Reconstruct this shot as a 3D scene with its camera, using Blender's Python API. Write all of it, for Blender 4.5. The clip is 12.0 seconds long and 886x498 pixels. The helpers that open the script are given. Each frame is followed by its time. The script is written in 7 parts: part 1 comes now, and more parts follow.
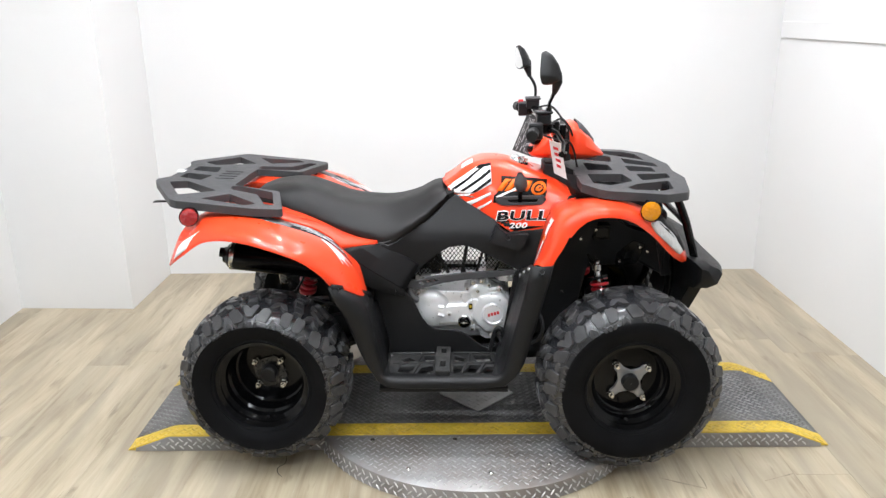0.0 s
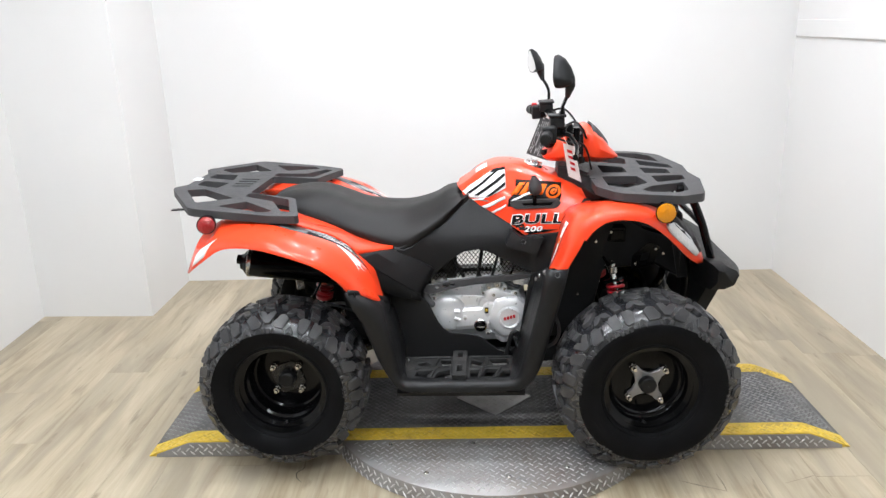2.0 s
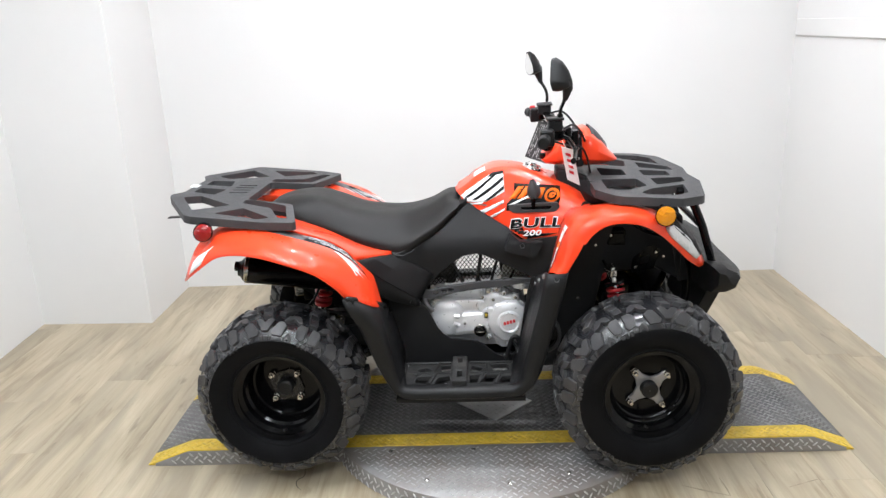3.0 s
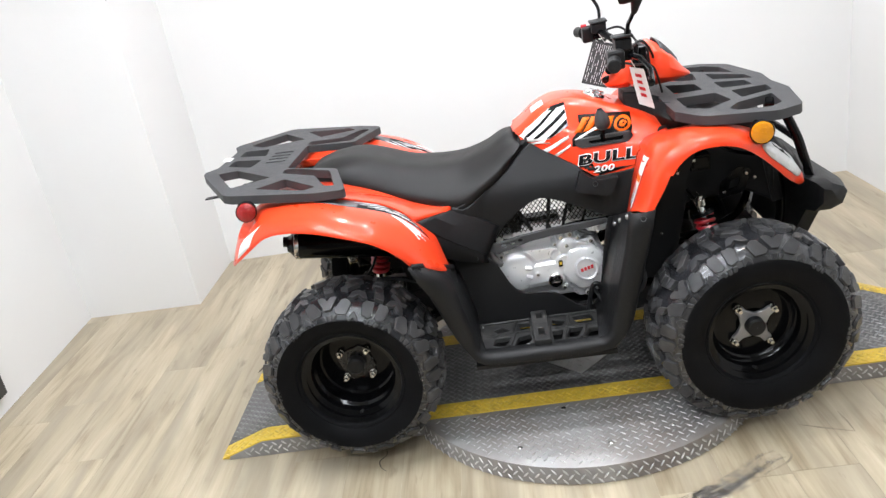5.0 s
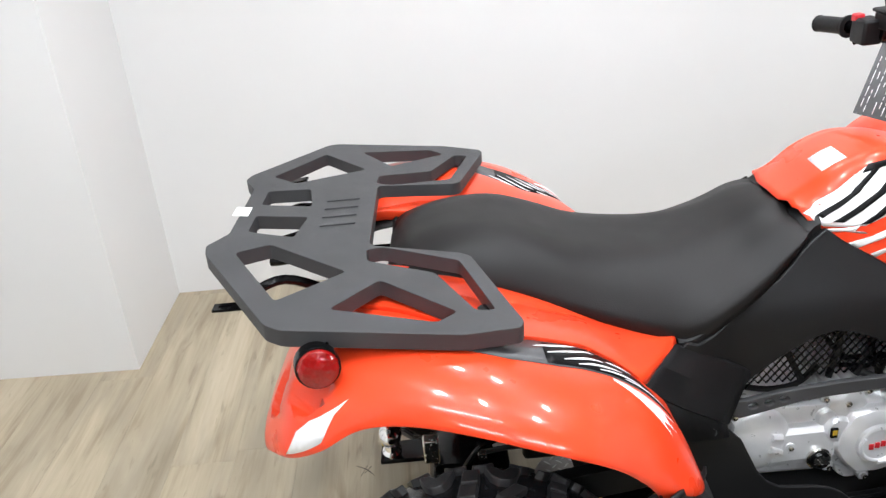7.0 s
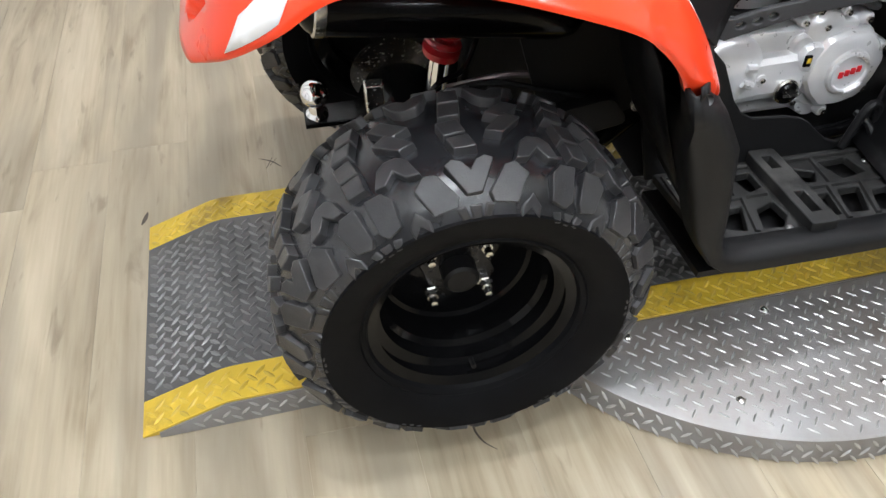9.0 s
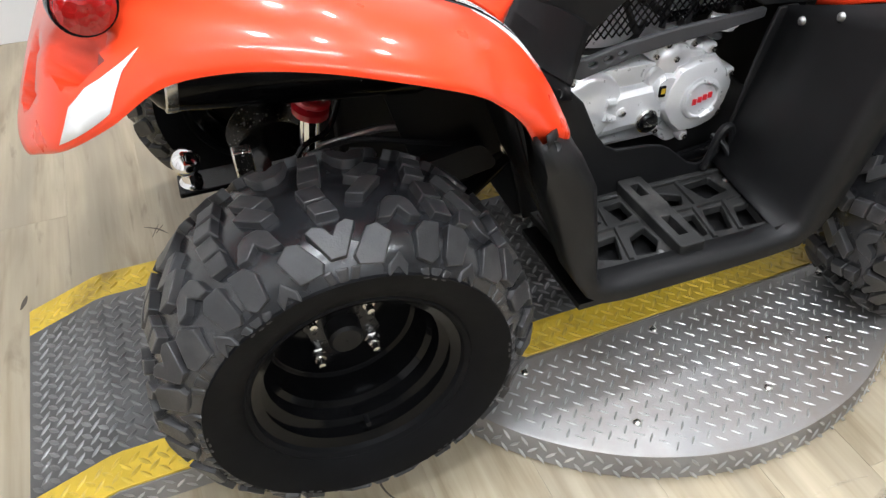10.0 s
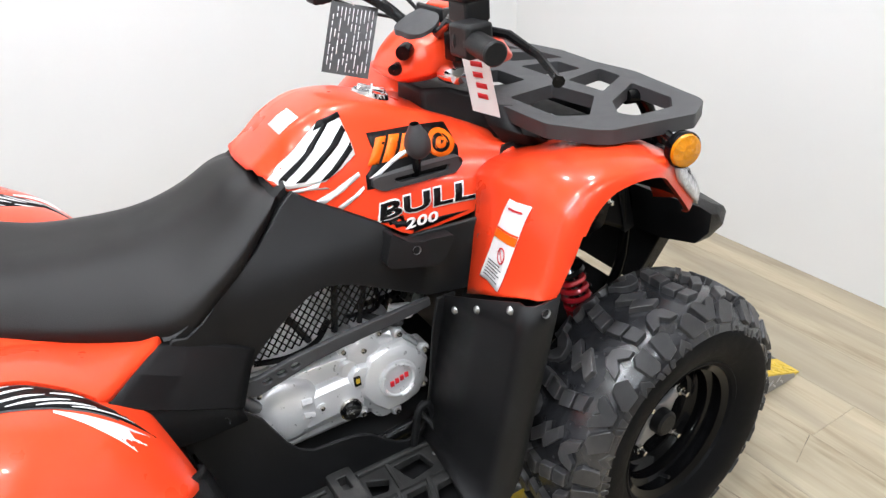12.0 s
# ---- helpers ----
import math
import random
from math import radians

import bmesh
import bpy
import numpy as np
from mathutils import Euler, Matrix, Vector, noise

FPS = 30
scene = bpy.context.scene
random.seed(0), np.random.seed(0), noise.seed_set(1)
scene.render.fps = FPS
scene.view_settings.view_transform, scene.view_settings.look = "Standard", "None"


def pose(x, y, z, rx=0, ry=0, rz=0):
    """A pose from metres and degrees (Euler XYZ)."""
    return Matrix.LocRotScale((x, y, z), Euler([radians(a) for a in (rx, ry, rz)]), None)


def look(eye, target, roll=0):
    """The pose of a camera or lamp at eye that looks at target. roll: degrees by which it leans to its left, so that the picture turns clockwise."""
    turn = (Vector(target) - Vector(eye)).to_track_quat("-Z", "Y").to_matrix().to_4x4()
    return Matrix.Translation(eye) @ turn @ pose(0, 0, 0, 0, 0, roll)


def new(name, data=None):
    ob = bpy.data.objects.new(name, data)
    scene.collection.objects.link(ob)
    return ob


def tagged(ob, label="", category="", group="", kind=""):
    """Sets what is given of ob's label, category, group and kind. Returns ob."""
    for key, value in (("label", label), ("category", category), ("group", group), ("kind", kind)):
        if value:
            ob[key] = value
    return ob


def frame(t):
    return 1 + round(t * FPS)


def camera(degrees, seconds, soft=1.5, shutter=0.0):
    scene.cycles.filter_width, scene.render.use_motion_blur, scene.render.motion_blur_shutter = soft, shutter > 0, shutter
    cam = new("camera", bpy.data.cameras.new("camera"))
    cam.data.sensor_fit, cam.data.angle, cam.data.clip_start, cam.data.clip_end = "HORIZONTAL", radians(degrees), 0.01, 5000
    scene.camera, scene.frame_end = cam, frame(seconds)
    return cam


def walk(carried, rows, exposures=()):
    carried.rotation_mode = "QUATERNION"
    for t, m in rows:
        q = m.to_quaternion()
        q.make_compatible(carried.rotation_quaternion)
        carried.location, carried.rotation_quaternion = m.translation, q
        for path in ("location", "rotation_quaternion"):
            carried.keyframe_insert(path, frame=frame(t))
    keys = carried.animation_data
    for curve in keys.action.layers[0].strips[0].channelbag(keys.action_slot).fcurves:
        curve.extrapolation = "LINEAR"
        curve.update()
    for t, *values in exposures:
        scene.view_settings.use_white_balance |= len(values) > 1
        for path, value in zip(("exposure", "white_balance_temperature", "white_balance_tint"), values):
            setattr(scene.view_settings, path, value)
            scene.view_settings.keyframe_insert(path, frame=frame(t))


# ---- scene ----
cam = camera(61.4, 12.0, soft=1.4)
PATH = [
    (0, (0.599, -2.648, 1.474), (0.587, -0.738, 0.88), -0.6),
    (0.5, (0.591, -2.659, 1.477), (0.572, -0.747, 0.891), -0.9),
    (1, (0.593, -2.669, 1.479), (0.574, -0.753, 0.906), -1.1),
    (1.5, (0.597, -2.674, 1.479), (0.565, -0.756, 0.916), -1.2),
    (2, (0.602, -2.655, 1.479), (0.547, -0.742, 0.895), -1.7),
    (2.5, (0.592, -2.645, 1.486), (0.529, -0.731, 0.911), -2.0),
    (2.7, (0.601, -2.64, 1.483), (0.546, -0.724, 0.912), -2.2),
    (4.3, (0.628, -2.558, 1.509), (0.446, -0.681, 0.845), -3.9),
    (4.5, (0.615, -2.523, 1.506), (0.406, -0.639, 0.869), -4.2),
    (5, (0.491, -2.399, 1.481), (0.34, -0.544, 0.746), -10.0),
    (5.5, (0.381, -2.098, 1.428), (0.205, -0.258, 0.665), -7.5),
    (6, (0.176, -1.764, 1.448), (-0.122, 0.08, 0.735), -10.4),
    (6.5, (-0.015, -1.472, 1.472), (-0.021, 0.356, 0.66), -7.4),
    (6.7, (-0.038, -1.35, 1.462), (-0.022, 0.477, 0.647), -5.3),
    (8.3, (-0.216, -1.069, 1.271), (0.075, 0.508, 0.076), -2.9),
    (8.5, (-0.2, -1.101, 1.24), (0.087, 0.458, 0.02), -3.3),
    (9, (-0.241, -1.116, 1.141), (0.139, 0.272, -0.248), 1.1),
    (9.5, (-0.229, -1.116, 1.125), (0.189, 0.237, -0.288), 1.8),
    (10, (-0.168, -1.118, 1.17), (0.417, 0.261, -0.155), 0.5),
    (10.5, (-0.127, -1.166, 1.271), (0.728, 0.132, 0.012), -1.2),
    (11, (-0.054, -1.185, 1.346), (0.955, 0.147, 0.247), -5.1),
    (11.5, (0.072, -1.204, 1.37), (0.991, 0.253, 0.355), -6.9),
    (12, (0.244, -1.236, 1.391), (1.144, 0.271, 0.433), -3.9),
]
EXPOSURE = [(0.0, 0.38), (0.5, 0.37), (1.5, 0.32), (2.5, 0.28), (4.5, 0.36), (5.0, 0.41), (6.0, 0.30), (8.5, 0.16), (9.5, 0.33), (10.5, 0.32), (11.0, 0.38), (12.0, 0.32)]
walk(cam, [(t, look(eye, target, roll)) for t, eye, target, roll in PATH], EXPOSURE)

# ---- light ----
world = bpy.data.worlds.new("world")
scene.world = world
world.use_nodes = True
world.node_tree.nodes["Background"].inputs[0].default_value = (0.8, 0.85, 0.9, 1)
world.node_tree.nodes["Background"].inputs[1].default_value = 0.05
scene.view_settings.exposure = 0.30
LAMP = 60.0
SPOT = 235.0


# ---- materials ----
def nodes_of(name):
    m = bpy.data.materials.new(name)
    m.use_nodes = True
    nt = m.node_tree
    return m, nt, nt.nodes["Principled BSDF"]


def surface(name, color, rough=0.5, metal=0.0, coat=0.0, var=0.12, scale=6.0, grain=0.0, grain_scale=400.0, rough_var=0.08, spec=0.5, wear=None):
    """A plain surface with cloudy variation of colour and gloss, and a fine grain in relief."""
    m, nt, b = nodes_of(name)
    N, L = nt.nodes.new, nt.links.new
    tc = N("ShaderNodeTexCoord")
    n1 = N("ShaderNodeTexNoise")
    n1.inputs["Scale"].default_value, n1.inputs["Detail"].default_value = scale, 6
    L(tc.outputs["Object"], n1.inputs["Vector"])
    ramp = N("ShaderNodeMapRange")
    ramp.inputs["From Min"].default_value, ramp.inputs["From Max"].default_value = 0.3, 0.7
    ramp.inputs["To Min"].default_value, ramp.inputs["To Max"].default_value = 1 - var, 1 + var
    L(n1.outputs["Fac"], ramp.inputs["Value"])
    mul = N("ShaderNodeVectorMath")
    mul.operation = "SCALE"
    mul.inputs[0].default_value = color
    L(ramp.outputs["Result"], mul.inputs["Scale"])
    if wear:
        stain, spread, low, high = wear
        n4 = N("ShaderNodeTexNoise")
        n4.inputs["Scale"].default_value, n4.inputs["Detail"].default_value, n4.inputs["Roughness"].default_value = spread, 9, 0.65
        L(tc.outputs["Object"], n4.inputs["Vector"])
        share = N("ShaderNodeMapRange")
        share.inputs["From Min"].default_value, share.inputs["From Max"].default_value = low, high
        L(n4.outputs["Fac"], share.inputs["Value"])
        blend = N("ShaderNodeMix")
        blend.data_type = "RGBA"
        L(share.outputs["Result"], blend.inputs["Factor"])
        L(mul.outputs["Vector"], blend.inputs["A"])
        blend.inputs["B"].default_value = (*stain, 1)
        L(blend.outputs["Result"], b.inputs["Base Color"])
    else:
        L(mul.outputs["Vector"], b.inputs["Base Color"])
    r2 = N("ShaderNodeMapRange")
    r2.inputs["To Min"].default_value, r2.inputs["To Max"].default_value = max(0.02, rough - rough_var), min(1, rough + rough_var)
    n2 = N("ShaderNodeTexNoise")
    n2.inputs["Scale"].default_value, n2.inputs["Detail"].default_value = scale * 4, 4
    L(tc.outputs["Object"], n2.inputs["Vector"])
    L(n2.outputs["Fac"], r2.inputs["Value"])
    L(r2.outputs["Result"], b.inputs["Roughness"])
    b.inputs["Metallic"].default_value = metal
    b.inputs["Coat Weight"].default_value = coat
    b.inputs["Coat Roughness"].default_value = 0.06
    b.inputs["Specular IOR Level"].default_value = spec
    if grain:
        n3 = N("ShaderNodeTexNoise")
        n3.inputs["Scale"].default_value, n3.inputs["Detail"].default_value = grain_scale, 3
        L(tc.outputs["Object"], n3.inputs["Vector"])
        bump = N("ShaderNodeBump")
        bump.inputs["Strength"].default_value, bump.inputs["Distance"].default_value = grain, 0.001
        L(n3.outputs["Fac"], bump.inputs["Height"])
        L(bump.outputs["Normal"], b.inputs["Normal"])
    return m


def plank_wood():
    m, nt, b = nodes_of("plank_wood")
    N, L = nt.nodes.new, nt.links.new
    tc, info = N("ShaderNodeTexCoord"), N("ShaderNodeObjectInfo")
    shift = N("ShaderNodeVectorMath")
    shift.operation = "MULTIPLY_ADD"
    shift.inputs[1].default_value = (37.0, 53.0, 11.0)
    comb = N("ShaderNodeCombineXYZ")
    for k in range(3):
        L(info.outputs["Random"], comb.inputs[k])
    L(comb.outputs[0], shift.inputs[0])
    L(tc.outputs["Object"], shift.inputs[2])
    stretch = N("ShaderNodeMapping")
    stretch.inputs["Scale"].default_value = (9.0, 1.3, 1.0)
    L(shift.outputs[0], stretch.inputs["Vector"])
    n1 = N("ShaderNodeTexNoise")
    n1.inputs["Scale"].default_value, n1.inputs["Detail"].default_value, n1.inputs["Distortion"].default_value = 1.6, 7, 0.9
    L(stretch.outputs[0], n1.inputs["Vector"])
    fine = N("ShaderNodeMapping")
    fine.inputs["Scale"].default_value = (120.0, 4.0, 1.0)
    L(shift.outputs[0], fine.inputs["Vector"])
    n2 = N("ShaderNodeTexNoise")
    n2.inputs["Scale"].default_value, n2.inputs["Detail"].default_value = 1.0, 4
    L(fine.outputs[0], n2.inputs["Vector"])
    mix = N("ShaderNodeMath")
    mix.operation = "MULTIPLY_ADD"
    mix.inputs[1].default_value = 0.34
    L(n2.outputs["Fac"], mix.inputs[0])
    L(n1.outputs["Fac"], mix.inputs[2])
    ramp = N("ShaderNodeValToRGB")
    ramp.color_ramp.elements[0].position, ramp.color_ramp.elements[0].color = 0.40, (0.245, 0.191, 0.122, 1)
    ramp.color_ramp.elements[1].position, ramp.color_ramp.elements[1].color = 0.92, (0.505, 0.434, 0.316, 1)
    e = ramp.color_ramp.elements.new(0.64)
    e.color = (0.400, 0.334, 0.232, 1)
    L(mix.outputs[0], ramp.inputs["Fac"])
    tone = N("ShaderNodeMapRange")
    tone.inputs["To Min"].default_value, tone.inputs["To Max"].default_value = 0.90, 1.08
    L(info.outputs["Random"], tone.inputs["Value"])
    mul = N("ShaderNodeVectorMath")
    mul.operation = "SCALE"
    L(ramp.outputs["Color"], mul.inputs[0])
    L(tone.outputs["Result"], mul.inputs["Scale"])
    # grey bands among the tan, and short dark checks and knots
    colour = mul.outputs[0]
    for scale, detail, low, high, most, tint in (((7.0, 0.9, 1.0), 4, 0.46, 0.66, 0.75, (0.292, 0.250, 0.184, 1)), ((34.0, 5.5, 1.0), 5, 0.63, 0.78, 0.62, (0.135, 0.102, 0.066, 1))):
        mp, n3, share, blend = N("ShaderNodeMapping"), N("ShaderNodeTexNoise"), N("ShaderNodeMapRange"), N("ShaderNodeMix")
        mp.inputs["Scale"].default_value = scale
        mp.inputs["Location"].default_value = (3.7 * detail, 1.9, 0)
        L(shift.outputs[0], mp.inputs["Vector"])
        n3.inputs["Scale"].default_value, n3.inputs["Detail"].default_value, n3.inputs["Distortion"].default_value = 1.0, detail, 0.6
        L(mp.outputs[0], n3.inputs["Vector"])
        share.inputs["From Min"].default_value, share.inputs["From Max"].default_value, share.inputs["To Max"].default_value = low, high, most
        L(n3.outputs["Fac"], share.inputs["Value"])
        blend.data_type = "RGBA"
        L(share.outputs["Result"], blend.inputs["Factor"])
        L(colour, blend.inputs["A"])
        blend.inputs["B"].default_value = tint
        colour = blend.outputs["Result"]
    L(colour, b.inputs["Base Color"])
    rr = N("ShaderNodeMapRange")
    rr.inputs["To Min"].default_value, rr.inputs["To Max"].default_value = 0.28, 0.46
    L(n1.outputs["Fac"], rr.inputs["Value"])
    L(rr.outputs["Result"], b.inputs["Roughness"])
    bump = N("ShaderNodeBump")
    bump.inputs["Strength"].default_value, bump.inputs["Distance"].default_value = 0.15, 0.001
    L(n2.outputs["Fac"], bump.inputs["Height"])
    L(bump.outputs["Normal"], b.inputs["Normal"])
    return m


def glowing(name, color, strength):
    m, nt, b = nodes_of(name)
    b.inputs["Base Color"].default_value = (*color, 1)
    b.inputs["Emission Color"].default_value = (*color, 1)
    b.inputs["Emission Strength"].default_value = strength
    return m


def lens(name, color, rough=0.2):
    """Coloured moulded lens over a bright reflector."""
    m, nt, b = nodes_of(name)
    N, L = nt.nodes.new, nt.links.new
    tc, v = N("ShaderNodeTexCoord"), N("ShaderNodeTexVoronoi")
    v.inputs["Scale"].default_value = 115
    L(tc.outputs["Object"], v.inputs["Vector"])
    bump = N("ShaderNodeBump")
    bump.inputs["Strength"].default_value, bump.inputs["Distance"].default_value = 0.9, 0.0025
    L(v.outputs["Distance"], bump.inputs["Height"])
    L(bump.outputs["Normal"], b.inputs["Normal"])
    b.inputs["Base Color"].default_value = (*color, 1)
    b.inputs["Roughness"].default_value = rough
    b.inputs["Coat Weight"].default_value = 0.5
    b.inputs["Coat Roughness"].default_value = 0.03
    return m


def faint(name, color, most):
    """A thin patchy film through which the floor shows."""
    m, nt, b = nodes_of(name)
    N, L = nt.nodes.new, nt.links.new
    b.inputs["Base Color"].default_value = (*color, 1)
    b.inputs["Roughness"].default_value = 0.5
    tc, noise, share, clear, mix = N("ShaderNodeTexCoord"), N("ShaderNodeTexNoise"), N("ShaderNodeMapRange"), N("ShaderNodeBsdfTransparent"), N("ShaderNodeMixShader")
    noise.inputs["Scale"].default_value, noise.inputs["Detail"].default_value = 28, 6
    L(tc.outputs["Object"], noise.inputs["Vector"])
    share.inputs["From Min"].default_value, share.inputs["From Max"].default_value, share.inputs["To Max"].default_value = 0.35, 0.7, most
    L(noise.outputs["Fac"], share.inputs["Value"])
    L(share.outputs["Result"], mix.inputs[0])
    L(clear.outputs[0], mix.inputs[1])
    L(b.outputs[0], mix.inputs[2])
    L(mix.outputs[0], nt.nodes["Material Output"].inputs["Surface"])
    return m


RED = surface("red_plastic", (0.82, 0.055, 0.015), 0.29, coat=0.36, var=0.03, scale=3, rough_var=0.05, spec=0.26)
BLACK = surface("black_plastic", (0.0078, 0.0078, 0.0083), 0.45, spec=0.26, var=0.15, grain=0.35, grain_scale=900, scale=9)
RACK = surface("grey_plastic", (0.045, 0.045, 0.047), 0.50, spec=0.3, var=0.14, grain=0.4, grain_scale=700, scale=11)
FOOT = surface("dusty_plastic", (0.019, 0.0187, 0.0184), 0.55, spec=0.3, var=0.6, grain=0.5, grain_scale=500, scale=16, rough_var=0.15, wear=((0.080, 0.076, 0.071), 9.0, 0.54, 0.76))
SEAT = surface("seat_vinyl", (0.0080, 0.0074, 0.0072), 0.49, spec=0.26, var=0.08, grain=0.3, grain_scale=500, scale=5)
# One rubber in four tones: sidewalls darkened, crown and blocks lightened for overhead light.
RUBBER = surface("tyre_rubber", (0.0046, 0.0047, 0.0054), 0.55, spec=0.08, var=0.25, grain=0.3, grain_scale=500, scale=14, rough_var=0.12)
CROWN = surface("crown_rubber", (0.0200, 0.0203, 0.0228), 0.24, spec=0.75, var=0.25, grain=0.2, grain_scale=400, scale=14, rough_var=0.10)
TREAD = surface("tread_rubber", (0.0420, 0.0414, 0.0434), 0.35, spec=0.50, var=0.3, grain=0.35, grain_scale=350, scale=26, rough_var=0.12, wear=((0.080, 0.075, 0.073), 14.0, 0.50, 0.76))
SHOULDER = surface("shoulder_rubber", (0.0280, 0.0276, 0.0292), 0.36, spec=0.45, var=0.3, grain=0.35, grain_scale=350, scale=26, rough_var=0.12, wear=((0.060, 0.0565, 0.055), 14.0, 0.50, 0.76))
STEEL_BLACK = surface("black_painted_steel", (0.0030, 0.0030, 0.0034), 0.16, spec=0.16, var=0.1, coat=0.05, wear=((0.012, 0.012, 0.0125), 7.0, 0.55, 0.8))
RIM = surface("gloss_black_rim", (0.0036, 0.0036, 0.0040), 0.11, spec=0.18, var=0.1, rough_var=0.03)
ALU = surface("cast_aluminium", (0.80, 0.80, 0.81), 0.30, metal=0.38, var=0.06, grain=0.08, grain_scale=500, scale=14)
ZINC = surface("zinc_bolt", (0.68, 0.66, 0.62), 0.25, metal=1.0, var=0.12, scale=40)
BOLT = surface("dull_bolt", (0.30, 0.30, 0.30), 0.34, metal=0.85, var=0.2, scale=40)
CHROME = surface("chrome", (0.85, 0.85, 0.86), 0.07, metal=1.0, var=0.03, rough_var=0.03)
GREY_HUB = surface("grey_hub", (0.27, 0.27, 0.28), 0.32, metal=0.6, var=0.12, scale=20)
DARK_HUB = surface("dark_hub", (0.035, 0.035, 0.037), 0.26, metal=0.8, var=0.15, scale=20)
PLATE_SILVER = surface("worn_tread_plate", (0.31, 0.305, 0.302), 0.48, metal=0.40, var=0.22, scale=4.5, grain=0.2, grain_scale=300, rough_var=0.14, wear=((0.225, 0.19, 0.168), 3.2, 0.42, 0.70))
# Brighter copy of the plate metal; on the skirts its bars stand for highlights.
PLATE_SHINE = surface("bright_tread_tops", (0.54, 0.536, 0.532), 0.38, metal=0.75, var=0.25, scale=8, rough_var=0.12)
PLATE_DARK = surface("dark_tread_plate", (0.108, 0.107, 0.107), 0.42, metal=0.3, var=0.3, scale=6, grain=0.2, grain_scale=300, rough_var=0.14, wear=((0.19, 0.185, 0.178), 4.0, 0.50, 0.75))
# Deck bar tops paler than their plate, for wear and painted edge highlights.
PLATE_TOPS = surface("worn_tread_tops", (0.215, 0.215, 0.215), 0.46, metal=0.5, var=0.35, scale=9, rough_var=0.14)
PLATE_YELLOW = surface("yellow_paint", (0.70, 0.478, 0.040), 0.4, var=0.22, scale=7, grain=0.2, grain_scale=300, rough_var=0.12, wear=((0.27, 0.172, 0.034), 7.0, 0.48, 0.68))
# Yellow bar tops darkened for the bars' own shadows as well as wear.
YELLOW_SHADED_WORN = surface("worn_yellow_tops", (0.62, 0.43, 0.050), 0.42, var=0.35, scale=16, rough_var=0.12)
WALL = surface("white_wall_paint", (0.75, 0.745, 0.735), 0.55, var=0.02, scale=1.2, grain=0.15, grain_scale=250)
HALL = surface("hall_paint", (0.68, 0.675, 0.67), 0.6, var=0.05, scale=1.5)
CEIL = surface("ceiling_paint", (0.75, 0.75, 0.74), 0.8, var=0.02, scale=2)
WOOD = plank_wood()
SCUFF = surface("rubber_scuff", (0.27, 0.222, 0.158), 0.45, var=0.4, scale=24)
SMEAR = faint("rubber_rub", (0.30, 0.275, 0.245), 0.20)
DIRT = surface("dark_scrape", (0.07, 0.055, 0.042), 0.6, var=0.3, scale=40)
SPRING = surface("red_spring", (0.45, 0.010, 0.018), 0.3, coat=0.5, var=0.05)
RED_LENS = lens("red_lens", (0.25, 0.003, 0.003), 0.12)
AMBER_LENS = lens("amber_lens", (0.58, 0.215, 0.003), 0.12)
CLEAR_LENS = lens("clear_lens", (0.58, 0.585, 0.59), 0.10)
WHITE = surface("white_print", (0.78, 0.78, 0.78), 0.45, var=0.04, scale=30)
INK = surface("black_print", (0.0045, 0.0045, 0.005), 0.4, spec=0.12, var=0.05, scale=30)
ORANGE = surface("orange_print", (0.85, 0.135, 0.006), 0.4, spec=0.2, var=0.03, scale=30)
GREYP = surface("grey_print", (0.075, 0.075, 0.078), 0.35, var=0.06, scale=30)
REDP = surface("red_print", (0.62, 0.02, 0.03), 0.4, var=0.03, scale=30)
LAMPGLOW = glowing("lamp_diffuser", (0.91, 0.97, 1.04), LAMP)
SPOTGLOW = glowing("spot_bulb", (0.95, 0.98, 1.04), SPOT)
MIRROR = surface("mirror_glass", (0.9, 0.9, 0.9), 0.02, metal=1.0, var=0.0, rough_var=0.01)


# ---- building tools ----
YAW = 0.04             # the bike stands turned a little on the platform


def middle(x):
    """The bike's middle plane."""
    return 0.065 - YAW * x


def place_at(u, v, z):
    """From along, across (beyond the middle plane) and up to the place."""
    return Vector((u + YAW * v, middle(u) + v, z))


def set_out(co):
    """Warps the drawing of the bike, whose near half widths are laid off from y = 0, to fit the camera's views."""
    x, h, z = max(-0.4, min(1.5, co.x)), abs(co.y), max(0.1, min(1.12, co.z))
    dx = 0.0097 + 0.0189 * x - 0.0239 * z - 0.0213 * h + 0.0227 * x * z - 0.0298 * x * x
    dy = -0.0384 - 0.0377 * x + 0.1358 * z + 0.0422 * h - 0.1149 * x * z + 0.0350 * x * x
    dz = -0.0106 + 0.0154 * x - 0.0248 * z + 0.0200 * h + 0.0408 * x * z - 0.0148 * x * x
    dz -= 0.015 * max(0.0, min(1.0, (co.z - 0.98) / 0.06))
    m = middle(co.x + dx)
    reach = 0.10 + 0.20 * max(0.0, min(1.0, (z - 0.74) / 0.12))
    y = m - h - (m - dy) * min(1.0, h / reach)
    if co.y <= 0:
        return Vector((co.x + dx, y, co.z + dz))
    off = 2 * (m - y)
    return Vector((co.x + dx + YAW * off, y + off, co.z + dz))


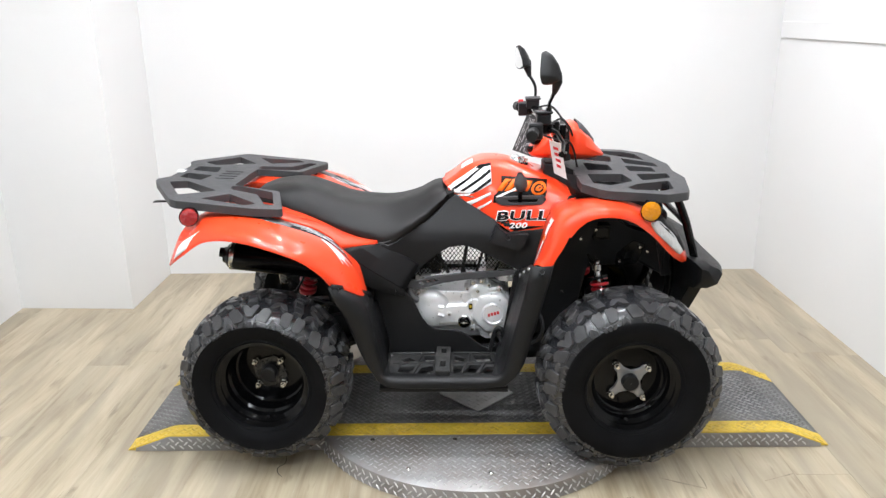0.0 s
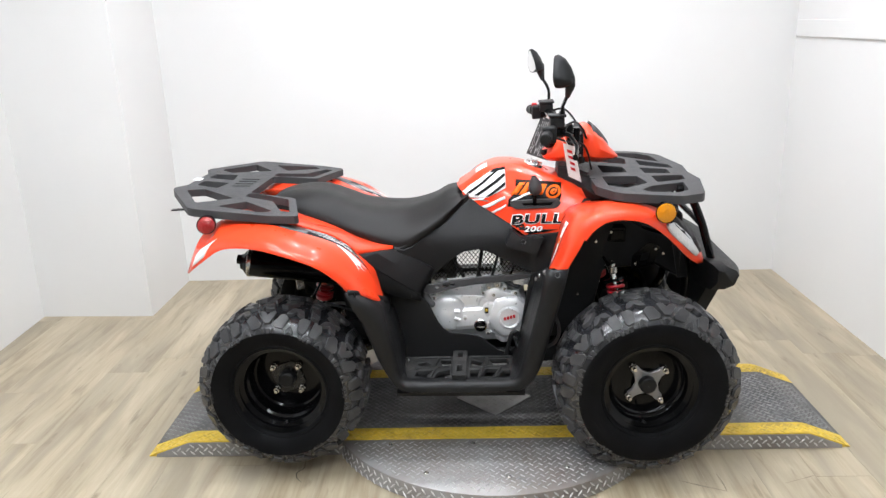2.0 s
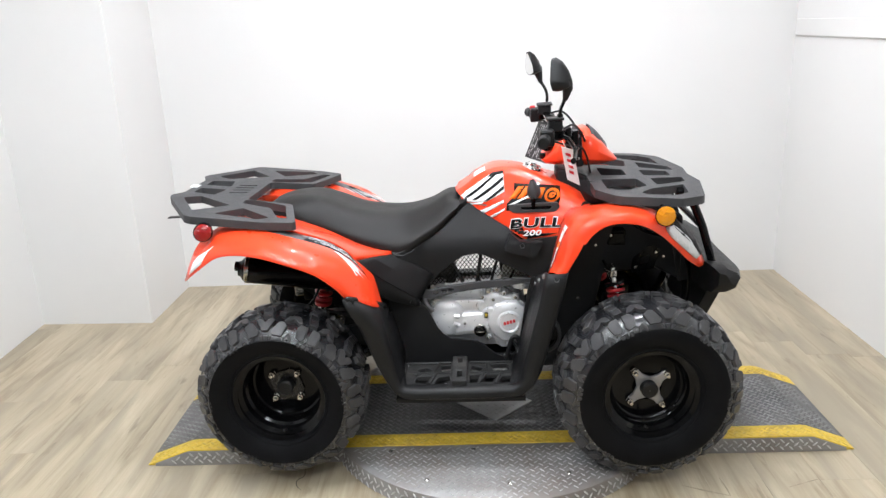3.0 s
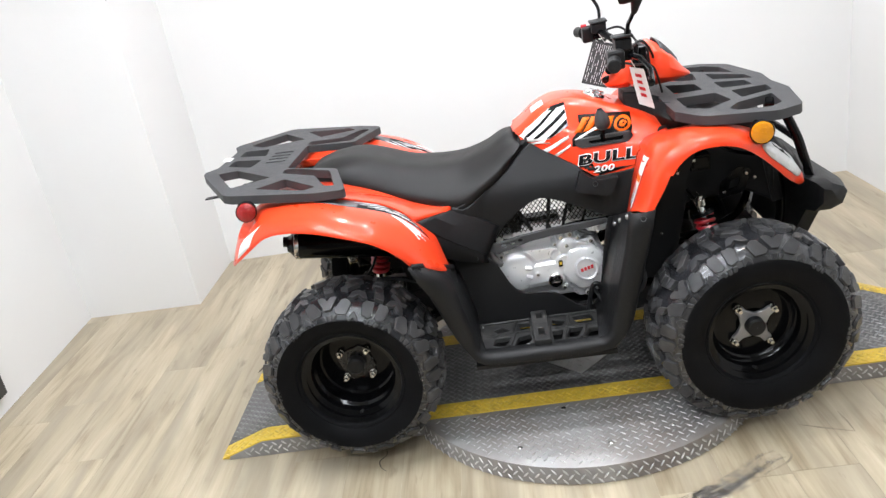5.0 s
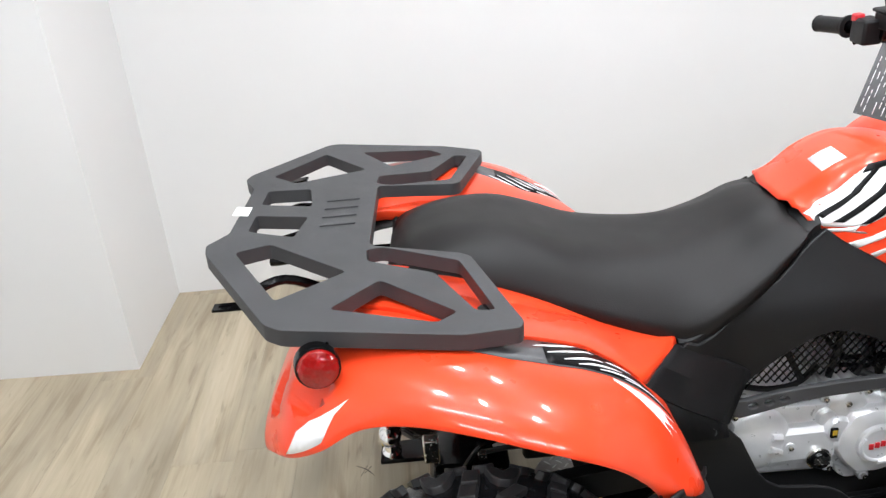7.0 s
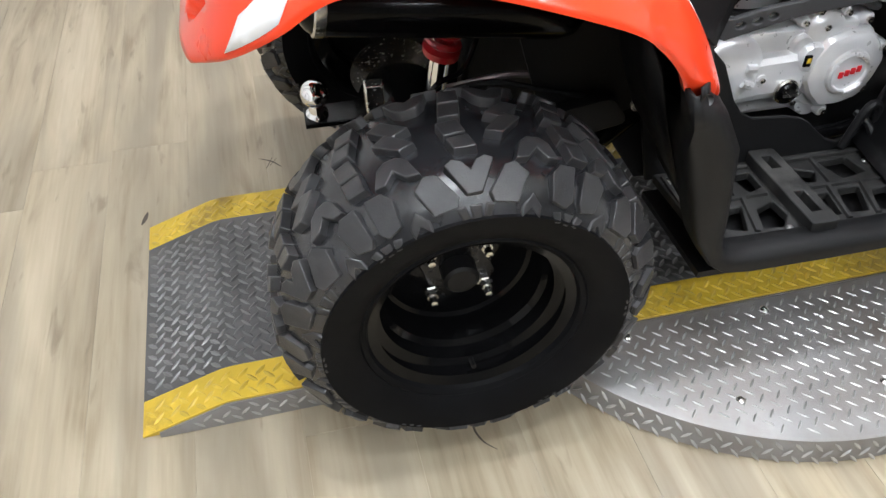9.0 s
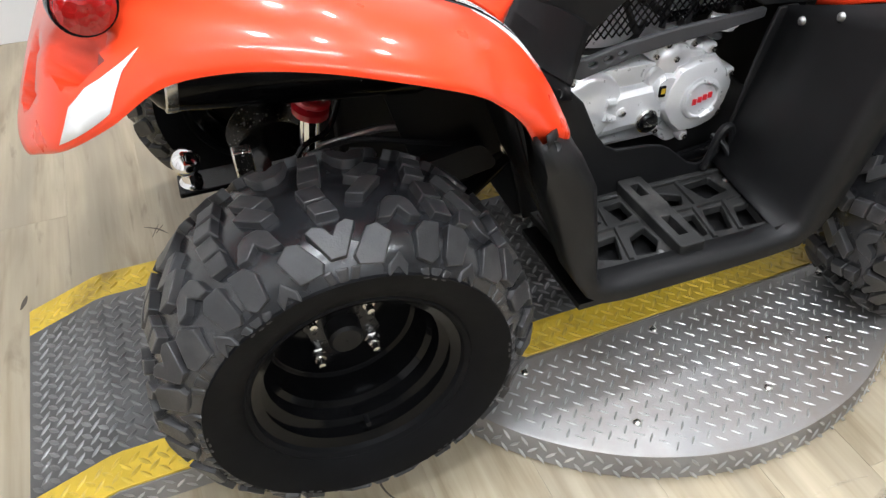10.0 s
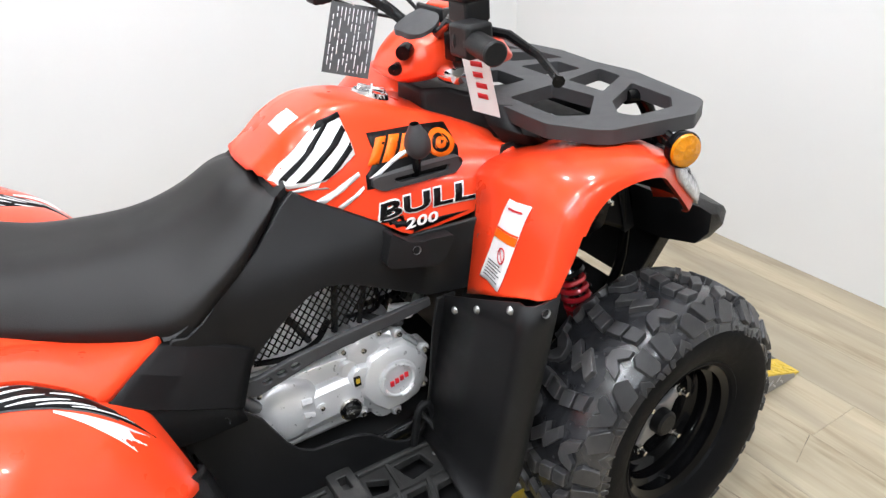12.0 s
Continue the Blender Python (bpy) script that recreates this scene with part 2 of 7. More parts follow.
def part(name, bm, material, parent, label="", sharp=38, thick=0.0, bevel=0.0, offset=0.0, drawn=True):
    kin = [name]
    root = parent
    while root is not None:
        kin.append(root.name)
        root = root.parent
    if drawn and kin[-1] == "quad_bike" and not any("_wheel" in k for k in kin):
        for v in bm.verts:
            v.co = set_out(v.co)
    me = bpy.data.meshes.new(name)
    bmesh.ops.recalc_face_normals(bm, faces=bm.faces)
    bm.to_mesh(me)
    bm.free()
    me.materials.append(material)
    for p in me.polygons:
        p.use_smooth = True
    me.set_sharp_from_angle(angle=radians(sharp))
    ob = new(name, me)
    if parent is not None:
        ob.parent = parent
        if parent.type == "EMPTY":
            ob.matrix_parent_inverse = parent.matrix_basis.inverted()
    if thick:
        mod = ob.modifiers.new("thickness", "SOLIDIFY")
        mod.thickness, mod.offset = thick, offset
    if bevel:
        mod = ob.modifiers.new("edge", "BEVEL")
        mod.width, mod.segments, mod.limit_method, mod.angle_limit = bevel, 2, "ANGLE", radians(40)
    if label:
        ob["label"] = label
    return ob


def thing(name, place, label, category, group="", kind=""):
    ob = new(name)
    ob.empty_display_size = 0.1
    ob.matrix_basis = Matrix.Translation(place)
    return tagged(ob, label, category, group, kind)


def spline(pts, n):
    """n points along a smooth curve through pts (any dimension), evenly by parameter."""
    P = [np.array(p, float) for p in pts]
    P = [2 * P[0] - P[1], *P, 2 * P[-1] - P[-2]]
    out = []
    for i in range(n):
        u = i / (n - 1) * (len(P) - 3)
        k = min(int(u), len(P) - 4)
        t = u - k
        a, b, c, d = P[k:k + 4]
        out.append(0.5 * (2 * b + (c - a) * t + (2 * a - 5 * b + 4 * c - d) * t * t + (3 * b - a - 3 * c + d) * t ** 3))
    return out


def at(pts, u):
    """Linear table: value at u of (u, v) pairs."""
    xs, ys = zip(*pts)
    return float(np.interp(u, xs, ys))


def loft(rows, ring=False, cap=False):
    bm = bmesh.new()
    V = [[bm.verts.new(tuple(map(float, p))) for p in r] for r in rows]
    n = len(rows[0])
    for a, b in zip(V, V[1:]):
        for i in range(n if ring else n - 1):
            j = (i + 1) % n
            bm.faces.new((a[i], a[j], b[j], b[i]))
    if cap:
        bm.faces.new(V[0])
        bm.faces.new(V[-1])
    bmesh.ops.remove_doubles(bm, verts=bm.verts, dist=0.0002)
    return bm


def tube(pts, r, seg=10, n=0, cap=True):
    """A round bar along pts; r: one radius or one a point."""
    if n:
        pts = spline(pts, n)
    pts = [Vector(p) for p in pts]
    rs = r if isinstance(r, (list, tuple)) else [r] * len(pts)
    rows, side = [], None
    for i, p in enumerate(pts):
        d = (pts[min(i + 1, len(pts) - 1)] - pts[max(i - 1, 0)]).normalized()
        side = (Vector((0.31, 0.17, 0.93)) if side is None else side)
        side = (side - d * side.dot(d)).normalized()
        up = d.cross(side)
        rows.append([p + rs[i] * (math.cos(a) * side + math.sin(a) * up) for a in (2 * math.pi * k / seg for k in range(seg))])
    return loft(rows, ring=True, cap=cap)


def lathe(profile, m, seg=32, cap=False):
    """Turns (radius, along) about the local y axis; m: pose."""
    rows = [[m @ Vector((r * math.cos(2 * math.pi * k / seg), y, r * math.sin(2 * math.pi * k / seg))) for k in range(seg)] for r, y in profile]
    return loft(rows, ring=True, cap=cap)


def refine(bm, longest):
    for _ in range(6):
        edges = [e for e in bm.edges if e.calc_length() > longest]
        if not edges:
            break
        bmesh.ops.subdivide_edges(bm, edges=edges, cuts=1)
        bmesh.ops.triangulate(bm, faces=[f for f in bm.faces if len(f.verts) > 4])


def flat(outline, holes=(), longest=0.0):
    """A filled flat shape in (u, v, 0)."""
    bm = bmesh.new()
    edges = []
    for loop in (outline, *holes):
        vs = [bm.verts.new((u, v, 0)) for u, v in loop]
        edges += [bm.edges.new((vs[i], vs[(i + 1) % len(vs)])) for i in range(len(vs))]
    bmesh.ops.triangle_fill(bm, edges=edges, use_beauty=True, normal=(0, 0, 1))
    if longest:
        refine(bm, longest)
    return bm


def plate(outline, holes, depth, place, longest=0.0):
    """A flat shape given depth; place(u, v, w) sets each corner, w being 0 on the face and 1 on the back."""
    bm = flat(outline, holes, longest)
    for v in bm.verts:
        v.co.z = 0
    got = bmesh.ops.extrude_face_region(bm, geom=bm.faces[:])
    back = {v for v in got["geom"] if isinstance(v, bmesh.types.BMVert)}
    for v in bm.verts:
        v.co = Vector(place(v.co.x, v.co.y, 1.0 if v in back else 0.0))
    return bm


def box(x0, x1, y0, y1, z0, z1):
    bm = bmesh.new()
    bmesh.ops.create_cube(bm, size=1, matrix=Matrix.Translation(((x0 + x1) / 2, (y0 + y1) / 2, (z0 + z1) / 2)) @ Matrix.Diagonal((x1 - x0, y1 - y0, z1 - z0, 1)))
    return bm


def join(*bms):
    out = bmesh.new()
    for b in bms:
        me = bpy.data.meshes.new("join")
        b.to_mesh(me)
        b.free()
        out.from_mesh(me)
        bpy.data.meshes.remove(me)
    return out


def moved(bm, m):
    bm.transform(m)
    return bm


def ball(r, c, m=Matrix(), u=16, v=10):
    bm = bmesh.new()
    bmesh.ops.create_uvsphere(bm, u_segments=u, v_segments=v, radius=r)
    bm.transform(Matrix.Translation(c) @ m)
    return bm


def rounded(pts, r, n=4):
    """A closed outline with its corners rounded."""
    out = []
    for i, p in enumerate(pts):
        p, a, b = Vector(p), Vector(pts[i - 1]), Vector(pts[(i + 1) % len(pts)])
        da, db = (a - p), (b - p)
        k = min(r, da.length * 0.45, db.length * 0.45)
        s, e = p + da.normalized() * k, p + db.normalized() * k
        for j in range(n + 1):
            t = j / n
            out.append(tuple((1 - t) ** 2 * s + 2 * t * (1 - t) * p + t * t * e))
    return out


# ---- room ----
room_w, room_e, room_n, room_s, room_h = -1.68, 2.447, 1.634, -2.0, 2.9
# Unseen hall behind the camera, added to shape the light and the reflections.
hall_w, hall_e, hall_s = -6.0, 7.0, -9.0


def structure(name, bm, mat, label, category):
    return tagged(part(name, bm, mat, None), label, category, kind="structure")


structure("wall_north", box(room_w - 0.1, room_e + 0.1, room_n, room_n + 0.1, 0, room_h), WALL, "plain white painted back wall", "wall")
structure("wall_east", box(room_e, room_e + 0.1, room_s, room_n, 0, room_h), WALL, "plain white painted side wall", "wall")
structure("wall_south", box(hall_w, hall_e, hall_s - 0.1, hall_s, 0, room_h), HALL, "plain dim wall at the far end of the hall", "wall")
structure("wall_hall_west", box(hall_w - 0.1, hall_w, hall_s, room_s + 0.1, 0, room_h), HALL, "plain dim side wall of the hall", "wall")
structure("wall_hall_east", box(hall_e, hall_e + 0.1, hall_s, room_s + 0.1, 0, room_h), HALL, "plain dim side wall of the hall", "wall")
structure("wall_return_west", box(hall_w, room_w - 0.26, room_s, room_s + 0.1, 0, room_h), HALL, "plain wall beside the display booth", "wall")
structure("wall_return_east", box(room_e + 0.1, hall_e, room_s, room_s + 0.1, 0, room_h), HALL, "plain wall beside the display booth", "wall")
structure("hall_ceiling", box(hall_w, hall_e, hall_s, room_s - 0.1, room_h, room_h + 0.1), HALL, "plain dim hall ceiling", "ceiling")
WEST_TURN = 0.045
west = box(-0.1, 0, room_s - 1.21, 0, 0, room_h)
structure("wall_west", moved(west, Matrix.Translation((-1.69, 1.087, 0)) @ Matrix.Rotation(WEST_TURN, 4, "Z")), WALL, "white painted wall with a framed panel hung on it", "wall")
structure("wall_pillar", loft([[(-1.8, 1.09, z), (-1.083, 1.063, z), (-1.084, 1.634, z), (-1.8, 1.634, z)] for z in (0, room_h)], ring=True, cap=True), WALL, "white boxed-in pillar in the room's corner", "pillar")
structure("ceiling", box(room_w - 0.4, room_e + 0.1, room_s - 0.1, room_n + 0.1, room_h, room_h + 0.1), CEIL, "plain pale ceiling with strip lights", "ceiling")
# ledge along the east wall
tagged(part("wall_ledge", box(room_e - 0.012, room_e, -1.2, 1.615, 1.345, 1.435), WALL, None, bevel=0.006), "white ledge running along the side wall", "ledge", kind="structure")


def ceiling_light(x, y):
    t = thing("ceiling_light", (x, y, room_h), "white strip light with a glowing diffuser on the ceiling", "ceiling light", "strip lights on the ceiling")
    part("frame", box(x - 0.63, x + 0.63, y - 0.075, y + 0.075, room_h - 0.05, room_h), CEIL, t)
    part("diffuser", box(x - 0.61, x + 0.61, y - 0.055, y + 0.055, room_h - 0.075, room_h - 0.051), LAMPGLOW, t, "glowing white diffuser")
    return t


# The first suits a streak on the mudguard; the other three are added fill.
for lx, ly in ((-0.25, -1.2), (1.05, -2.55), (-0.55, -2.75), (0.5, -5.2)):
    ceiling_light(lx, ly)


def ceiling_spot(x, y):
    t = thing("ceiling_spot", (x, y, room_h), "small round recessed ceiling spotlight", "spotlight", "spotlights on the ceiling")
    m = Matrix.Translation((x, y, room_h)) @ Matrix.Rotation(math.pi / 2, 4, "X")
    part("bezel", lathe([(0.072, 0.0), (0.072, -0.018), (0.086, -0.018), (0.088, -0.002)], m, 28), CEIL, t)
    part("bulb", lathe([(0.071, -0.012), (0.050, -0.015), (0.0005, -0.016)], m, 28), SPOTGLOW, t, "glowing bulb face")


for lx, ly in ((-0.35, -0.45), (0.35, -0.45), (1.15, -0.45), (0.30, 0.75), (0.95, 0.75), (1.45, 0.20)):
    ceiling_spot(lx, ly)


def framed_panel():
    t = thing("framed_panel", (-1.76, 0.0, 0.09), "dark grey framed panel with a white ribbed sheet on the wall", "framed panel")
    m = Matrix.Translation((-1.69, 1.087, 0)) @ Matrix.Rotation(WEST_TURN, 4, "Z")
    y0, y1, z0, z1 = -1.75, -0.86, 0.085, 1.30
    for a, b, c, d in ((y0, y0 + 0.055, z0, z1), (y1 - 0.055, y1, z0, z1), (y0 + 0.055, y1 - 0.055, z0, z0 + 0.055), (y0 + 0.055, y1 - 0.055, z1 - 0.055, z1)):
        part("frame_rail", moved(box(0.002, 0.034, a, b, c, d), m), GREYDARK, t, bevel=0.003)
    part("sheet", moved(box(0.004, 0.012, y0 + 0.055, y1 - 0.055, z0 + 0.055, z1 - 0.055), m), WHITE, t, "white ribbed sheet")
    for k in range(46):
        z = z0 + 0.08 + k * 0.0235
        part("rib", moved(box(0.0125, 0.0155, y0 + 0.06, y1 - 0.06, z, z + 0.011), m), WHITE, t)


GREYDARK = surface("dark_frame", (0.035, 0.034, 0.033), 0.4, var=0.3, scale=12)
framed_panel()

# ---- turntable and platform ----
PH = 0.06
PX0, PX1, PY0, PY1 = -0.552, 1.952, -0.311, 0.243
KX0, KX1 = -0.40, 1.805
YW = 0.075


def ramp_z(x):
    return at([(PX0, 0.004), (KX0, PH), (KX1, PH), (PX1, 0.004)], x)


def treads(inside, x0, x1, y0, y1, pitch, place, length=0.0195, width=0.0055, height=0.0019, rows=0.0):
    """Raised bars of tread plate, crosswise by turns; place gives the surface's point."""
    bm = bmesh.new()
    step = rows or pitch
    nx, ny = int((x1 - x0) / pitch), int((y1 - y0) / step)
    for i in range(nx + 1):
        for j in range(ny + 1):
            cx, cy = x0 + i * pitch, y0 + j * step + (step / 2 if i % 2 and rows else 0)
            if cy > y1 or not inside(cx, cy):
                continue
            a = radians((45 if i % 2 else -45) if rows else (45 if (i + j) % 2 else -45))
            d, s = Vector((math.cos(a), math.sin(a))), Vector((-math.sin(a), math.cos(a)))
            c = Vector((cx, cy))
            low = [c - d * length / 2, c - d * length / 5 - s * width / 2, c + d * length / 5 - s * width / 2, c + d * length / 2, c + d * length / 5 + s * width / 2, c - d * length / 5 + s * width / 2]
            vb = [bm.verts.new(place(p.x, p.y, 0.0)) for p in low]
            t0, t1 = (bm.verts.new(place(*(c + d * k * length / 4), height)) for k in (-1, 1))
            bm.faces.new((vb[0], vb[1], t0))
            bm.faces.new((vb[1], vb[2], t1, t0))
            bm.faces.new((vb[2], vb[3], t1))
            bm.faces.new((vb[3], vb[4], t1))
            bm.faces.new((vb[4], vb[5], t0, t1))
            bm.faces.new((vb[5], vb[0], t0))
    return bm


def lay(x, y, h):
    return (x, y, ramp_z(x) + h)


stand = thing("display_platform", (0.69, 0.03, 0), "black tread-plate drive-on platform with yellow edges on a silver turntable", "platform")


def platform_strip(name, y0, y1, mat, label, lift=0.0):
    xs = [PX0, KX0 - 0.01, KX0 + 0.012, KX1 - 0.012, KX1 + 0.01, PX1]
    rows = [[(x, y0, 0.0015), (x, y0, ramp_z(x) + lift), (x, y1, ramp_z(x) + lift), (x, y1, 0.0015)] for x in xs]
    return part(name, loft(rows, ring=True, cap=True), mat, stand, label, bevel=0.002)


deck = platform_strip("deck", PY0 + YW, PY1 - YW, PLATE_DARK, "dark worn tread plate")
edge_n = platform_strip("edge_strip", PY0, PY0 + YW, PLATE_YELLOW, "yellow painted tread plate edge")
edge_f = platform_strip("edge_strip", PY1 - YW, PY1, PLATE_YELLOW, "yellow painted tread plate edge")
for ob, y0, y1, mat in ((deck, PY0 + YW, PY1 - YW, PLATE_DARK), (edge_n, PY0, PY0 + YW, PLATE_YELLOW), (edge_f, PY1 - YW, PY1, PLATE_YELLOW)):
    t = part("tread", treads(lambda x, y: True, PX0 + 0.015, PX1 - 0.015, y0 + 0.012, y1 - 0.011, 0.0152, lay, 0.0290, 0.0082, 0.0024, 0.0275), PLATE_TOPS if mat is PLATE_DARK else YELLOW_SHADED_WORN, ob)
    tagged(t, kind="stuff")
# silver skirts on the long sides
for s, y in ((-1, PY0), (1, PY1)):
    sk = loft([[(x, y + s * 0.001, 0.0015), (x, y + s * 0.001, ramp_z(x) - 0.004), (x, y + s * 0.004, ramp_z(x) - 0.004), (x, y + s * 0.006, 0.0015)] for x in (PX0 + 0.03, KX0, KX1, PX1 - 0.03)], ring=True, cap=True)
    ob = part("side_skirt", sk, PLATE_SILVER, stand, "silver tread plate skirt")
    t = part("tread", treads(lambda x, z: 0.01 < z < ramp_z(x) - 0.014, PX0, PX1, 0.016, 0.048, 0.0163, lambda x, z, h: (x, y + s * (0.0055 + h), z), 0.0255, 0.0062, 0.0024, 0.0280), PLATE_SHINE, ob)
    tagged(t, kind="stuff")


def disc_half(name, cx, cy, s):
    """The part of the round turntable that stands out beside the platform."""
    R, Rb = 0.606, 0.619
    ye = PY0 - 0.007 if s < 0 else PY1 + 0.007
    half = math.acos(min(1, abs(ye - cy) / R))
    a0 = (-math.pi / 2 if s < 0 else math.pi / 2)
    arc = [a0 - half + 2 * half * k / 56 for k in range(57)]
    top = [(cx + R * math.cos(a), cy + R * math.sin(a)) for a in arc]
    bm = bmesh.new()
    vt = [bm.verts.new((x, y, PH - 0.002)) for x, y in top]
    vm = [bm.verts.new((cx + (R + 0.006) * math.cos(a), cy + (R + 0.006) * math.sin(a), PH - 0.005)) for a in arc]
    vb = [bm.verts.new((cx + Rb * math.cos(a), cy + Rb * math.sin(a), 0.002)) for a in arc]
    bm.faces.new(vt)
    for k in range(56):
        bm.faces.new((vt[k], vm[k], vm[k + 1], vt[k + 1]))
        bm.faces.new((vm[k], vb[k], vb[k + 1], vm[k + 1]))
    ob = part(name, bm, PLATE_SILVER, stand, "silver tread plate turntable with a sloping rim")
    inside = lambda x, y: math.hypot(x - cx, y - cy) < R - 0.012 and s * (y - ye) > 0.012
    t = part("tread", treads(inside, cx - R, cx + R, cy - R, cy + R, 0.0163, lambda x, y, h: (x, y, PH - 0.002 + h), 0.0235, 0.0043, 0.0019, 0.0320), PLATE_SHINE, ob)
    tagged(t, kind="stuff")
    L = 2 * half * R
    rim = treads(lambda u, v: True, 0.02, L - 0.02, 0.014, 0.046, 0.0163,
                 lambda u, v, h: (cx + (R + 0.007 + (PH - 0.005 - v) * 0.25 + h) * math.cos(a0 - half + u / R), cy + (R + 0.007 + (PH - 0.005 - v) * 0.25 + h) * math.sin(a0 - half + u / R), v), 0.0245, 0.0060, 0.0022, 0.0280)
    tagged(part("tread", rim, PLATE_SHINE, ob), kind="stuff")
    if s < 0:
        for px, py in ((0.464, -0.523), (0.735, -0.55), (0.33, -0.345), (0.62, -0.345), (0.93, -0.5), (1.05, -0.345)):
            part("screw", lathe([(0.0005, 0.004), (0.004, 0.0038), (0.0075, 0.001), (0.0085, 0.0)], Matrix.Translation((px, py, PH - 0.001)) @ Matrix.Rotation(math.pi / 2, 4, "X"), 12), ZINC, ob)


disc_half("turntable_disc", 0.70, -0.034, -1)
disc_half("turntable_disc", 0.70, -0.034, 1)
# square hatch plate turned by an eighth
hc = Vector((0.708, -0.018))
hatch = loft([[(hc.x + 0.145 * math.cos(a), hc.y + 0.145 * math.sin(a), z) for a in (math.pi / 2 * k for k in range(4))] for z in (PH + 0.0005, PH + 0.005)], ring=True, cap=True)
hp = part("hatch_plate", hatch, PLATE_SHINE, stand, "silver tread plate square", bevel=0.001)
tagged(part("tread", treads(lambda x, y: abs(x - hc.x) + abs(y - hc.y) < 0.128, hc.x - 0.16, hc.x + 0.16, hc.y - 0.16, hc.y + 0.16, 0.0163, lambda x, y, h: (x, y, PH + 0.005 + h), 0.0255, 0.0060, 0.0020, 0.0320), PLATE_SHINE, hp), kind="stuff")

# ---- the quad bike ----
atv = thing("quad_bike", (0.6, 0, PH), "orange-red and black utility quad bike parked on a display platform", "quad bike")


def tyre_mesh(R, W, rim_r, pitches, seed):
    """Knobbly tyre about the y axis, centred on the origin; the outer side towards -y."""
    h = W / 2
    crown = 0.0125
    prof = [(rim_r, -h * 0.70), (rim_r + 0.005, -h * 0.80), (rim_r + 0.012, -h * 0.84), (rim_r + 0.015, -h * 0.825), (rim_r + 0.020, -h * 0.86), (rim_r + 0.044, -h * 0.965), ((rim_r + R) / 2 + 0.004, -h * 1.0),
            (R - 0.060, -h * 0.965), (R - 0.040, -h * 0.885), (R - 0.025, -h * 0.76), (R - crown - 0.001, -h * 0.50), (R - crown + 0.003, 0)]
    prof = prof + [(r, -y) for r, y in prof[-2::-1]]
    seg = 72
    rows = [[(r * math.cos(2 * math.pi * k / seg), y, r * math.sin(2 * math.pi * k / seg)) for k in range(seg)] for r, y in prof]
    # length along the profile from the crown, to lay the lugs on
    half = prof[11::-1]
    ss = [0.0]
    for (r0, y0), (r1, y1) in zip(half, half[1:]):
        ss.append(ss[-1] + math.hypot(r1 - r0, y1 - y0))

    def surf(s, lift):
        sg, s = (1 if s >= 0 else -1), abs(s)
        r, y = np.interp(s, ss, [p[0] for p in half]), np.interp(s, ss, [p[1] for p in half])
        e = 0.004
        r1, y1 = np.interp(s + e, ss, [p[0] for p in half]), np.interp(s + e, ss, [p[1] for p in half])
        r0, y0 = np.interp(max(s - e, 0), ss, [p[0] for p in half]), np.interp(max(s - e, 0), ss, [p[1] for p in half])
        tx, ty = r1 - r0, y1 - y0
        L = math.hypot(tx, ty) or 1
        nr, ny = -ty / L, tx / L
        return r + nr * lift, sg * (y + ny * lift)

    bm, outer = bmesh.new(), bmesh.new()
    rnd = random.Random(seed)
    p = 2 * math.pi / pitches
    sh = ss[3] - 0.005          # where the shoulder begins

    def block(shape, a, side, height, shrink=0.0035, bm=outer):
        """A raised block over the outline shape: (share of the pitch, share of the shoulder's reach)."""
        flatp = [Vector(((a + u * p) * R, side * v * sh)) for u, v in shape]
        c = sum(flatp, Vector((0, 0))) / len(flatp)
        if height > 0.01:
            flatp = [c + (q - c) * (0.97 if bm is outer else 1.06) for q in flatp]
        ring_low, ring_top = [], []
        for q in flatp:
            for store, lift, k in ((ring_low, -0.002, 0.0), (ring_top, height, shrink)):
                d = c - q
                w = q + d * min(0.4, k / max(d.length, 1e-5))
                r, y = surf(w.y, lift if lift < 0 else lift * (1 - 0.52 * max(0.0, min(1.0, (abs(w.y) / sh - 0.68) / 0.42))))
                store.append(bm.verts.new((r * math.cos(w.x / R), y, r * math.sin(w.x / R))))
        n = len(shape)
        bm.faces.new(ring_top if side > 0 else ring_top[::-1])
        for i in range(n):
            j = (i + 1) % n
            bm.faces.new((ring_low[i], ring_low[j], ring_top[j], ring_top[i]))

    mirror = lambda shape, c=0.0: [(2 * c - u, v) for u, v in shape[::-1]]
    VEE = [(-0.118, 0.66), (-0.080, 0.60), (-0.036, 0.64), (0.0, 0.78), (0.036, 0.64), (0.080, 0.60), (0.118, 0.66), (0.040, 1.01), (-0.040, 1.01)]
    FLANK = [(-0.268, 0.82), (-0.200, 0.68), (-0.145, 0.71), (-0.062, 1.00), (-0.078, 1.10), (-0.215, 1.13)]
    PAIR = [(0.345, 0.80), (0.388, 0.67), (0.480, 0.67), (0.488, 1.06), (0.455, 1.15), (0.362, 1.09)]
    NOTCHED = [(0.205, 0.67), (0.240, 0.44), (0.282, 0.35), (0.346, 0.35), (0.384, 0.44), (0.412, 0.64), (0.360, 0.65), (0.312, 0.54), (0.266, 0.66)]
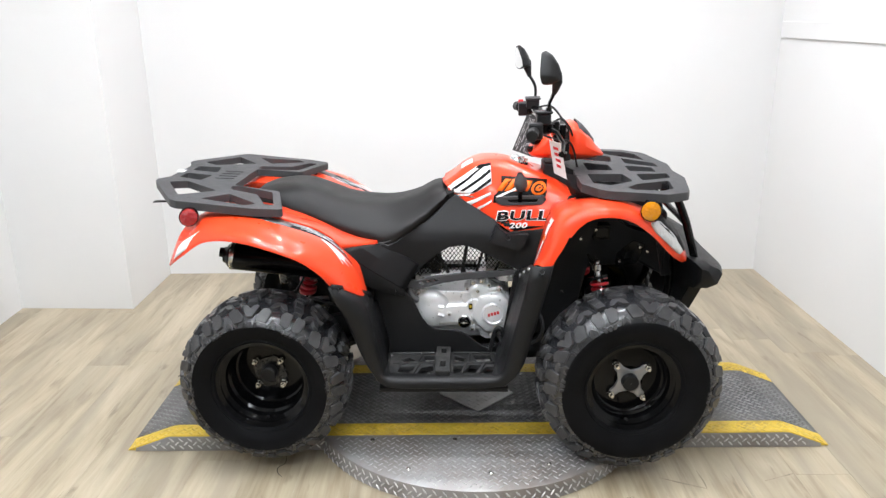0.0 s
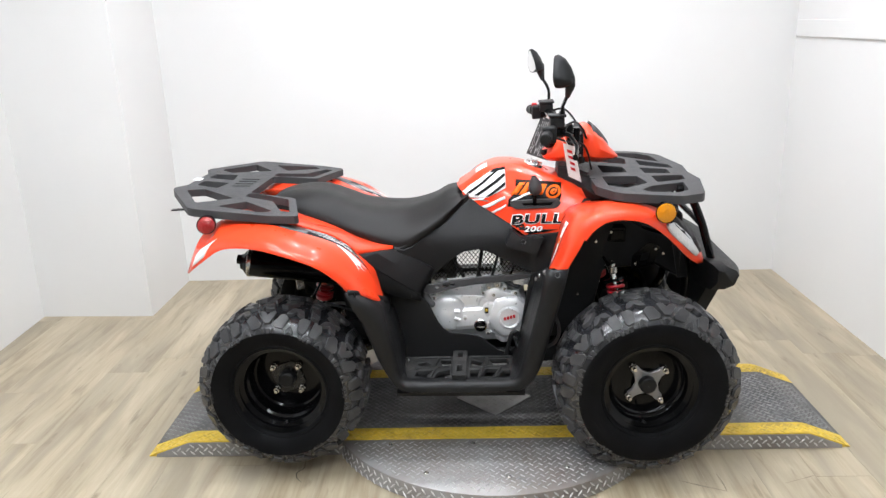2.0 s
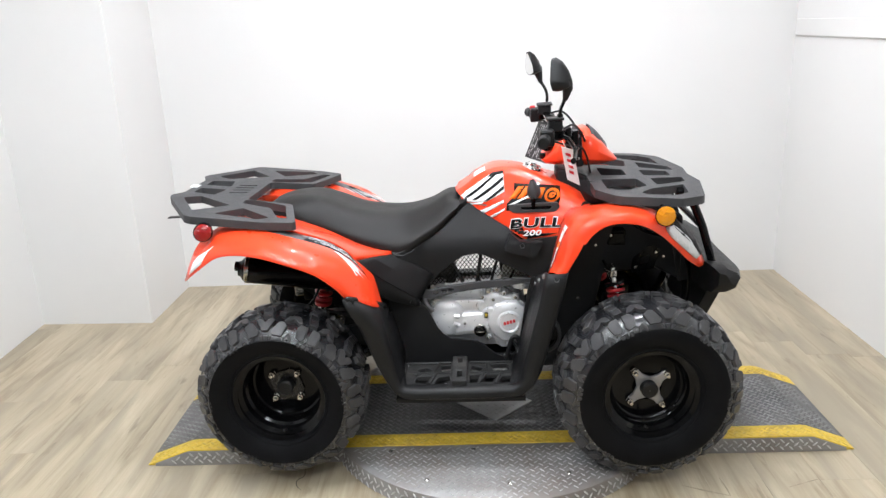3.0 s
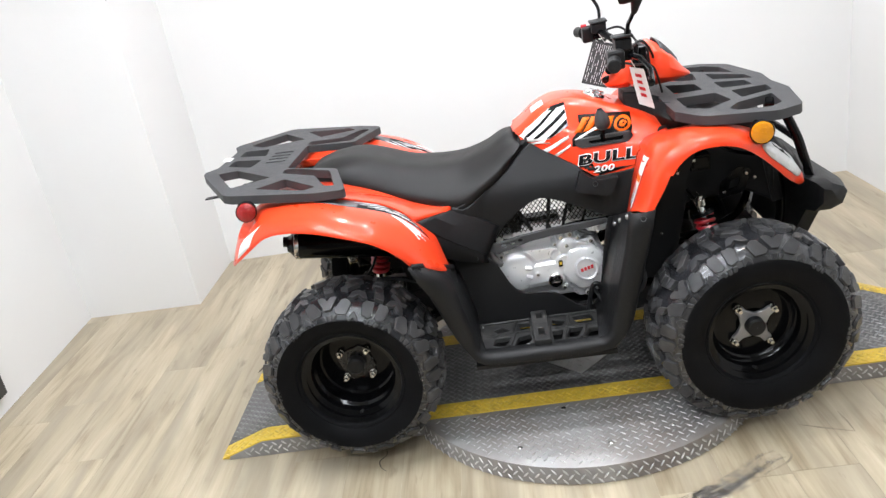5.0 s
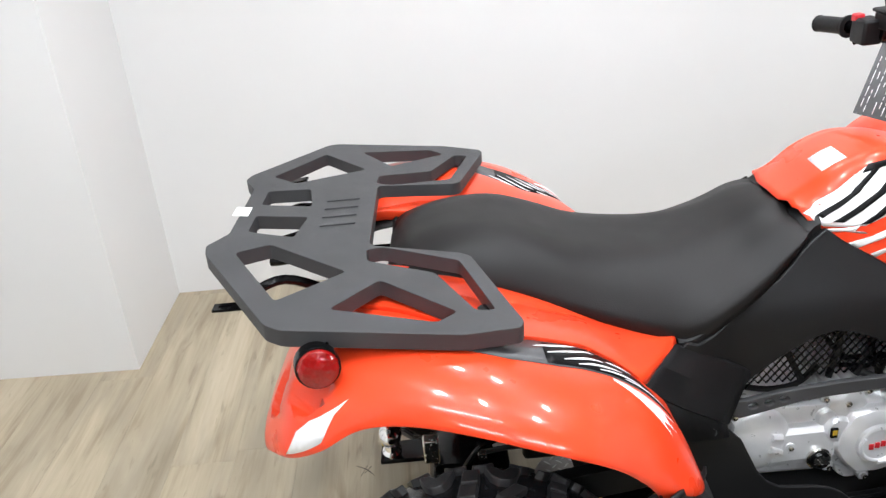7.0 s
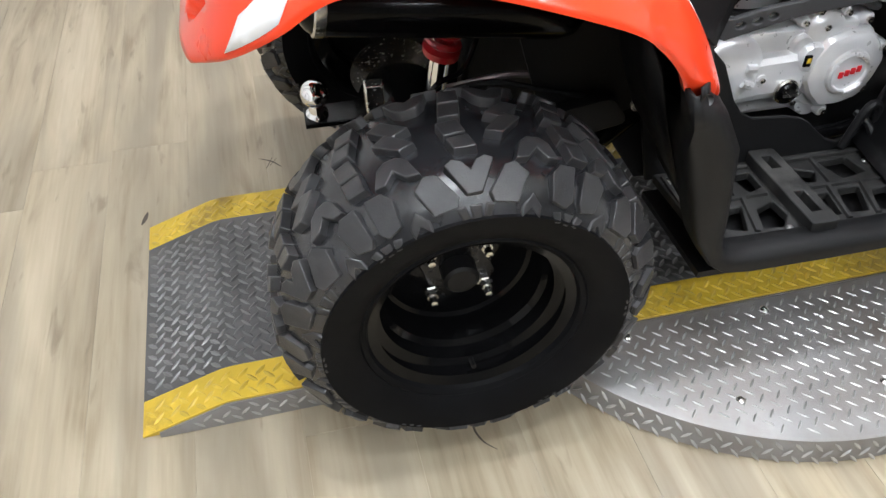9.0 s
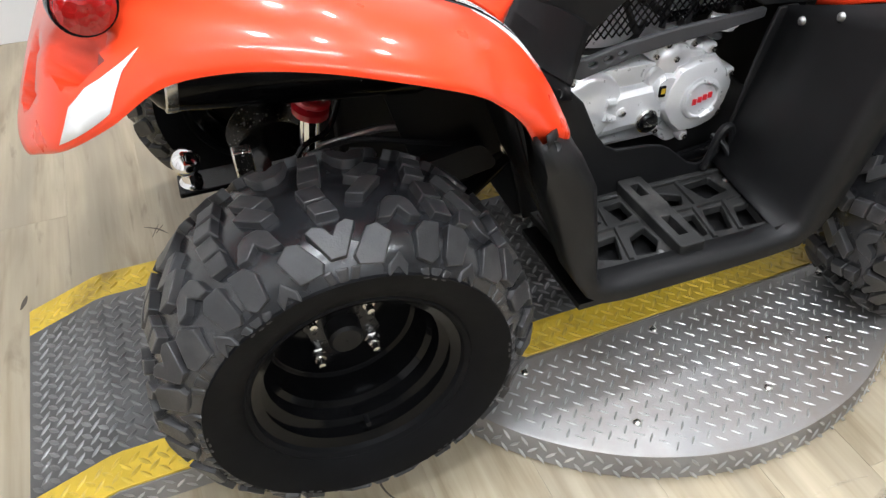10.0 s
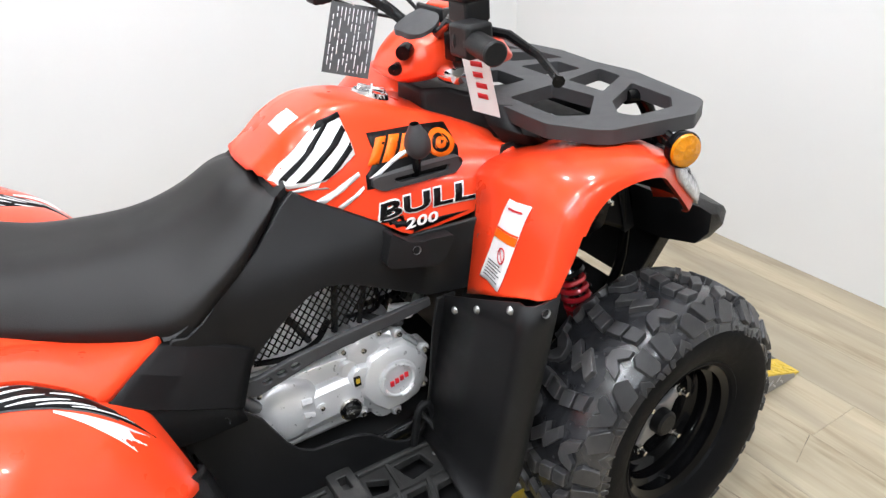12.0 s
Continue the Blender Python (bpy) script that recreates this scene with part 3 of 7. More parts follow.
    BARS = ([(-0.058, 0.51), (0.046, 0.51), (0.066, 0.31), (-0.036, 0.29)], [(-0.032, 0.26), (0.070, 0.28), (0.090, 0.04), (-0.012, 0.02)],
            [(0.440, 0.58), (0.535, 0.58), (0.552, 0.34), (0.452, 0.33)], [(0.455, 0.30), (0.556, 0.31), (0.575, 0.04), (0.478, 0.03)],
            [(-0.185, 0.32), (-0.108, 0.26), (-0.215, -0.05), (-0.295, 0.02)], [(0.190, 0.24), (0.262, 0.30), (0.375, 0.04), (0.300, -0.05)])
    ARROW = [(0.230, 1.14), (0.290, 0.98), (0.350, 1.14), (0.345, 1.30), (0.290, 1.16), (0.235, 1.30)]
    TEETH = ([(-0.105, 1.10), (-0.050, 1.07), (-0.030, 1.24), (-0.075, 1.26)], [(-0.038, 1.08), (0.038, 1.08), (0.022, 1.26), (-0.022, 1.26)], [(0.050, 1.07), (0.105, 1.10), (0.075, 1.26), (0.030, 1.24)])
    for side in (-1, 1):
        for k in range(pitches):
            a = k * p + (0.5 * p if side > 0 else 0) + rnd.uniform(-0.01, 0.01) * p
            block(VEE, a, side, 0.0150, 0.0026)
            for shape, c in ((FLANK, 0.0), (PAIR, 0.5), (NOTCHED, 0.0)):
                h = 0.0130 if shape is NOTCHED else 0.0140
                to = bm if shape is NOTCHED else outer
                block(shape, a, side, h, 0.0026, to)
                block(mirror(shape, c), a, side, h, 0.0026, to)
            for shape in BARS:
                block(shape, a, side, 0.0135, 0.0025, bm)
            for shape in (ARROW, mirror(ARROW)):
                block(shape, a, side, 0.0040, 0.003)
            for shape in TEETH:
                block(shape, a, side, 0.0032, 0.003)
                block([(u + 0.5, v + 0.08) for u, v in shape], a, side, 0.0032, 0.003)
    crown = bmesh.new()
    walls = bmesh.new()
    mid = len(prof) // 2
    for dst, groups in ((crown, [rows[7:mid + 1 + (mid - 7)]]), (walls, [rows[:8], rows[-8:]])):
        for g in groups:
            piece = loft(g, ring=True)
            tmp = bpy.data.meshes.new("piece")
            piece.to_mesh(tmp)
            dst.from_mesh(tmp)
            bpy.data.meshes.remove(tmp)
            piece.free()
    return crown, walls, bm, outer


def ribbed_ring(r, y, w):
    return [(r, y - w), (r + 0.004, y - w * 0.5), (r + 0.004, y + w * 0.5), (r, y + w)]


def wheel(name, m, R, W, rim_r, pitches, dish, star, label):
    """dish: how deep the wheel's disc lies behind the outer rim edge."""
    h = W / 2
    yo = -h * 0.70
    rim_prof = [(rim_r - 0.012, yo + 0.002), (rim_r + 0.004, yo - 0.006), (rim_r + 0.010, yo - 0.004), (rim_r + 0.009, yo + 0.004), (rim_r - 0.004, yo + 0.008),
                (rim_r - 0.006, yo + 0.022), (rim_r - 0.020, yo + 0.030), (rim_r - 0.022, yo + 0.052), (rim_r - 0.030, yo + 0.060), (rim_r - 0.031, yo + dish - 0.004),
                (rim_r - 0.038, yo + dish), (rim_r - 0.060, yo + dish - 0.004), (0.048, yo + dish - 0.006), (0.046, yo + dish + 0.004), (0.001, yo + dish + 0.004)]
    back = [(rim_r - 0.031, yo + dish + 0.004), (rim_r - 0.031, h * 0.5), (rim_r - 0.004, h * 0.62), (rim_r + 0.008, h * 0.72)]
    wm = part(name, join(lathe(rim_prof, m, 56), lathe(back, m, 40)), RIM, atv, "gloss black steel wheel with a knobbly tyre")
    crown, walls, blocks, outer = tyre_mesh(R, W, rim_r, pitches, 3)
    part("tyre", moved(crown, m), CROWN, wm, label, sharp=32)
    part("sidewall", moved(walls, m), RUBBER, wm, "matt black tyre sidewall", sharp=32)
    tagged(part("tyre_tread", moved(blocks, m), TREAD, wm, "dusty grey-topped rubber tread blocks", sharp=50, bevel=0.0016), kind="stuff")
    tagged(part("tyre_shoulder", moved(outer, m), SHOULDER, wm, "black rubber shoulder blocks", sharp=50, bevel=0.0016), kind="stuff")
    yd = yo + dish - 0.006
    if star:
        # four-armed cast hub plate
        pts = []
        for k in range(4):
            a = math.pi / 4 + k * math.pi / 2
            for da, r in ((-0.26, 0.052), (-0.19, 0.070), (0.19, 0.070), (0.26, 0.052), (math.pi / 4, 0.037)):
                pts.append((r * math.cos(a + da), r * math.sin(a + da)))
        part("hub_plate", moved(plate(pts, [], 1, lambda u, v, w: (u, yd - 0.012 + w * 0.011, v)), m), GREY_HUB, wm, "grey cast four-armed hub plate", bevel=0.003)
    else:
        pts = [(0.062 * math.cos(t * math.pi / 12) * (1 if (t // 3) % 2 else 0.86), 0.062 * math.sin(t * math.pi / 12) * (1 if (t // 3) % 2 else 0.86)) for t in range(24)]
        part("hub_plate", moved(plate(pts, [], 1, lambda u, v, w: (u, yd - 0.006 + w * 0.0055, v)), m), DARK_HUB, wm, "dark hub plate", bevel=0.002)
    part("hub_cap", lathe([(0.001, yd - 0.036), (0.022, yd - 0.036), (0.027, yd - 0.032), (0.028, yd - 0.006), (0.033, yd - 0.002)], m, 24), BLACK, wm, "black centre cap")
    for k in range(4):
        a = math.pi / 4 + k * math.pi / 2
        far = 0.073 if star else 0.061
        c = m @ Matrix.Translation((far * math.cos(a), 0, far * math.sin(a)))
        nut = join(lathe([(0.001, yd - 0.034), (0.0055, yd - 0.033), (0.006, yd - 0.026), (0.0062, yd - 0.018)], c, 10), lathe([(0.0062, yd - 0.019), (0.0095, yd - 0.019), (0.0105, yd - 0.016), (0.0105, yd - 0.009), (0.013, yd - 0.007)], c, 6))
        part("lug_nut", nut, ZINC, wm, "bright zinc lug nut")
    part("valve_stem", moved(tube([(0, yo + 0.02, -rim_r + 0.026), (0, yo - 0.002, -rim_r + 0.034)], 0.004, 8), m), BLACK, wm)
    return wm


FR, RR = 0.296, 0.281
turn_far = Matrix.Rotation(math.pi, 4, "Z")
for s in (-1, 1):
    side = Matrix.Rotation(-YAW, 4, "Z") @ (Matrix() if s < 0 else turn_far)
    wheel("front_wheel", Matrix.Translation(place_at(1.201, s * 0.448, PH + FR - 0.014)) @ Matrix.Rotation(radians(5.0), 4, "Z") @ side @ Matrix.Rotation(0.12, 4, "Y"), FR, 0.230, 0.148, 6, 0.066, True, "black knobbly front tyre")
    wheel("rear_wheel", Matrix.Translation(place_at(0.009, s * 0.427, PH + RR - 0.012)) @ side @ Matrix.Rotation(-0.05, 4, "Y"), RR, 0.25, 0.151, 6, 0.112, False, "wide black knobbly rear tyre")


# ---- body panels (half widths; s = -1 near the visitor's side, 1 beyond) ----
from_side = (-1, 1)
from mathutils.bvhtree import BVHTree
targets = {}


def keep(key, bm):
    """Remembers a panel's shape, so that prints can be laid on it."""
    targets[key] = BVHTree.FromBMesh(bm)
    return bm


REAR_TOP = [(-0.305, 0.735), (-0.275, 0.792), (-0.235, 0.855), (-0.180, 0.895), (-0.100, 0.906), (0.0, 0.892), (0.08, 0.865), (0.15, 0.836), (0.21, 0.804), (0.26, 0.764), (0.303, 0.700), (0.332, 0.626), (0.340, 0.592)]
REAR_LOW = [(-0.292, 0.730), (-0.248, 0.764), (-0.196, 0.802), (-0.140, 0.836), (-0.075, 0.843), (0.0, 0.837), (0.08, 0.814), (0.15, 0.784), (0.188, 0.752), (0.212, 0.726), (0.226, 0.708), (0.238, 0.688), (0.268, 0.630)]
REAR_OUT = [0.418, 0.488, 0.530, 0.537, 0.545, 0.563, 0.570, 0.562, 0.540, 0.526, 0.516, 0.506, 0.470]
REAR_IN = [0.250, 0.220, 0.198, 0.178, 0.165, 0.165, 0.165, 0.165, 0.17, 0.22, 0.30, 0.355, 0.362]
SEAT_LOW = [(-0.12, 0.872), (0.003, 0.846), (0.1, 0.817), (0.22, 0.775), (0.337, 0.728), (0.377, 0.722), (0.417, 0.738), (0.458, 0.769), (0.539, 0.813), (0.62, 0.884)]
# pressed hollows in the tail: centre (x, half width, z), radii across and along
HOLLOWS = [((-0.268, 0.372, 0.802), 0.050, 0.042), ((-0.209, 0.474, 0.860), 0.032, 0.038)]


def rear_fender(s):
    n_st = 96
    top, low = spline(REAR_TOP, n_st), spline(REAR_LOW, n_st)
    out, inn = spline([(v,) for v in REAR_OUT], n_st), spline([(v,) for v in REAR_IN], n_st)
    rows = []
    for i in range(n_st):
        (tx, tz), (lx, lz), o, n = top[i], low[i], out[i][0], inn[i][0]
        fall = max(0.0, min(1.0, (tx + 0.23) / 0.12)) * 0.018 * max(0, min(1, (0.3 - tx) / 0.1))
        e = max(0.0, (i / (n_st - 1) - 0.75) / 0.25)      # the end runs out into a point beside the leg shield
        c = o - min(0.125, (o - n) * (0.5 + 0.35 * e))
        mixed = lambda f, y: (tx * (1 - f) + lx * f, y, tz + (lz - tz) * f ** (1 - 0.5 * e))
        row = [(tx, n, tz - fall * 0.8), (tx, n + (c - n) * 0.35, tz - fall), (tx, n + (c - n) * 0.7, tz - fall * 0.3), (tx, c, tz), mixed(0.10, c + (o - c) * 0.35), mixed(0.32, c + (o - c) * 0.65), mixed(0.62, c + (o - c) * 0.88), mixed(0.88, c + (o - c) * 0.985), (lx, o, lz)]
        row = [tuple(q) for q in spline(row, 30)]
        fixed = []
        for x, y, z in row:
            d = 0.0
            for (hx, hy, hz), ra, rl in HOLLOWS:
                k = ((y - hy) / ra) ** 2 + ((x - hx) ** 2 + (z - hz) ** 2) / rl ** 2
                if k < 1:
                    d = max(d, 0.032 * min(1.0, 3.4 * (1 - k)))
            fixed.append((x + 0.75 * d, s * y, z - 0.66 * d))
        fixed.append((lx + 0.001, s * (o - 0.012), lz + 0.002))
        rows.append(fixed)
    bm = loft(rows)
    keep(("rear", s), bm)
    return part("rear_fender", bm, RED, atv, "glossy orange-red rear mudguard", sharp=60, thick=0.004)


TAIL_EDGE = [(-0.16, 0.30), (0.0, 0.385), (0.04, 0.392), (0.107, 0.362), (0.179, 0.334), (0.227, 0.350), (0.256, 0.366), (0.30, 0.288), (0.358, 0.192)]


def tail_side(s):
    """Red flank between the seat and the rear mudguard's print, ending in a point."""
    def on_guard(x, y):
        hit = targets[("rear", s)].ray_cast(Vector((x, s * y, 1.2)), Vector((0, 0, -1)))
        return hit[0].z if hit[0] else 0.76
    z_end = on_guard(0.256, 0.366) + 0.009
    rows = []
    for k in range(40):
        x = -0.16 + k / 39 * 0.518
        sb = at(SEAT_LOW, x)
        y0 = at([(-0.16, 0.16), (0.1, 0.168), (0.36, 0.178)], x)
        y1 = max(at(TAIL_EDGE, x), y0 + 0.012)
        z1 = on_guard(x, y1) + 0.009 if x <= 0.256 else at([(0.256, z_end), (0.358, 0.733)], x)
        za = sb + 0.006
        row = [(x, s * (y0 - 0.02), sb + 0.035), (x, s * y0, za)]
        for f, g in ((0.2, 0.35), (0.4, 0.6), (0.6, 0.78), (0.8, 0.92), (0.95, 0.995)):
            row.append((x, s * (y0 + (y1 - y0) * f), za + (z1 - za) * f + 0.010 * math.sin(math.pi * f)))
        row += [(x, s * y1, z1 - 0.001), (x + 0.001, s * (y1 + 0.001), z1 - 0.014)]
        rows.append(row)
    bm = loft(rows)
    keep(("tail", s), bm)
    return part("tail_panel", bm, RED, atv, "glossy orange-red flank under the seat", sharp=50, thick=0.004)


FRONT_TOP = [(0.893, 0.640), (0.908, 0.700), (0.925, 0.765), (0.944, 0.822), (0.970, 0.860), (1.020, 0.888), (1.10, 0.898), (1.18, 0.886), (1.255, 0.856), (1.318, 0.814), (1.368, 0.762), (1.408, 0.694)]
FRONT_LOW = [(0.930, 0.715), (0.940, 0.735), (0.962, 0.772), (0.988, 0.810), (1.016, 0.842), (1.056, 0.866), (1.11, 0.872), (1.175, 0.857), (1.240, 0.815), (1.292, 0.770), (1.338, 0.726), (1.385, 0.692)]
FRONT_OUT = [0.445, 0.446, 0.447, 0.446, 0.442, 0.440, 0.440, 0.425, 0.385, 0.365, 0.350, 0.305]
FRONT_IN = [0.222, 0.219, 0.212, 0.200, 0.186, 0.195, 0.205, 0.205, 0.205, 0.20, 0.20, 0.20]


def front_fender(s):
    top, low = spline(FRONT_TOP, 44), spline(FRONT_LOW, 44)
    out, inn = spline([(v,) for v in FRONT_OUT], 44), spline([(v,) for v in FRONT_IN], 44)
    rows = []
    for i in range(44):
        (tx, tz), (lx, lz), o, n = top[i], low[i], out[i][0], inn[i][0]
        j, k = max(i - 1, 0), min(i + 1, 43)
        d = Vector((top[k][0] - top[j][0], top[k][1] - top[j][1])).normalized()
        crown = Vector((-d.y, d.x)) * 0.010
        mid = [(0.0, -2.2 * max(0.0, min(1.0, (i - 14) / 8)) if i < 36 else -1.0), (0.3, -0.2), (0.6, 0.8), (0.82, 0.7)]
        # the rear face climbs towards its outer corner
        lift = max(0.0, 1 - i / 10) * 0.078
        row = [(tx + crown.x * c, s * (n + (o - 0.03 - n) * f), tz + crown.y * c + lift * f * (1 - i / 12 if i < 12 else 0)) for f, c in mid]
        e = lift * (1 - i / 12 if i < 12 else 0)
        if i < 12:
            lx2, lz2 = lx, max(lz, tz + e)
        else:
            lx2, lz2 = lx, lz
        a = Vector((tx, tz + e))
        b = Vector((lx2, lz2))
        row += [(*((a * (1 - f) + b * f).to_tuple()[:1]), s * (o - g), (a * (1 - f) + b * f).y) for f, g in ((0.05, 0.024), (0.22, 0.011), (0.5, 0.004), (0.8, 0.001), (1.0, 0.0))]
        row.append((lx2 + 0.001, s * (o - 0.012), lz2 - 0.001))
        rows.append(row)
    bm = loft(rows)
    keep(("front", s), bm)
    return part("front_fender", bm, RED, atv, "glossy orange-red front mudguard", sharp=60, thick=0.004)


for s in from_side:
    rear_fender(s)
    tail_side(s)
    front_fender(s)

# tank cover: half section by station: x, top z, half width of top, shoulder (y, z), side (y, z), foot (y, z)
TANK = [
    (0.583, 0.912, 0.042, 0.078, 0.909, 0.096, 0.904, 0.108, 0.893),
    (0.620, 0.936, 0.045, 0.084, 0.923, 0.104, 0.903, 0.112, 0.880),
    (0.660, 0.966, 0.048, 0.086, 0.947, 0.112, 0.916, 0.124, 0.857),
    (0.720, 0.994, 0.050, 0.084, 0.970, 0.128, 0.905, 0.137, 0.826),
    (0.775, 0.996, 0.050, 0.084, 0.965, 0.138, 0.882, 0.143, 0.790),
    (0.830, 0.980, 0.050, 0.088, 0.952, 0.145, 0.868, 0.148, 0.758),
    (0.890, 0.956, 0.052, 0.096, 0.932, 0.155, 0.864, 0.160, 0.766),
    (0.945, 0.934, 0.056, 0.110, 0.916, 0.166, 0.870, 0.178, 0.780),
    (0.995, 0.912, 0.060, 0.128, 0.900, 0.182, 0.872, 0.190, 0.800),
    (1.040, 0.884, 0.066, 0.150, 0.880, 0.198, 0.876, 0.210, 0.850),
]
rows = []
for x, tz, tw, ay, az, by, bz, cy, cz in spline(TANK, 34):
    half = [(0, tz + 0.004), (tw, tz - 0.002), (0.5 * (tw + ay) + 0.006, 0.5 * (tz + az) + 0.007), (ay, az), (0.5 * (ay + by) + 0.004, 0.5 * (az + bz) + 0.004), (by, bz), (0.5 * (by + cy) + 0.006, 0.5 * (bz + cz)), (cy, cz), (cy - 0.012, cz - 0.004)]
    lean = [x + 0.030 * k / 8 * max(0.0, 1 - (x - 0.583) / 0.08) for k in range(9)]
    rows.append([(u, -y, z) for u, (y, z) in zip(lean[::-1], half[::-1])] + [(u, y, z) for u, (y, z) in zip(lean[1:], half[1:])])
tank = keep("tank", loft(rows))
part("tank_cover", tank, RED, atv, "glossy orange-red tank cover with prints", sharp=50, thick=0.004)

# seat: x, top z, half width at the top, half width at the foot
SEAT_TOP = [(-0.105, 0.882, 0.110, 0.150), (-0.080, 0.912, 0.120, 0.160), (-0.040, 0.930, 0.125, 0.166), (0.020, 0.938, 0.128, 0.172), (0.090, 0.933, 0.130, 0.176), (0.160, 0.907, 0.130, 0.182), (0.240, 0.872, 0.126, 0.186), (0.330, 0.856, 0.118, 0.188), (0.410, 0.855, 0.108, 0.186), (0.490, 0.875, 0.096, 0.170), (0.545, 0.903, 0.086, 0.155), (0.578, 0.910, 0.077, 0.144), (0.600, 0.904, 0.070, 0.130), (0.620, 0.880, 0.060, 0.116)]
rows = []
for x, tz, tw, fw in spline(SEAT_TOP, 48):
    zl = at(SEAT_LOW, x + 0.012 * max(0.0, min(1.0, (x - 0.46) / 0.08)))
    zl = min(zl, tz - 0.02) - 0.012 * max(0.0, min(1.0, (x - 0.34) / 0.05))
    half = [tuple(q) for q in spline([(0, tz), (tw * 0.55, tz - 0.002), (tw * 0.93, tz - 0.013), (tw + (fw - tw) * 0.50, tz * 0.66 + zl * 0.34), (fw - 0.003, tz * 0.34 + zl * 0.66), (fw, zl + 0.018)], 16)] + [(fw - 0.003, zl + 0.004), (fw - 0.02, zl)]
    rows.append([(x, -y, z) for y, z in half[::-1]] + [(x, y, z) for y, z in half[1:]])
seat = part("seat", loft(rows, ring=True, cap=True), SEAT, atv, "dark grey-brown vinyl seat", sharp=75)


# ---- black side panels ----
def side_y(x, z):
    y = at([(0.30, 0.165), (0.60, 0.160), (0.64, 0.157), (0.70, 0.162), (0.733, 0.163), (0.76, 0.158), (0.83, 0.138), (0.90, 0.114)], z)
    f = max(0.0, min(1.0, (x - 0.84) / 0.11))
    y = y * (1 - f) + max(y, 0.224) * f
    if x < 0.46:
        y = max(y, at([(0.30, 0.205), (0.40, 0.190), (0.46, 0.165)], x))
    return y


UPPER = [(0.375, 0.735), (0.395, 0.728), (0.425, 0.738), (0.47, 0.770), (0.545, 0.812), (0.605, 0.866), (0.632, 0.884), (0.66, 0.862), (0.70, 0.838), (0.767, 0.797), (0.790, 0.772), (0.81, 0.760), (0.85, 0.764), (0.90, 0.775), (0.955, 0.790), (0.950, 0.760), (0.925, 0.690), (0.905, 0.640),
         (0.838, 0.629), (0.792, 0.653), (0.748, 0.676), (0.707, 0.698), (0.669, 0.714), (0.637, 0.720), (0.608, 0.712), (0.567, 0.688), (0.530, 0.659), (0.500, 0.632), (0.478, 0.604), (0.462, 0.580), (0.447, 0.565), (0.41, 0.590), (0.36, 0.625), (0.318, 0.668), (0.300, 0.682), (0.345, 0.706)]
LOWER = [(0.318, 0.655), (0.36, 0.615), (0.41, 0.580), (0.445, 0.565), (0.475, 0.533), (0.490, 0.500), (0.506, 0.465), (0.525, 0.440), (0.55, 0.425), (0.615, 0.420), (0.645, 0.413), (0.668, 0.400), (0.690, 0.380), (0.716, 0.360), (0.737, 0.352), (0.760, 0.356), (0.775, 0.368), (0.788, 0.395),
         (0.800, 0.450), (0.815, 0.540), (0.825, 0.594), (0.838, 0.640), (0.878, 0.640), (0.86, 0.560), (0.830, 0.430), (0.80, 0.325), (0.37, 0.325), (0.345, 0.45), (0.322, 0.60)]


def wide(x, y, z, s):
    return (x, s * y, z)


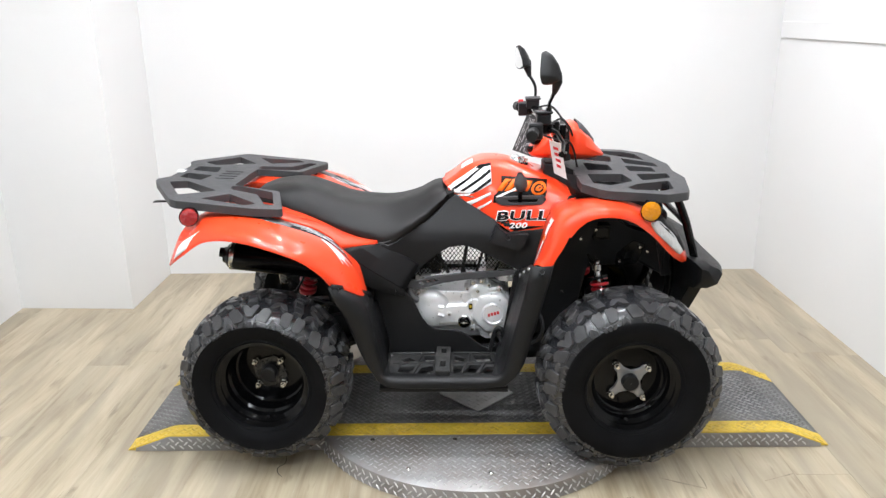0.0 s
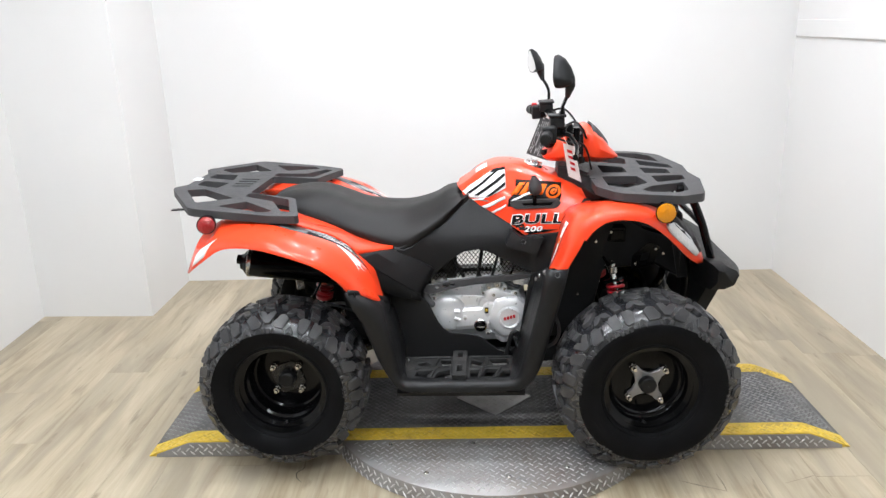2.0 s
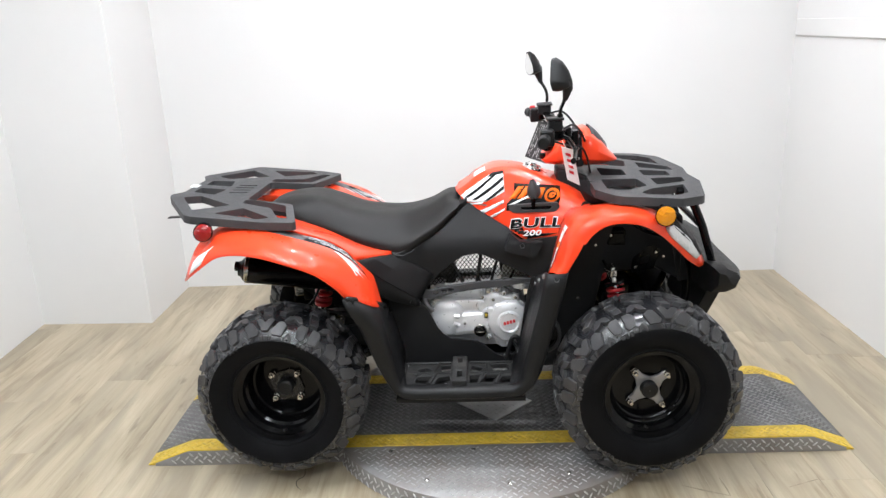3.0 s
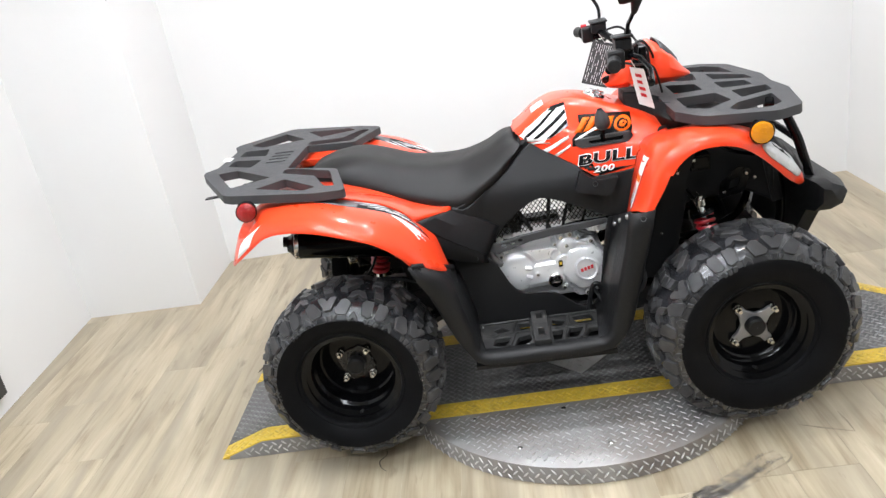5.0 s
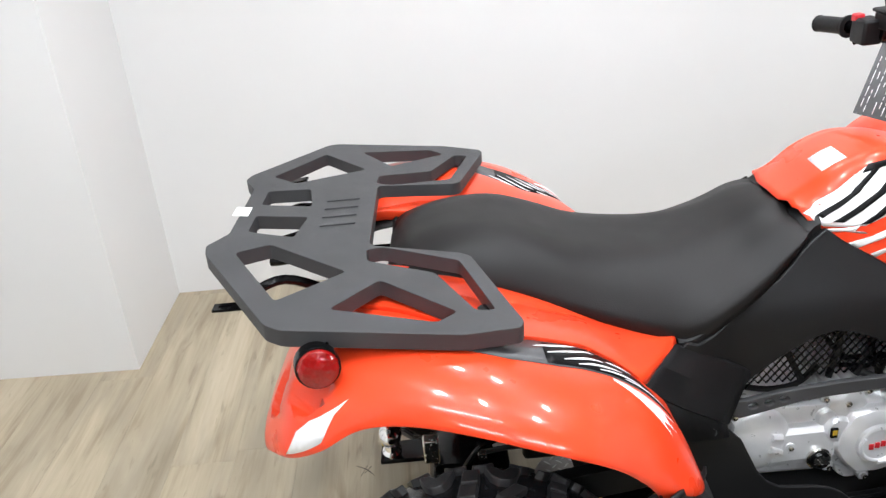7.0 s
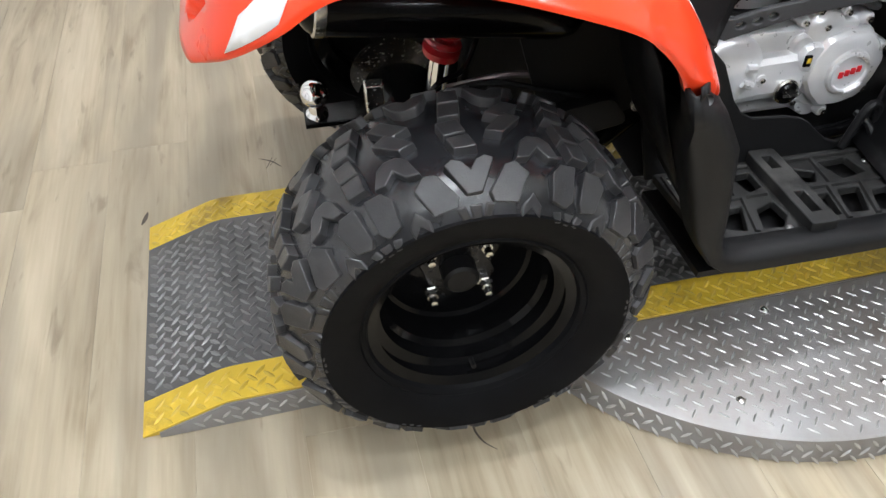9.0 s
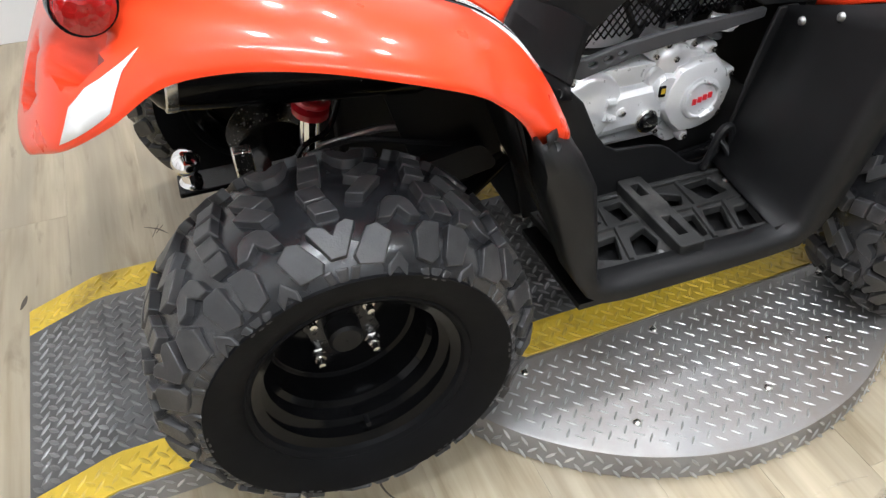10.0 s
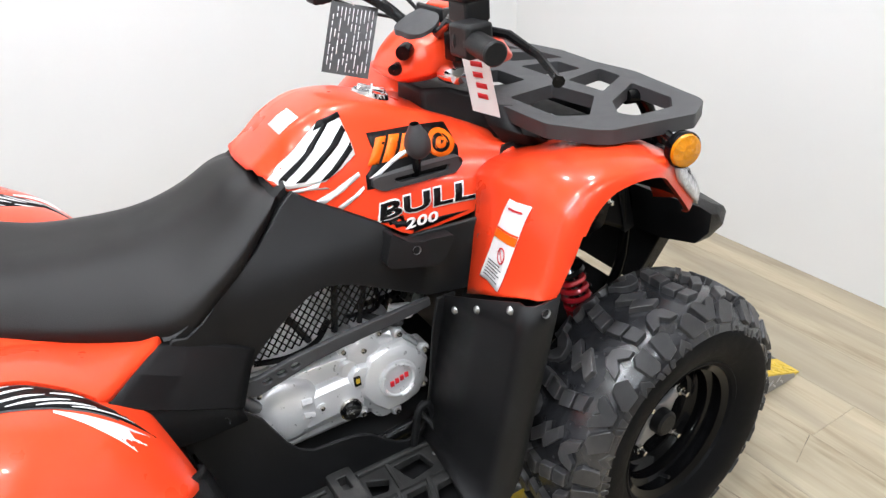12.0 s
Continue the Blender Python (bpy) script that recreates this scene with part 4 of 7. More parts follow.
for s in from_side:
    part("side_panel", plate(UPPER, [], 1, lambda u, v, w: (u, s * (side_y(u, v) + 0.006 - 0.010 * w), v), 0.035), BLACK, atv, "satin black plastic side panel", sharp=30, bevel=0.0025)
    # folded wedge that fills the corner between flank, mudguard and footwell
    top_e = spline([(0.352, 0.196, 0.735), (0.425, 0.180, 0.697), (0.498, 0.160, 0.650)], 12)
    mid_e = spline([(0.256, 0.368, 0.764), (0.335, 0.280, 0.668), (0.449, 0.196, 0.566)], 12)
    low_e = spline([(0.285, 0.395, 0.690), (0.345, 0.285, 0.600), (0.449, 0.206, 0.545)], 12)
    strip = [[tuple(Vector(p).lerp(Vector(q), f)) for f in (0, 0.03, 0.5, 0.97, 1)] + [tuple(r)] for p, q, r in zip(top_e, mid_e, low_e)]
    part("side_wedge", loft([[(x, s * (y + (0.004 if 0 < i < 4 else 0)), z) for i, (x, y, z) in enumerate(r)] for r in strip]), BLACK, atv, sharp=16, thick=0.004)
    # pocket cover below the tank print
    pocket = rounded([(0.770, 0.788), (0.748, 0.736), (0.760, 0.726), (0.842, 0.704), (0.856, 0.710), (0.880, 0.764), (0.83, 0.757), (0.80, 0.764)], 0.006)
    part("pocket_cover", plate(pocket, [], 1, lambda u, v, w: (u, s * (side_y(u, v) + 0.034 - 0.030 * w), v), 0.04), BLACK, atv, bevel=0.003)
    part("footwell_wall", plate(LOWER, [], 1, lambda u, v, w: (u, s * (0.203 - 0.008 * w), v), 0.05), BLACK, atv, bevel=0.002)
    # U-shaped shield: pairs of inner and outer line
    U = [((0.872, 0.722), (0.936, 0.724)), ((0.862, 0.672), (0.927, 0.680)), ((0.850, 0.615), (0.914, 0.630)), ((0.832, 0.545), (0.898, 0.572)), ((0.812, 0.470), (0.882, 0.515)), ((0.797, 0.410), (0.866, 0.455)), ((0.786, 0.370), (0.850, 0.400)), ((0.772, 0.350), (0.828, 0.356)),
         ((0.750, 0.343), (0.790, 0.318)), ((0.70, 0.342), (0.72, 0.312)), ((0.58, 0.342), (0.58, 0.311)), ((0.45, 0.342), (0.44, 0.312)), ((0.405, 0.344), (0.396, 0.318)), ((0.388, 0.354), (0.370, 0.337)), ((0.384, 0.378), (0.342, 0.385)), ((0.376, 0.425), (0.322, 0.435)), ((0.364, 0.490), (0.300, 0.502)), ((0.352, 0.560), (0.278, 0.570)), ((0.342, 0.618), (0.256, 0.630)), ((0.330, 0.655), (0.237, 0.682))]
    rows = []
    for i, (a, b) in enumerate(U):
        a, b = Vector(a), Vector(b)
        mid = a.lerp(b, 0.18)
        yo = at([(0, 0.455), (9, 0.445), (14, 0.450), (19, 0.500)], i)
        yi = at([(0, 0.198), (7, 0.200), (8, 0.400), (12, 0.400), (13, 0.30), (14, 0.205), (19, 0.26)], i)
        dip = {0: 0.082, 1: 0.050, 2: 0.018, 17: 0.015, 18: 0.035, 19: 0.055}.get(i, 0.0)
        rows.append([wide(a.x - dip * 0.2, yi, a.y - dip, s), wide(a.x - dip * 0.1, (yi + yo) / 2, a.y - dip * 0.45, s), wide(a.x, yo - 0.030, a.y, s), wide(a.x, yo - 0.014, a.y, s), wide(mid.x, yo - 0.003, mid.y, s), wide(a.lerp(b, 0.5).x, yo, a.lerp(b, 0.5).y, s), wide(a.lerp(b, 0.9).x, yo, a.lerp(b, 0.9).y, s), wide(b.x, yo - 0.006, b.y, s), wide(b.x, yo - 0.05, b.y, s)])
    # the top of the rear arm runs along the mudguard's end, with a folded tab
    rows[18] = [wide(*p, s) for p in ((0.350, 0.25, 0.530), (0.350, 0.36, 0.565), (0.347, 0.42, 0.590), (0.340, 0.44, 0.600), (0.325, 0.468, 0.612), (0.300, 0.495, 0.622), (0.272, 0.512, 0.628), (0.258, 0.514, 0.630), (0.262, 0.470, 0.630))]
    rows[19] = [wide(*p, s) for p in ((0.348, 0.30, 0.570), (0.345, 0.35, 0.597), (0.339, 0.392, 0.617), (0.320, 0.424, 0.634), (0.297, 0.458, 0.654), (0.272, 0.496, 0.671), (0.252, 0.522, 0.680), (0.241, 0.530, 0.684), (0.244, 0.490, 0.682))]
    part("shield_tab", loft([[wide(x, y + d, z + h, s) for d, h in ((0.0, -0.010), (0.005, 0.001), (0.001, 0.010))] for x, y, z in ((0.350, 0.368, 0.608), (0.339, 0.392, 0.618), (0.320, 0.424, 0.635), (0.297, 0.458, 0.655), (0.272, 0.496, 0.672), (0.250, 0.524, 0.683))]), BLACK, atv, thick=0.004)
    part("leg_shield", loft(rows), BLACK, atv, "matt black plastic leg shield round the footwell", sharp=50, thick=0.005)
    # footrest with cut-outs and a raised cross bar
    holes = [rounded(h, 0.003, 2) for h in (
        [(0.428, 0.268), (0.460, 0.252), (0.486, 0.280), (0.446, 0.292)],
        [(0.434, 0.328), (0.488, 0.322), (0.466, 0.384), (0.428, 0.368)],
        [(0.508, 0.336), (0.546, 0.320), (0.550, 0.360), (0.530, 0.386), (0.494, 0.384)],
        [(0.510, 0.240), (0.548, 0.236), (0.548, 0.280), (0.520, 0.290)],
        [(0.622, 0.240), (0.662, 0.262), (0.648, 0.288), (0.616, 0.284)],
        [(0.614, 0.322), (0.650, 0.320), (0.640, 0.378), (0.616, 0.380)],
        [(0.672, 0.316), (0.714, 0.316), (0.690, 0.380), (0.652, 0.376)],
        [(0.730, 0.330), (0.764, 0.328), (0.752, 0.386), (0.708, 0.382)],
        [(0.684, 0.236), (0.744, 0.232), (0.752, 0.280), (0.700, 0.290)])]
    foot = part("footrest", plate([(0.382, 0.205), (0.79, 0.205), (0.775, 0.418), (0.39, 0.418)], holes, 1, lambda u, v, w: (u, s * v, 0.338 - 0.016 * w)), FOOT, atv, "dark grey cleated footrest", bevel=0.002)
    for (x0, y0), (x1, y1) in (((0.405, 0.305), (0.545, 0.300)), ((0.615, 0.302), (0.775, 0.304)), ((0.455, 0.300), (0.430, 0.320)), ((0.660, 0.304), (0.645, 0.392)), ((0.725, 0.300), (0.700, 0.390)), ((0.500, 0.302), (0.480, 0.390)), ((0.490, 0.300), (0.505, 0.222)), ((0.670, 0.300), (0.675, 0.222))):
        d = Vector((x1 - x0, y1 - y0)).normalized()
        n = Vector((-d.y, d.x)) * 0.0042
        part("cleat", loft([[(x + n.x * k, s * (y + n.y * k), z) for k, z in ((-1.3, 0.337), (-0.8, 0.3425), (0.8, 0.3425), (1.3, 0.337))] for x, y in ((x0, y0), (x1, y1))], cap=True), FOOT, foot)
    part("rim_ridge", tube([(0.392, s * 0.395, 0.337), (0.392, s * 0.222, 0.340), (0.548, s * 0.222, 0.341)], 0.005, 6), FOOT, foot)
    part("rim_ridge", tube([(0.614, s * 0.222, 0.341), (0.775, s * 0.222, 0.340)], 0.005, 6), FOOT, foot)
    bar_h = [[(0.572, 0.225), (0.59, 0.225), (0.59, 0.262), (0.572, 0.262)], [(0.572, 0.33), (0.59, 0.33), (0.59, 0.385), (0.572, 0.385)]]
    part("cross_bar", plate(rounded([(0.556, 0.204), (0.606, 0.204), (0.606, 0.415), (0.556, 0.415)], 0.006, 2), bar_h, 1, lambda u, v, w: (u, s * v, 0.360 - 0.022 * w)), FOOT, foot, bevel=0.002)
    part("under_tray", box(0.37, 0.80, min(s * 0.2, s * 0.42), max(s * 0.2, s * 0.42), 0.288, 0.300), BLACK, atv)
    # brake pedal / shift lever
    part("foot_lever", tube([(0.772, s * 0.185, 0.400), (0.785, s * 0.215, 0.385), (0.792, s * 0.235, 0.352), (0.775, s * 0.245, 0.348)], 0.007, 8, 12), BLACK, atv)
    part("lever_guard", tube([(0.745, s * 0.212, 0.345), (0.765, s * 0.214, 0.42), (0.785, s * 0.214, 0.428), (0.795, s * 0.214, 0.400), (0.800, s * 0.214, 0.340)], 0.008, 8, 18), BLACK, atv)
    for bx, by, bz in ((0.412, 0.224, 0.574), (0.901, 0.455, 0.707), (0.925, 0.226, 0.752), (0.810, 0.192, 0.748), (0.264, 0.510, 0.669)):
        m = Matrix.Translation((bx, s * (by + 0.004), bz))
        prof = [(0.0005, -0.005), (0.004, -0.0048), (0.0072, -0.002), (0.0085, 0.002)]
        part("panel_bolt", lathe([(r, -s * -y if s < 0 else -y) for r, y in prof], m, 10), BOLT, atv)
    for bx, by, bz in ((0.849, 0.245, 0.630), (0.856, 0.315, 0.662), (0.864, 0.409, 0.702)):
        part("panel_bolt", lathe([(0.0005, -0.005), (0.004, -0.0048), (0.0072, -0.002), (0.0085, 0.002)], Matrix.Translation((bx, s * by, bz)) @ Matrix.Rotation(-math.pi / 2, 4, "Z"), 10), BOLT, atv)
    for bx, by in ((0.771, 0.252), (0.535, 0.392), (0.622, 0.405), (0.395, 0.235)):
        part("footrest_bolt", lathe([(0.0005, 0.004), (0.004, 0.0036), (0.007, 0.0)], Matrix.Translation((bx, s * by, 0.338)) @ Matrix.Rotation(math.pi / 2, 4, "X"), 10), BOLT, foot)

rows = []
for k in range(22):
    x = 0.362 + k / 21 * 0.263
    z1 = at(SEAT_LOW, x) + 0.028
    z0 = at(SEAT_LOW, x) - 0.045
    w = min(side_y(x, at(SEAT_LOW, x)) - 0.001, 0.2)
    rows.append([(x, -w, z0), (x, -w, z1 - 0.018), (x, -w + 0.02, z1), (x, w - 0.02, z1), (x, w, z1 - 0.018), (x, w, z0)])
part("seat_base", loft(rows, ring=True, cap=True), BLACK, atv)
# Black plates added as shade over bright gaps behind the rear wheels.
for s in from_side:
    gap_outline = [(0.15, 0.81), (0.20, 0.80), (0.33, 0.70), (0.37, 0.60), (0.375, 0.45), (0.315, 0.43), (0.27, 0.36), (0.20, 0.42), (0.15, 0.60)]
    if s > 0:
        gap_outline = [(-0.10, 0.83), (0.20, 0.80), (0.33, 0.70), (0.37, 0.60), (0.375, 0.45), (0.315, 0.43), (0.27, 0.36), (0.16, 0.38), (0.02, 0.40), (-0.08, 0.50)]
    part("splash_guard", loft([[(0.300, s * 0.145, 0.672), (0.292, s * 0.26, 0.668), (0.268, s * 0.392, 0.640)], [(0.318, s * 0.145, 0.56), (0.308, s * 0.26, 0.56), (0.290, s * 0.392, 0.55)], [(0.352, s * 0.145, 0.455), (0.340, s * 0.26, 0.455), (0.322, s * 0.392, 0.45)]]), BLACK, atv, thick=0.004)
    part("inner_guard", plate(gap_outline, [], 1, lambda u, v, w: (u, s * (0.150 - 0.006 * w), v)), BLACK, atv)

# ---- vents with mesh ----
VENT = [(0.470, 0.606), (0.500, 0.636), (0.538, 0.670), (0.575, 0.698), (0.616, 0.722), (0.645, 0.728), (0.677, 0.724), (0.715, 0.710), (0.756, 0.689), (0.800, 0.666), (0.845, 0.641), (0.846, 0.627), (0.76, 0.632), (0.66, 0.627), (0.56, 0.617), (0.50, 0.600)]


def in_vent(x, z):
    top = at([(0.470, 0.606), (0.538, 0.670), (0.616, 0.722), (0.645, 0.728), (0.677, 0.724), (0.756, 0.689), (0.845, 0.641)], x)
    low = at([(0.47, 0.606), (0.56, 0.617), (0.66, 0.627), (0.76, 0.632), (0.846, 0.629)], x)
    return 0.475 < x < 0.842 and low < z < top


for s in from_side:
    bm = bmesh.new()
    P = 0.0145
    ys = s * 0.146
    for i in range(26):
        for j in range(16):
            cx, cz = 0.470 + i * P + (P / 2 if j % 2 else 0), 0.602 + j * P * 0.62
            for dx, dz in ((P / 2, P * 0.62), (-P / 2, P * 0.62)):
                x1, z1 = cx + dx, cz + dz
                if in_vent(cx, cz) and in_vent(x1, z1):
                    n = Vector((-dz, dx)).normalized() * 0.0010
                    v = [bm.verts.new((cx + n.x * a, ys + s * b, cz + n.y * a)) for a, b in ((1, 0), (-1, 0), (-1, -0.003), (1, -0.003))]
                    q = [bm.verts.new((x1 + n.x * a, ys + s * b, z1 + n.y * a)) for a, b in ((1, 0), (-1, 0), (-1, -0.003), (1, -0.003))]
                    for k in range(4):
                        bm.faces.new((v[k], v[(k + 1) % 4], q[(k + 1) % 4], q[k]))
    bmesh.ops.translate(bm, verts=bm.verts, vec=(-0.007, 0, -0.009))
    tagged(part("vent_mesh", bm, STEEL_BLACK, atv, "black plastic mesh over the vent"), kind="stuff")
    part("vent_bar", plate([(0.452, 0.585), (0.47, 0.608), (0.50, 0.606), (0.56, 0.619), (0.66, 0.630), (0.76, 0.636), (0.846, 0.640), (0.846, 0.624), (0.76, 0.612), (0.66, 0.604), (0.60, 0.597), (0.54, 0.582), (0.49, 0.570)], [[(x + 0.009 * math.cos(a), z + 0.006 * math.sin(a)) for a in (k * math.pi / 5 for k in range(10))] for x, z in ((0.512, 0.594), (0.540, 0.599), (0.566, 0.604))], 1, lambda u, v, w: (u - 0.008, s * (0.172 - 0.012 * w), v - 0.012)), RACK, atv, "dark grey perforated trim bar", bevel=0.002)
    part("vent_strut", tube([(0.668, s * 0.138, 0.715), (0.650, s * 0.138, 0.61)], 0.0065, 6), BLACK, atv)
    part("vent_strut", tube([(0.725, s * 0.138, 0.695), (0.700, s * 0.138, 0.61)], 0.0055, 6), BLACK, atv)
    part("vent_strut", tube([(0.565, s * 0.138, 0.68), (0.600, s * 0.138, 0.61)], 0.0065, 6), BLACK, atv)

# ---- engine ----
# Black plate added on the far side so the engine opening looks shaded.
part("left_case", plate(rounded([(0.45, 0.53), (0.82, 0.53), (0.81, 0.38), (0.74, 0.345), (0.50, 0.40)], 0.03), [], 1, lambda u, v, w: (u, 0.16 - 0.05 * w, v)), STEEL_BLACK, atv, bevel=0.006)
engine = part("engine", join(box(0.47, 0.82, -0.10, 0.12, 0.36, 0.532), box(0.70, 0.80, -0.08, 0.08, 0.53, 0.575)), ALU, atv, "silver cast aluminium engine", bevel=0.012)


def y_disc(profile, x, z, y0, seg=40):
    """Turned part whose face looks to the near side; profile (radius, stand-off)."""
    return lathe([(r, y0 - d) for r, d in profile], Matrix.Translation((x, 0, z)), seg)


def cover(name, pts, y0, depth, r=0.012, label="", bev=0.01):
    return part(name, plate(rounded(pts, r, 4), [], 1, lambda u, v, w: (u, y0 - depth * (1 - w), v)), ALU, engine, label, bevel=bev)


cover("case_cover", [(0.452, 0.562), (0.478, 0.568), (0.52, 0.550), (0.70, 0.546), (0.72, 0.500), (0.70, 0.415), (0.64, 0.418), (0.55, 0.428), (0.505, 0.462), (0.478, 0.525)], -0.10, 0.040, 0.02, "long silver transmission cover", 0.012)
part("rear_cover", y_disc([(0.070, 0.0), (0.070, 0.040), (0.066, 0.050), (0.055, 0.057), (0.030, 0.061), (0.001, 0.062)], 0.532, 0.484, -0.10, 44), ALU, engine)
step = [(-0.100, 0.542), (-0.126, 0.539), (-0.136, 0.531), (-0.138, 0.512), (-0.150, 0.506), (-0.157, 0.496), (-0.158, 0.440), (-0.150, 0.424), (-0.100, 0.416)]
part("stepped_cover", loft([[(x, y, z + k) for y, z in step] for x, k in ((0.560, -0.004), (0.60, 0.0), (0.685, 0.003))], cap=True), ALU, engine, "stepped silver transmission cover", sharp=25, bevel=0.003)


def lobed(profile, x, z, y0, n, amp, turn=0.0, seg=70):
    """Turned part with a lobed outline; profile (radius, stand-off, share of the lobes)."""
    rows = [[(x + r * (1 + amp * k * max(0.0, math.cos(n * (a - turn))) ** 2) * math.cos(a), y0 - d, z + r * (1 + amp * k * max(0.0, math.cos(n * (a - turn))) ** 2) * math.sin(a)) for a in (2 * math.pi * i / seg for i in range(seg))] for r, d, k in profile]
    return loft(rows, ring=True, cap=True)


part("clutch_case", lobed([(0.087, 0.0, 1), (0.087, 0.030, 1), (0.082, 0.036, 1), (0.064, 0.037, 0)], 0.748, 0.473, -0.10, 7, 0.16, 0.3), ALU, engine, sharp=30)
part("clutch_cover", lobed([(0.073, 0.0, 0.6), (0.073, 0.024, 0.6), (0.068, 0.032, 0.4), (0.056, 0.037, 0), (0.043, 0.039, 0), (0.0405, 0.045, 0), (0.036, 0.047, 0), (0.033, 0.0465, 0), (0.031, 0.044, 0), (0.001, 0.044, 0)], 0.757, 0.474, -0.133, 6, 0.14, 0.15), ALU, engine, "lobed silver clutch cover", sharp=28)
part("maker_mark", join(*[box(0.737 + k * 0.011, 0.745 + k * 0.011, -0.1795, -0.1765, 0.466 + 0.003 * k, 0.477 + 0.003 * k) for k in range(4)]), REDP, engine, "red mark on the clutch cover")
for k in range(3):
    a0 = 0.5 + k * 2.1
    part("cover_arc", tube([(0.757 + 0.036 * math.cos(a0 + 0.25 * j), -0.1815, 0.474 + 0.036 * math.sin(a0 + 0.25 * j)) for j in range(5)], 0.0032, 6), ALU, engine)
for k in range(7):
    a = 0.3 + k * 2 * math.pi / 7
    bx, bz = 0.748 + 0.092 * math.cos(a), 0.473 + 0.092 * math.sin(a)
    part("boss", y_disc([(0.012, 0), (0.012, 0.043), (0.009, 0.047), (0.001, 0.047)], bx, bz, -0.102, 14), ALU, engine)
    part("cover_bolt", y_disc([(0.0060, 0.045), (0.0060, 0.053), (0.001, 0.054)], bx, bz, -0.102, 6), ZINC, engine)
# round pump housing and its bolts above the clutch
part("pump_housing", y_disc([(0.040, 0), (0.040, 0.048), (0.036, 0.057), (0.024, 0.063), (0.001, 0.065)], 0.706, 0.541, -0.088, 30), ALU, engine)
part("pump_rib", loft([[(x, y, z) for y, z in ((-0.10, zz + 0.010), (-0.146, zz + 0.007), (-0.146, zz - 0.007), (-0.10, zz - 0.010))] for x, zz in ((0.700, 0.560), (0.770, 0.548))], ring=True, cap=True), ALU, engine, bevel=0.003)
part("lug", y_disc([(0.028, 0), (0.028, 0.040), (0.023, 0.047), (0.001, 0.048)], 0.688, 0.500, -0.115, 22), ALU, engine)
part("lug", y_disc([(0.022, 0), (0.022, 0.034), (0.017, 0.040), (0.001, 0.041)], 0.668, 0.520, -0.110, 18), ALU, engine)
for bx, bz, r in ((0.686, 0.580, 0.013), (0.716, 0.586, 0.012), (0.742, 0.572, 0.010), (0.664, 0.560, 0.010)):
    part("boss", y_disc([(r, 0), (r, 0.05), (r * 0.7, 0.056), (0.001, 0.056)], bx, bz, -0.085, 14), ALU, engine)
    part("cover_bolt", y_disc([(r * 0.5, 0.054), (r * 0.5, 0.062), (0.001, 0.063)], bx, bz, -0.085, 6), ZINC, engine)
part("sensor_plug", box(0.668, 0.682, -0.166, -0.150, 0.488, 0.510), STEEL_BLACK, engine, bevel=0.002)
part("sensor_tag", box(0.671, 0.679, -0.1675, -0.1662, 0.496, 0.506), PLATE_YELLOW, engine, "yellow tag on the plug")
part("breather_hose", tube([(0.462, -0.150, 0.585), (0.456, -0.158, 0.560), (0.470, -0.160, 0.535), (0.480, -0.150, 0.520)], 0.012, 10, 16), GREY_HUB, engine, "clear grey breather hose")
part("intake_hose", tube([(0.86, -0.10, 0.600), (0.83, -0.135, 0.596), (0.80, -0.145, 0.602), (0.775, -0.13, 0.612)], 0.011, 10, 14), ALU, engine, "silver hose end")
for k in range(3):
    part("hose_rib", tube([(0.806 - 0.010 * k, -0.1452 + 0.002 * k, 0.590 + 0.0015 * k), (0.806 - 0.010 * k, -0.1452 + 0.002 * k, 0.613 + 0.0015 * k)], 0.0135, 10), ALU, engine)
for k in range(2):
    part("cover_boss_bar", tube([(0.557 + 0.002 * k, -0.163, 0.470 + 0.028 * k), (0.578, -0.162, 0.462 + 0.034 * k)], 0.0075, 8), ALU, engine)
part("drain_boss", y_disc([(0.036, 0), (0.032, 0.028), (0.026, 0.032), (0.001, 0.032)], 0.738, 0.396, -0.10, 24), ALU, engine)
part("oil_cap", y_disc([(0.020, 0), (0.020, 0.014), (0.016, 0.018), (0.012, 0.012), (0.001, 0.012)], 0.652, 0.442, -0.156, 24), STEEL_BLACK, engine, "black oil filler cap")
part("cap_ring", y_disc([(0.0205, 0.0), (0.0235, 0.004), (0.0235, 0.008), (0.0205, 0.010)], 0.652, 0.442, -0.156, 28), ZINC, engine)
part("oil_cap_grip", box(0.638, 0.666, -0.179, -0.166, 0.4395, 0.4445), ZINC, engine)
for bx, bz in ((0.487, 0.548), (0.597, 0.470)):
    part("boss", y_disc([(0.010, 0), (0.009, 0.022), (0.001, 0.023)], bx, bz, -0.138, 12), ALU, engine)
    part("cover_bolt", y_disc([(0.005, 0.02), (0.005, 0.027), (0.001, 0.028)], bx, bz, -0.138, 6), ZINC, engine)
for k in range(6):
    part("cylinder_fin", box(0.735 + 0.002 * k, 0.86, -0.075, 0.075, 0.602 + k * 0.011, 0.607 + k * 0.011), ALU, engine, bevel=0.001)
part("cylinder", box(0.745, 0.85, -0.06, 0.06, 0.57, 0.67), STEEL_BLACK, engine, bevel=0.006)
part("carburettor", join(box(0.475, 0.53, -0.10, -0.03, 0.56, 0.60), lathe([(0.020, -0.11), (0.020, -0.03)], Matrix.Translation((0.51, 0, 0.585)), 18, cap=True)), ALU, engine, bevel=0.004)
part("hose", tube([(0.80, -0.09, 0.575), (0.79, -0.145, 0.580), (0.76, -0.14, 0.592), (0.73, -0.10, 0.60)], 0.008, 8, 16), RACK, engine)
part("cable", tube([(0.687, -0.146, 0.52), (0.680, -0.150, 0.49), (0.698, -0.150, 0.465), (0.705, -0.14, 0.44)], 0.004, 6, 14), BLACK, engine)
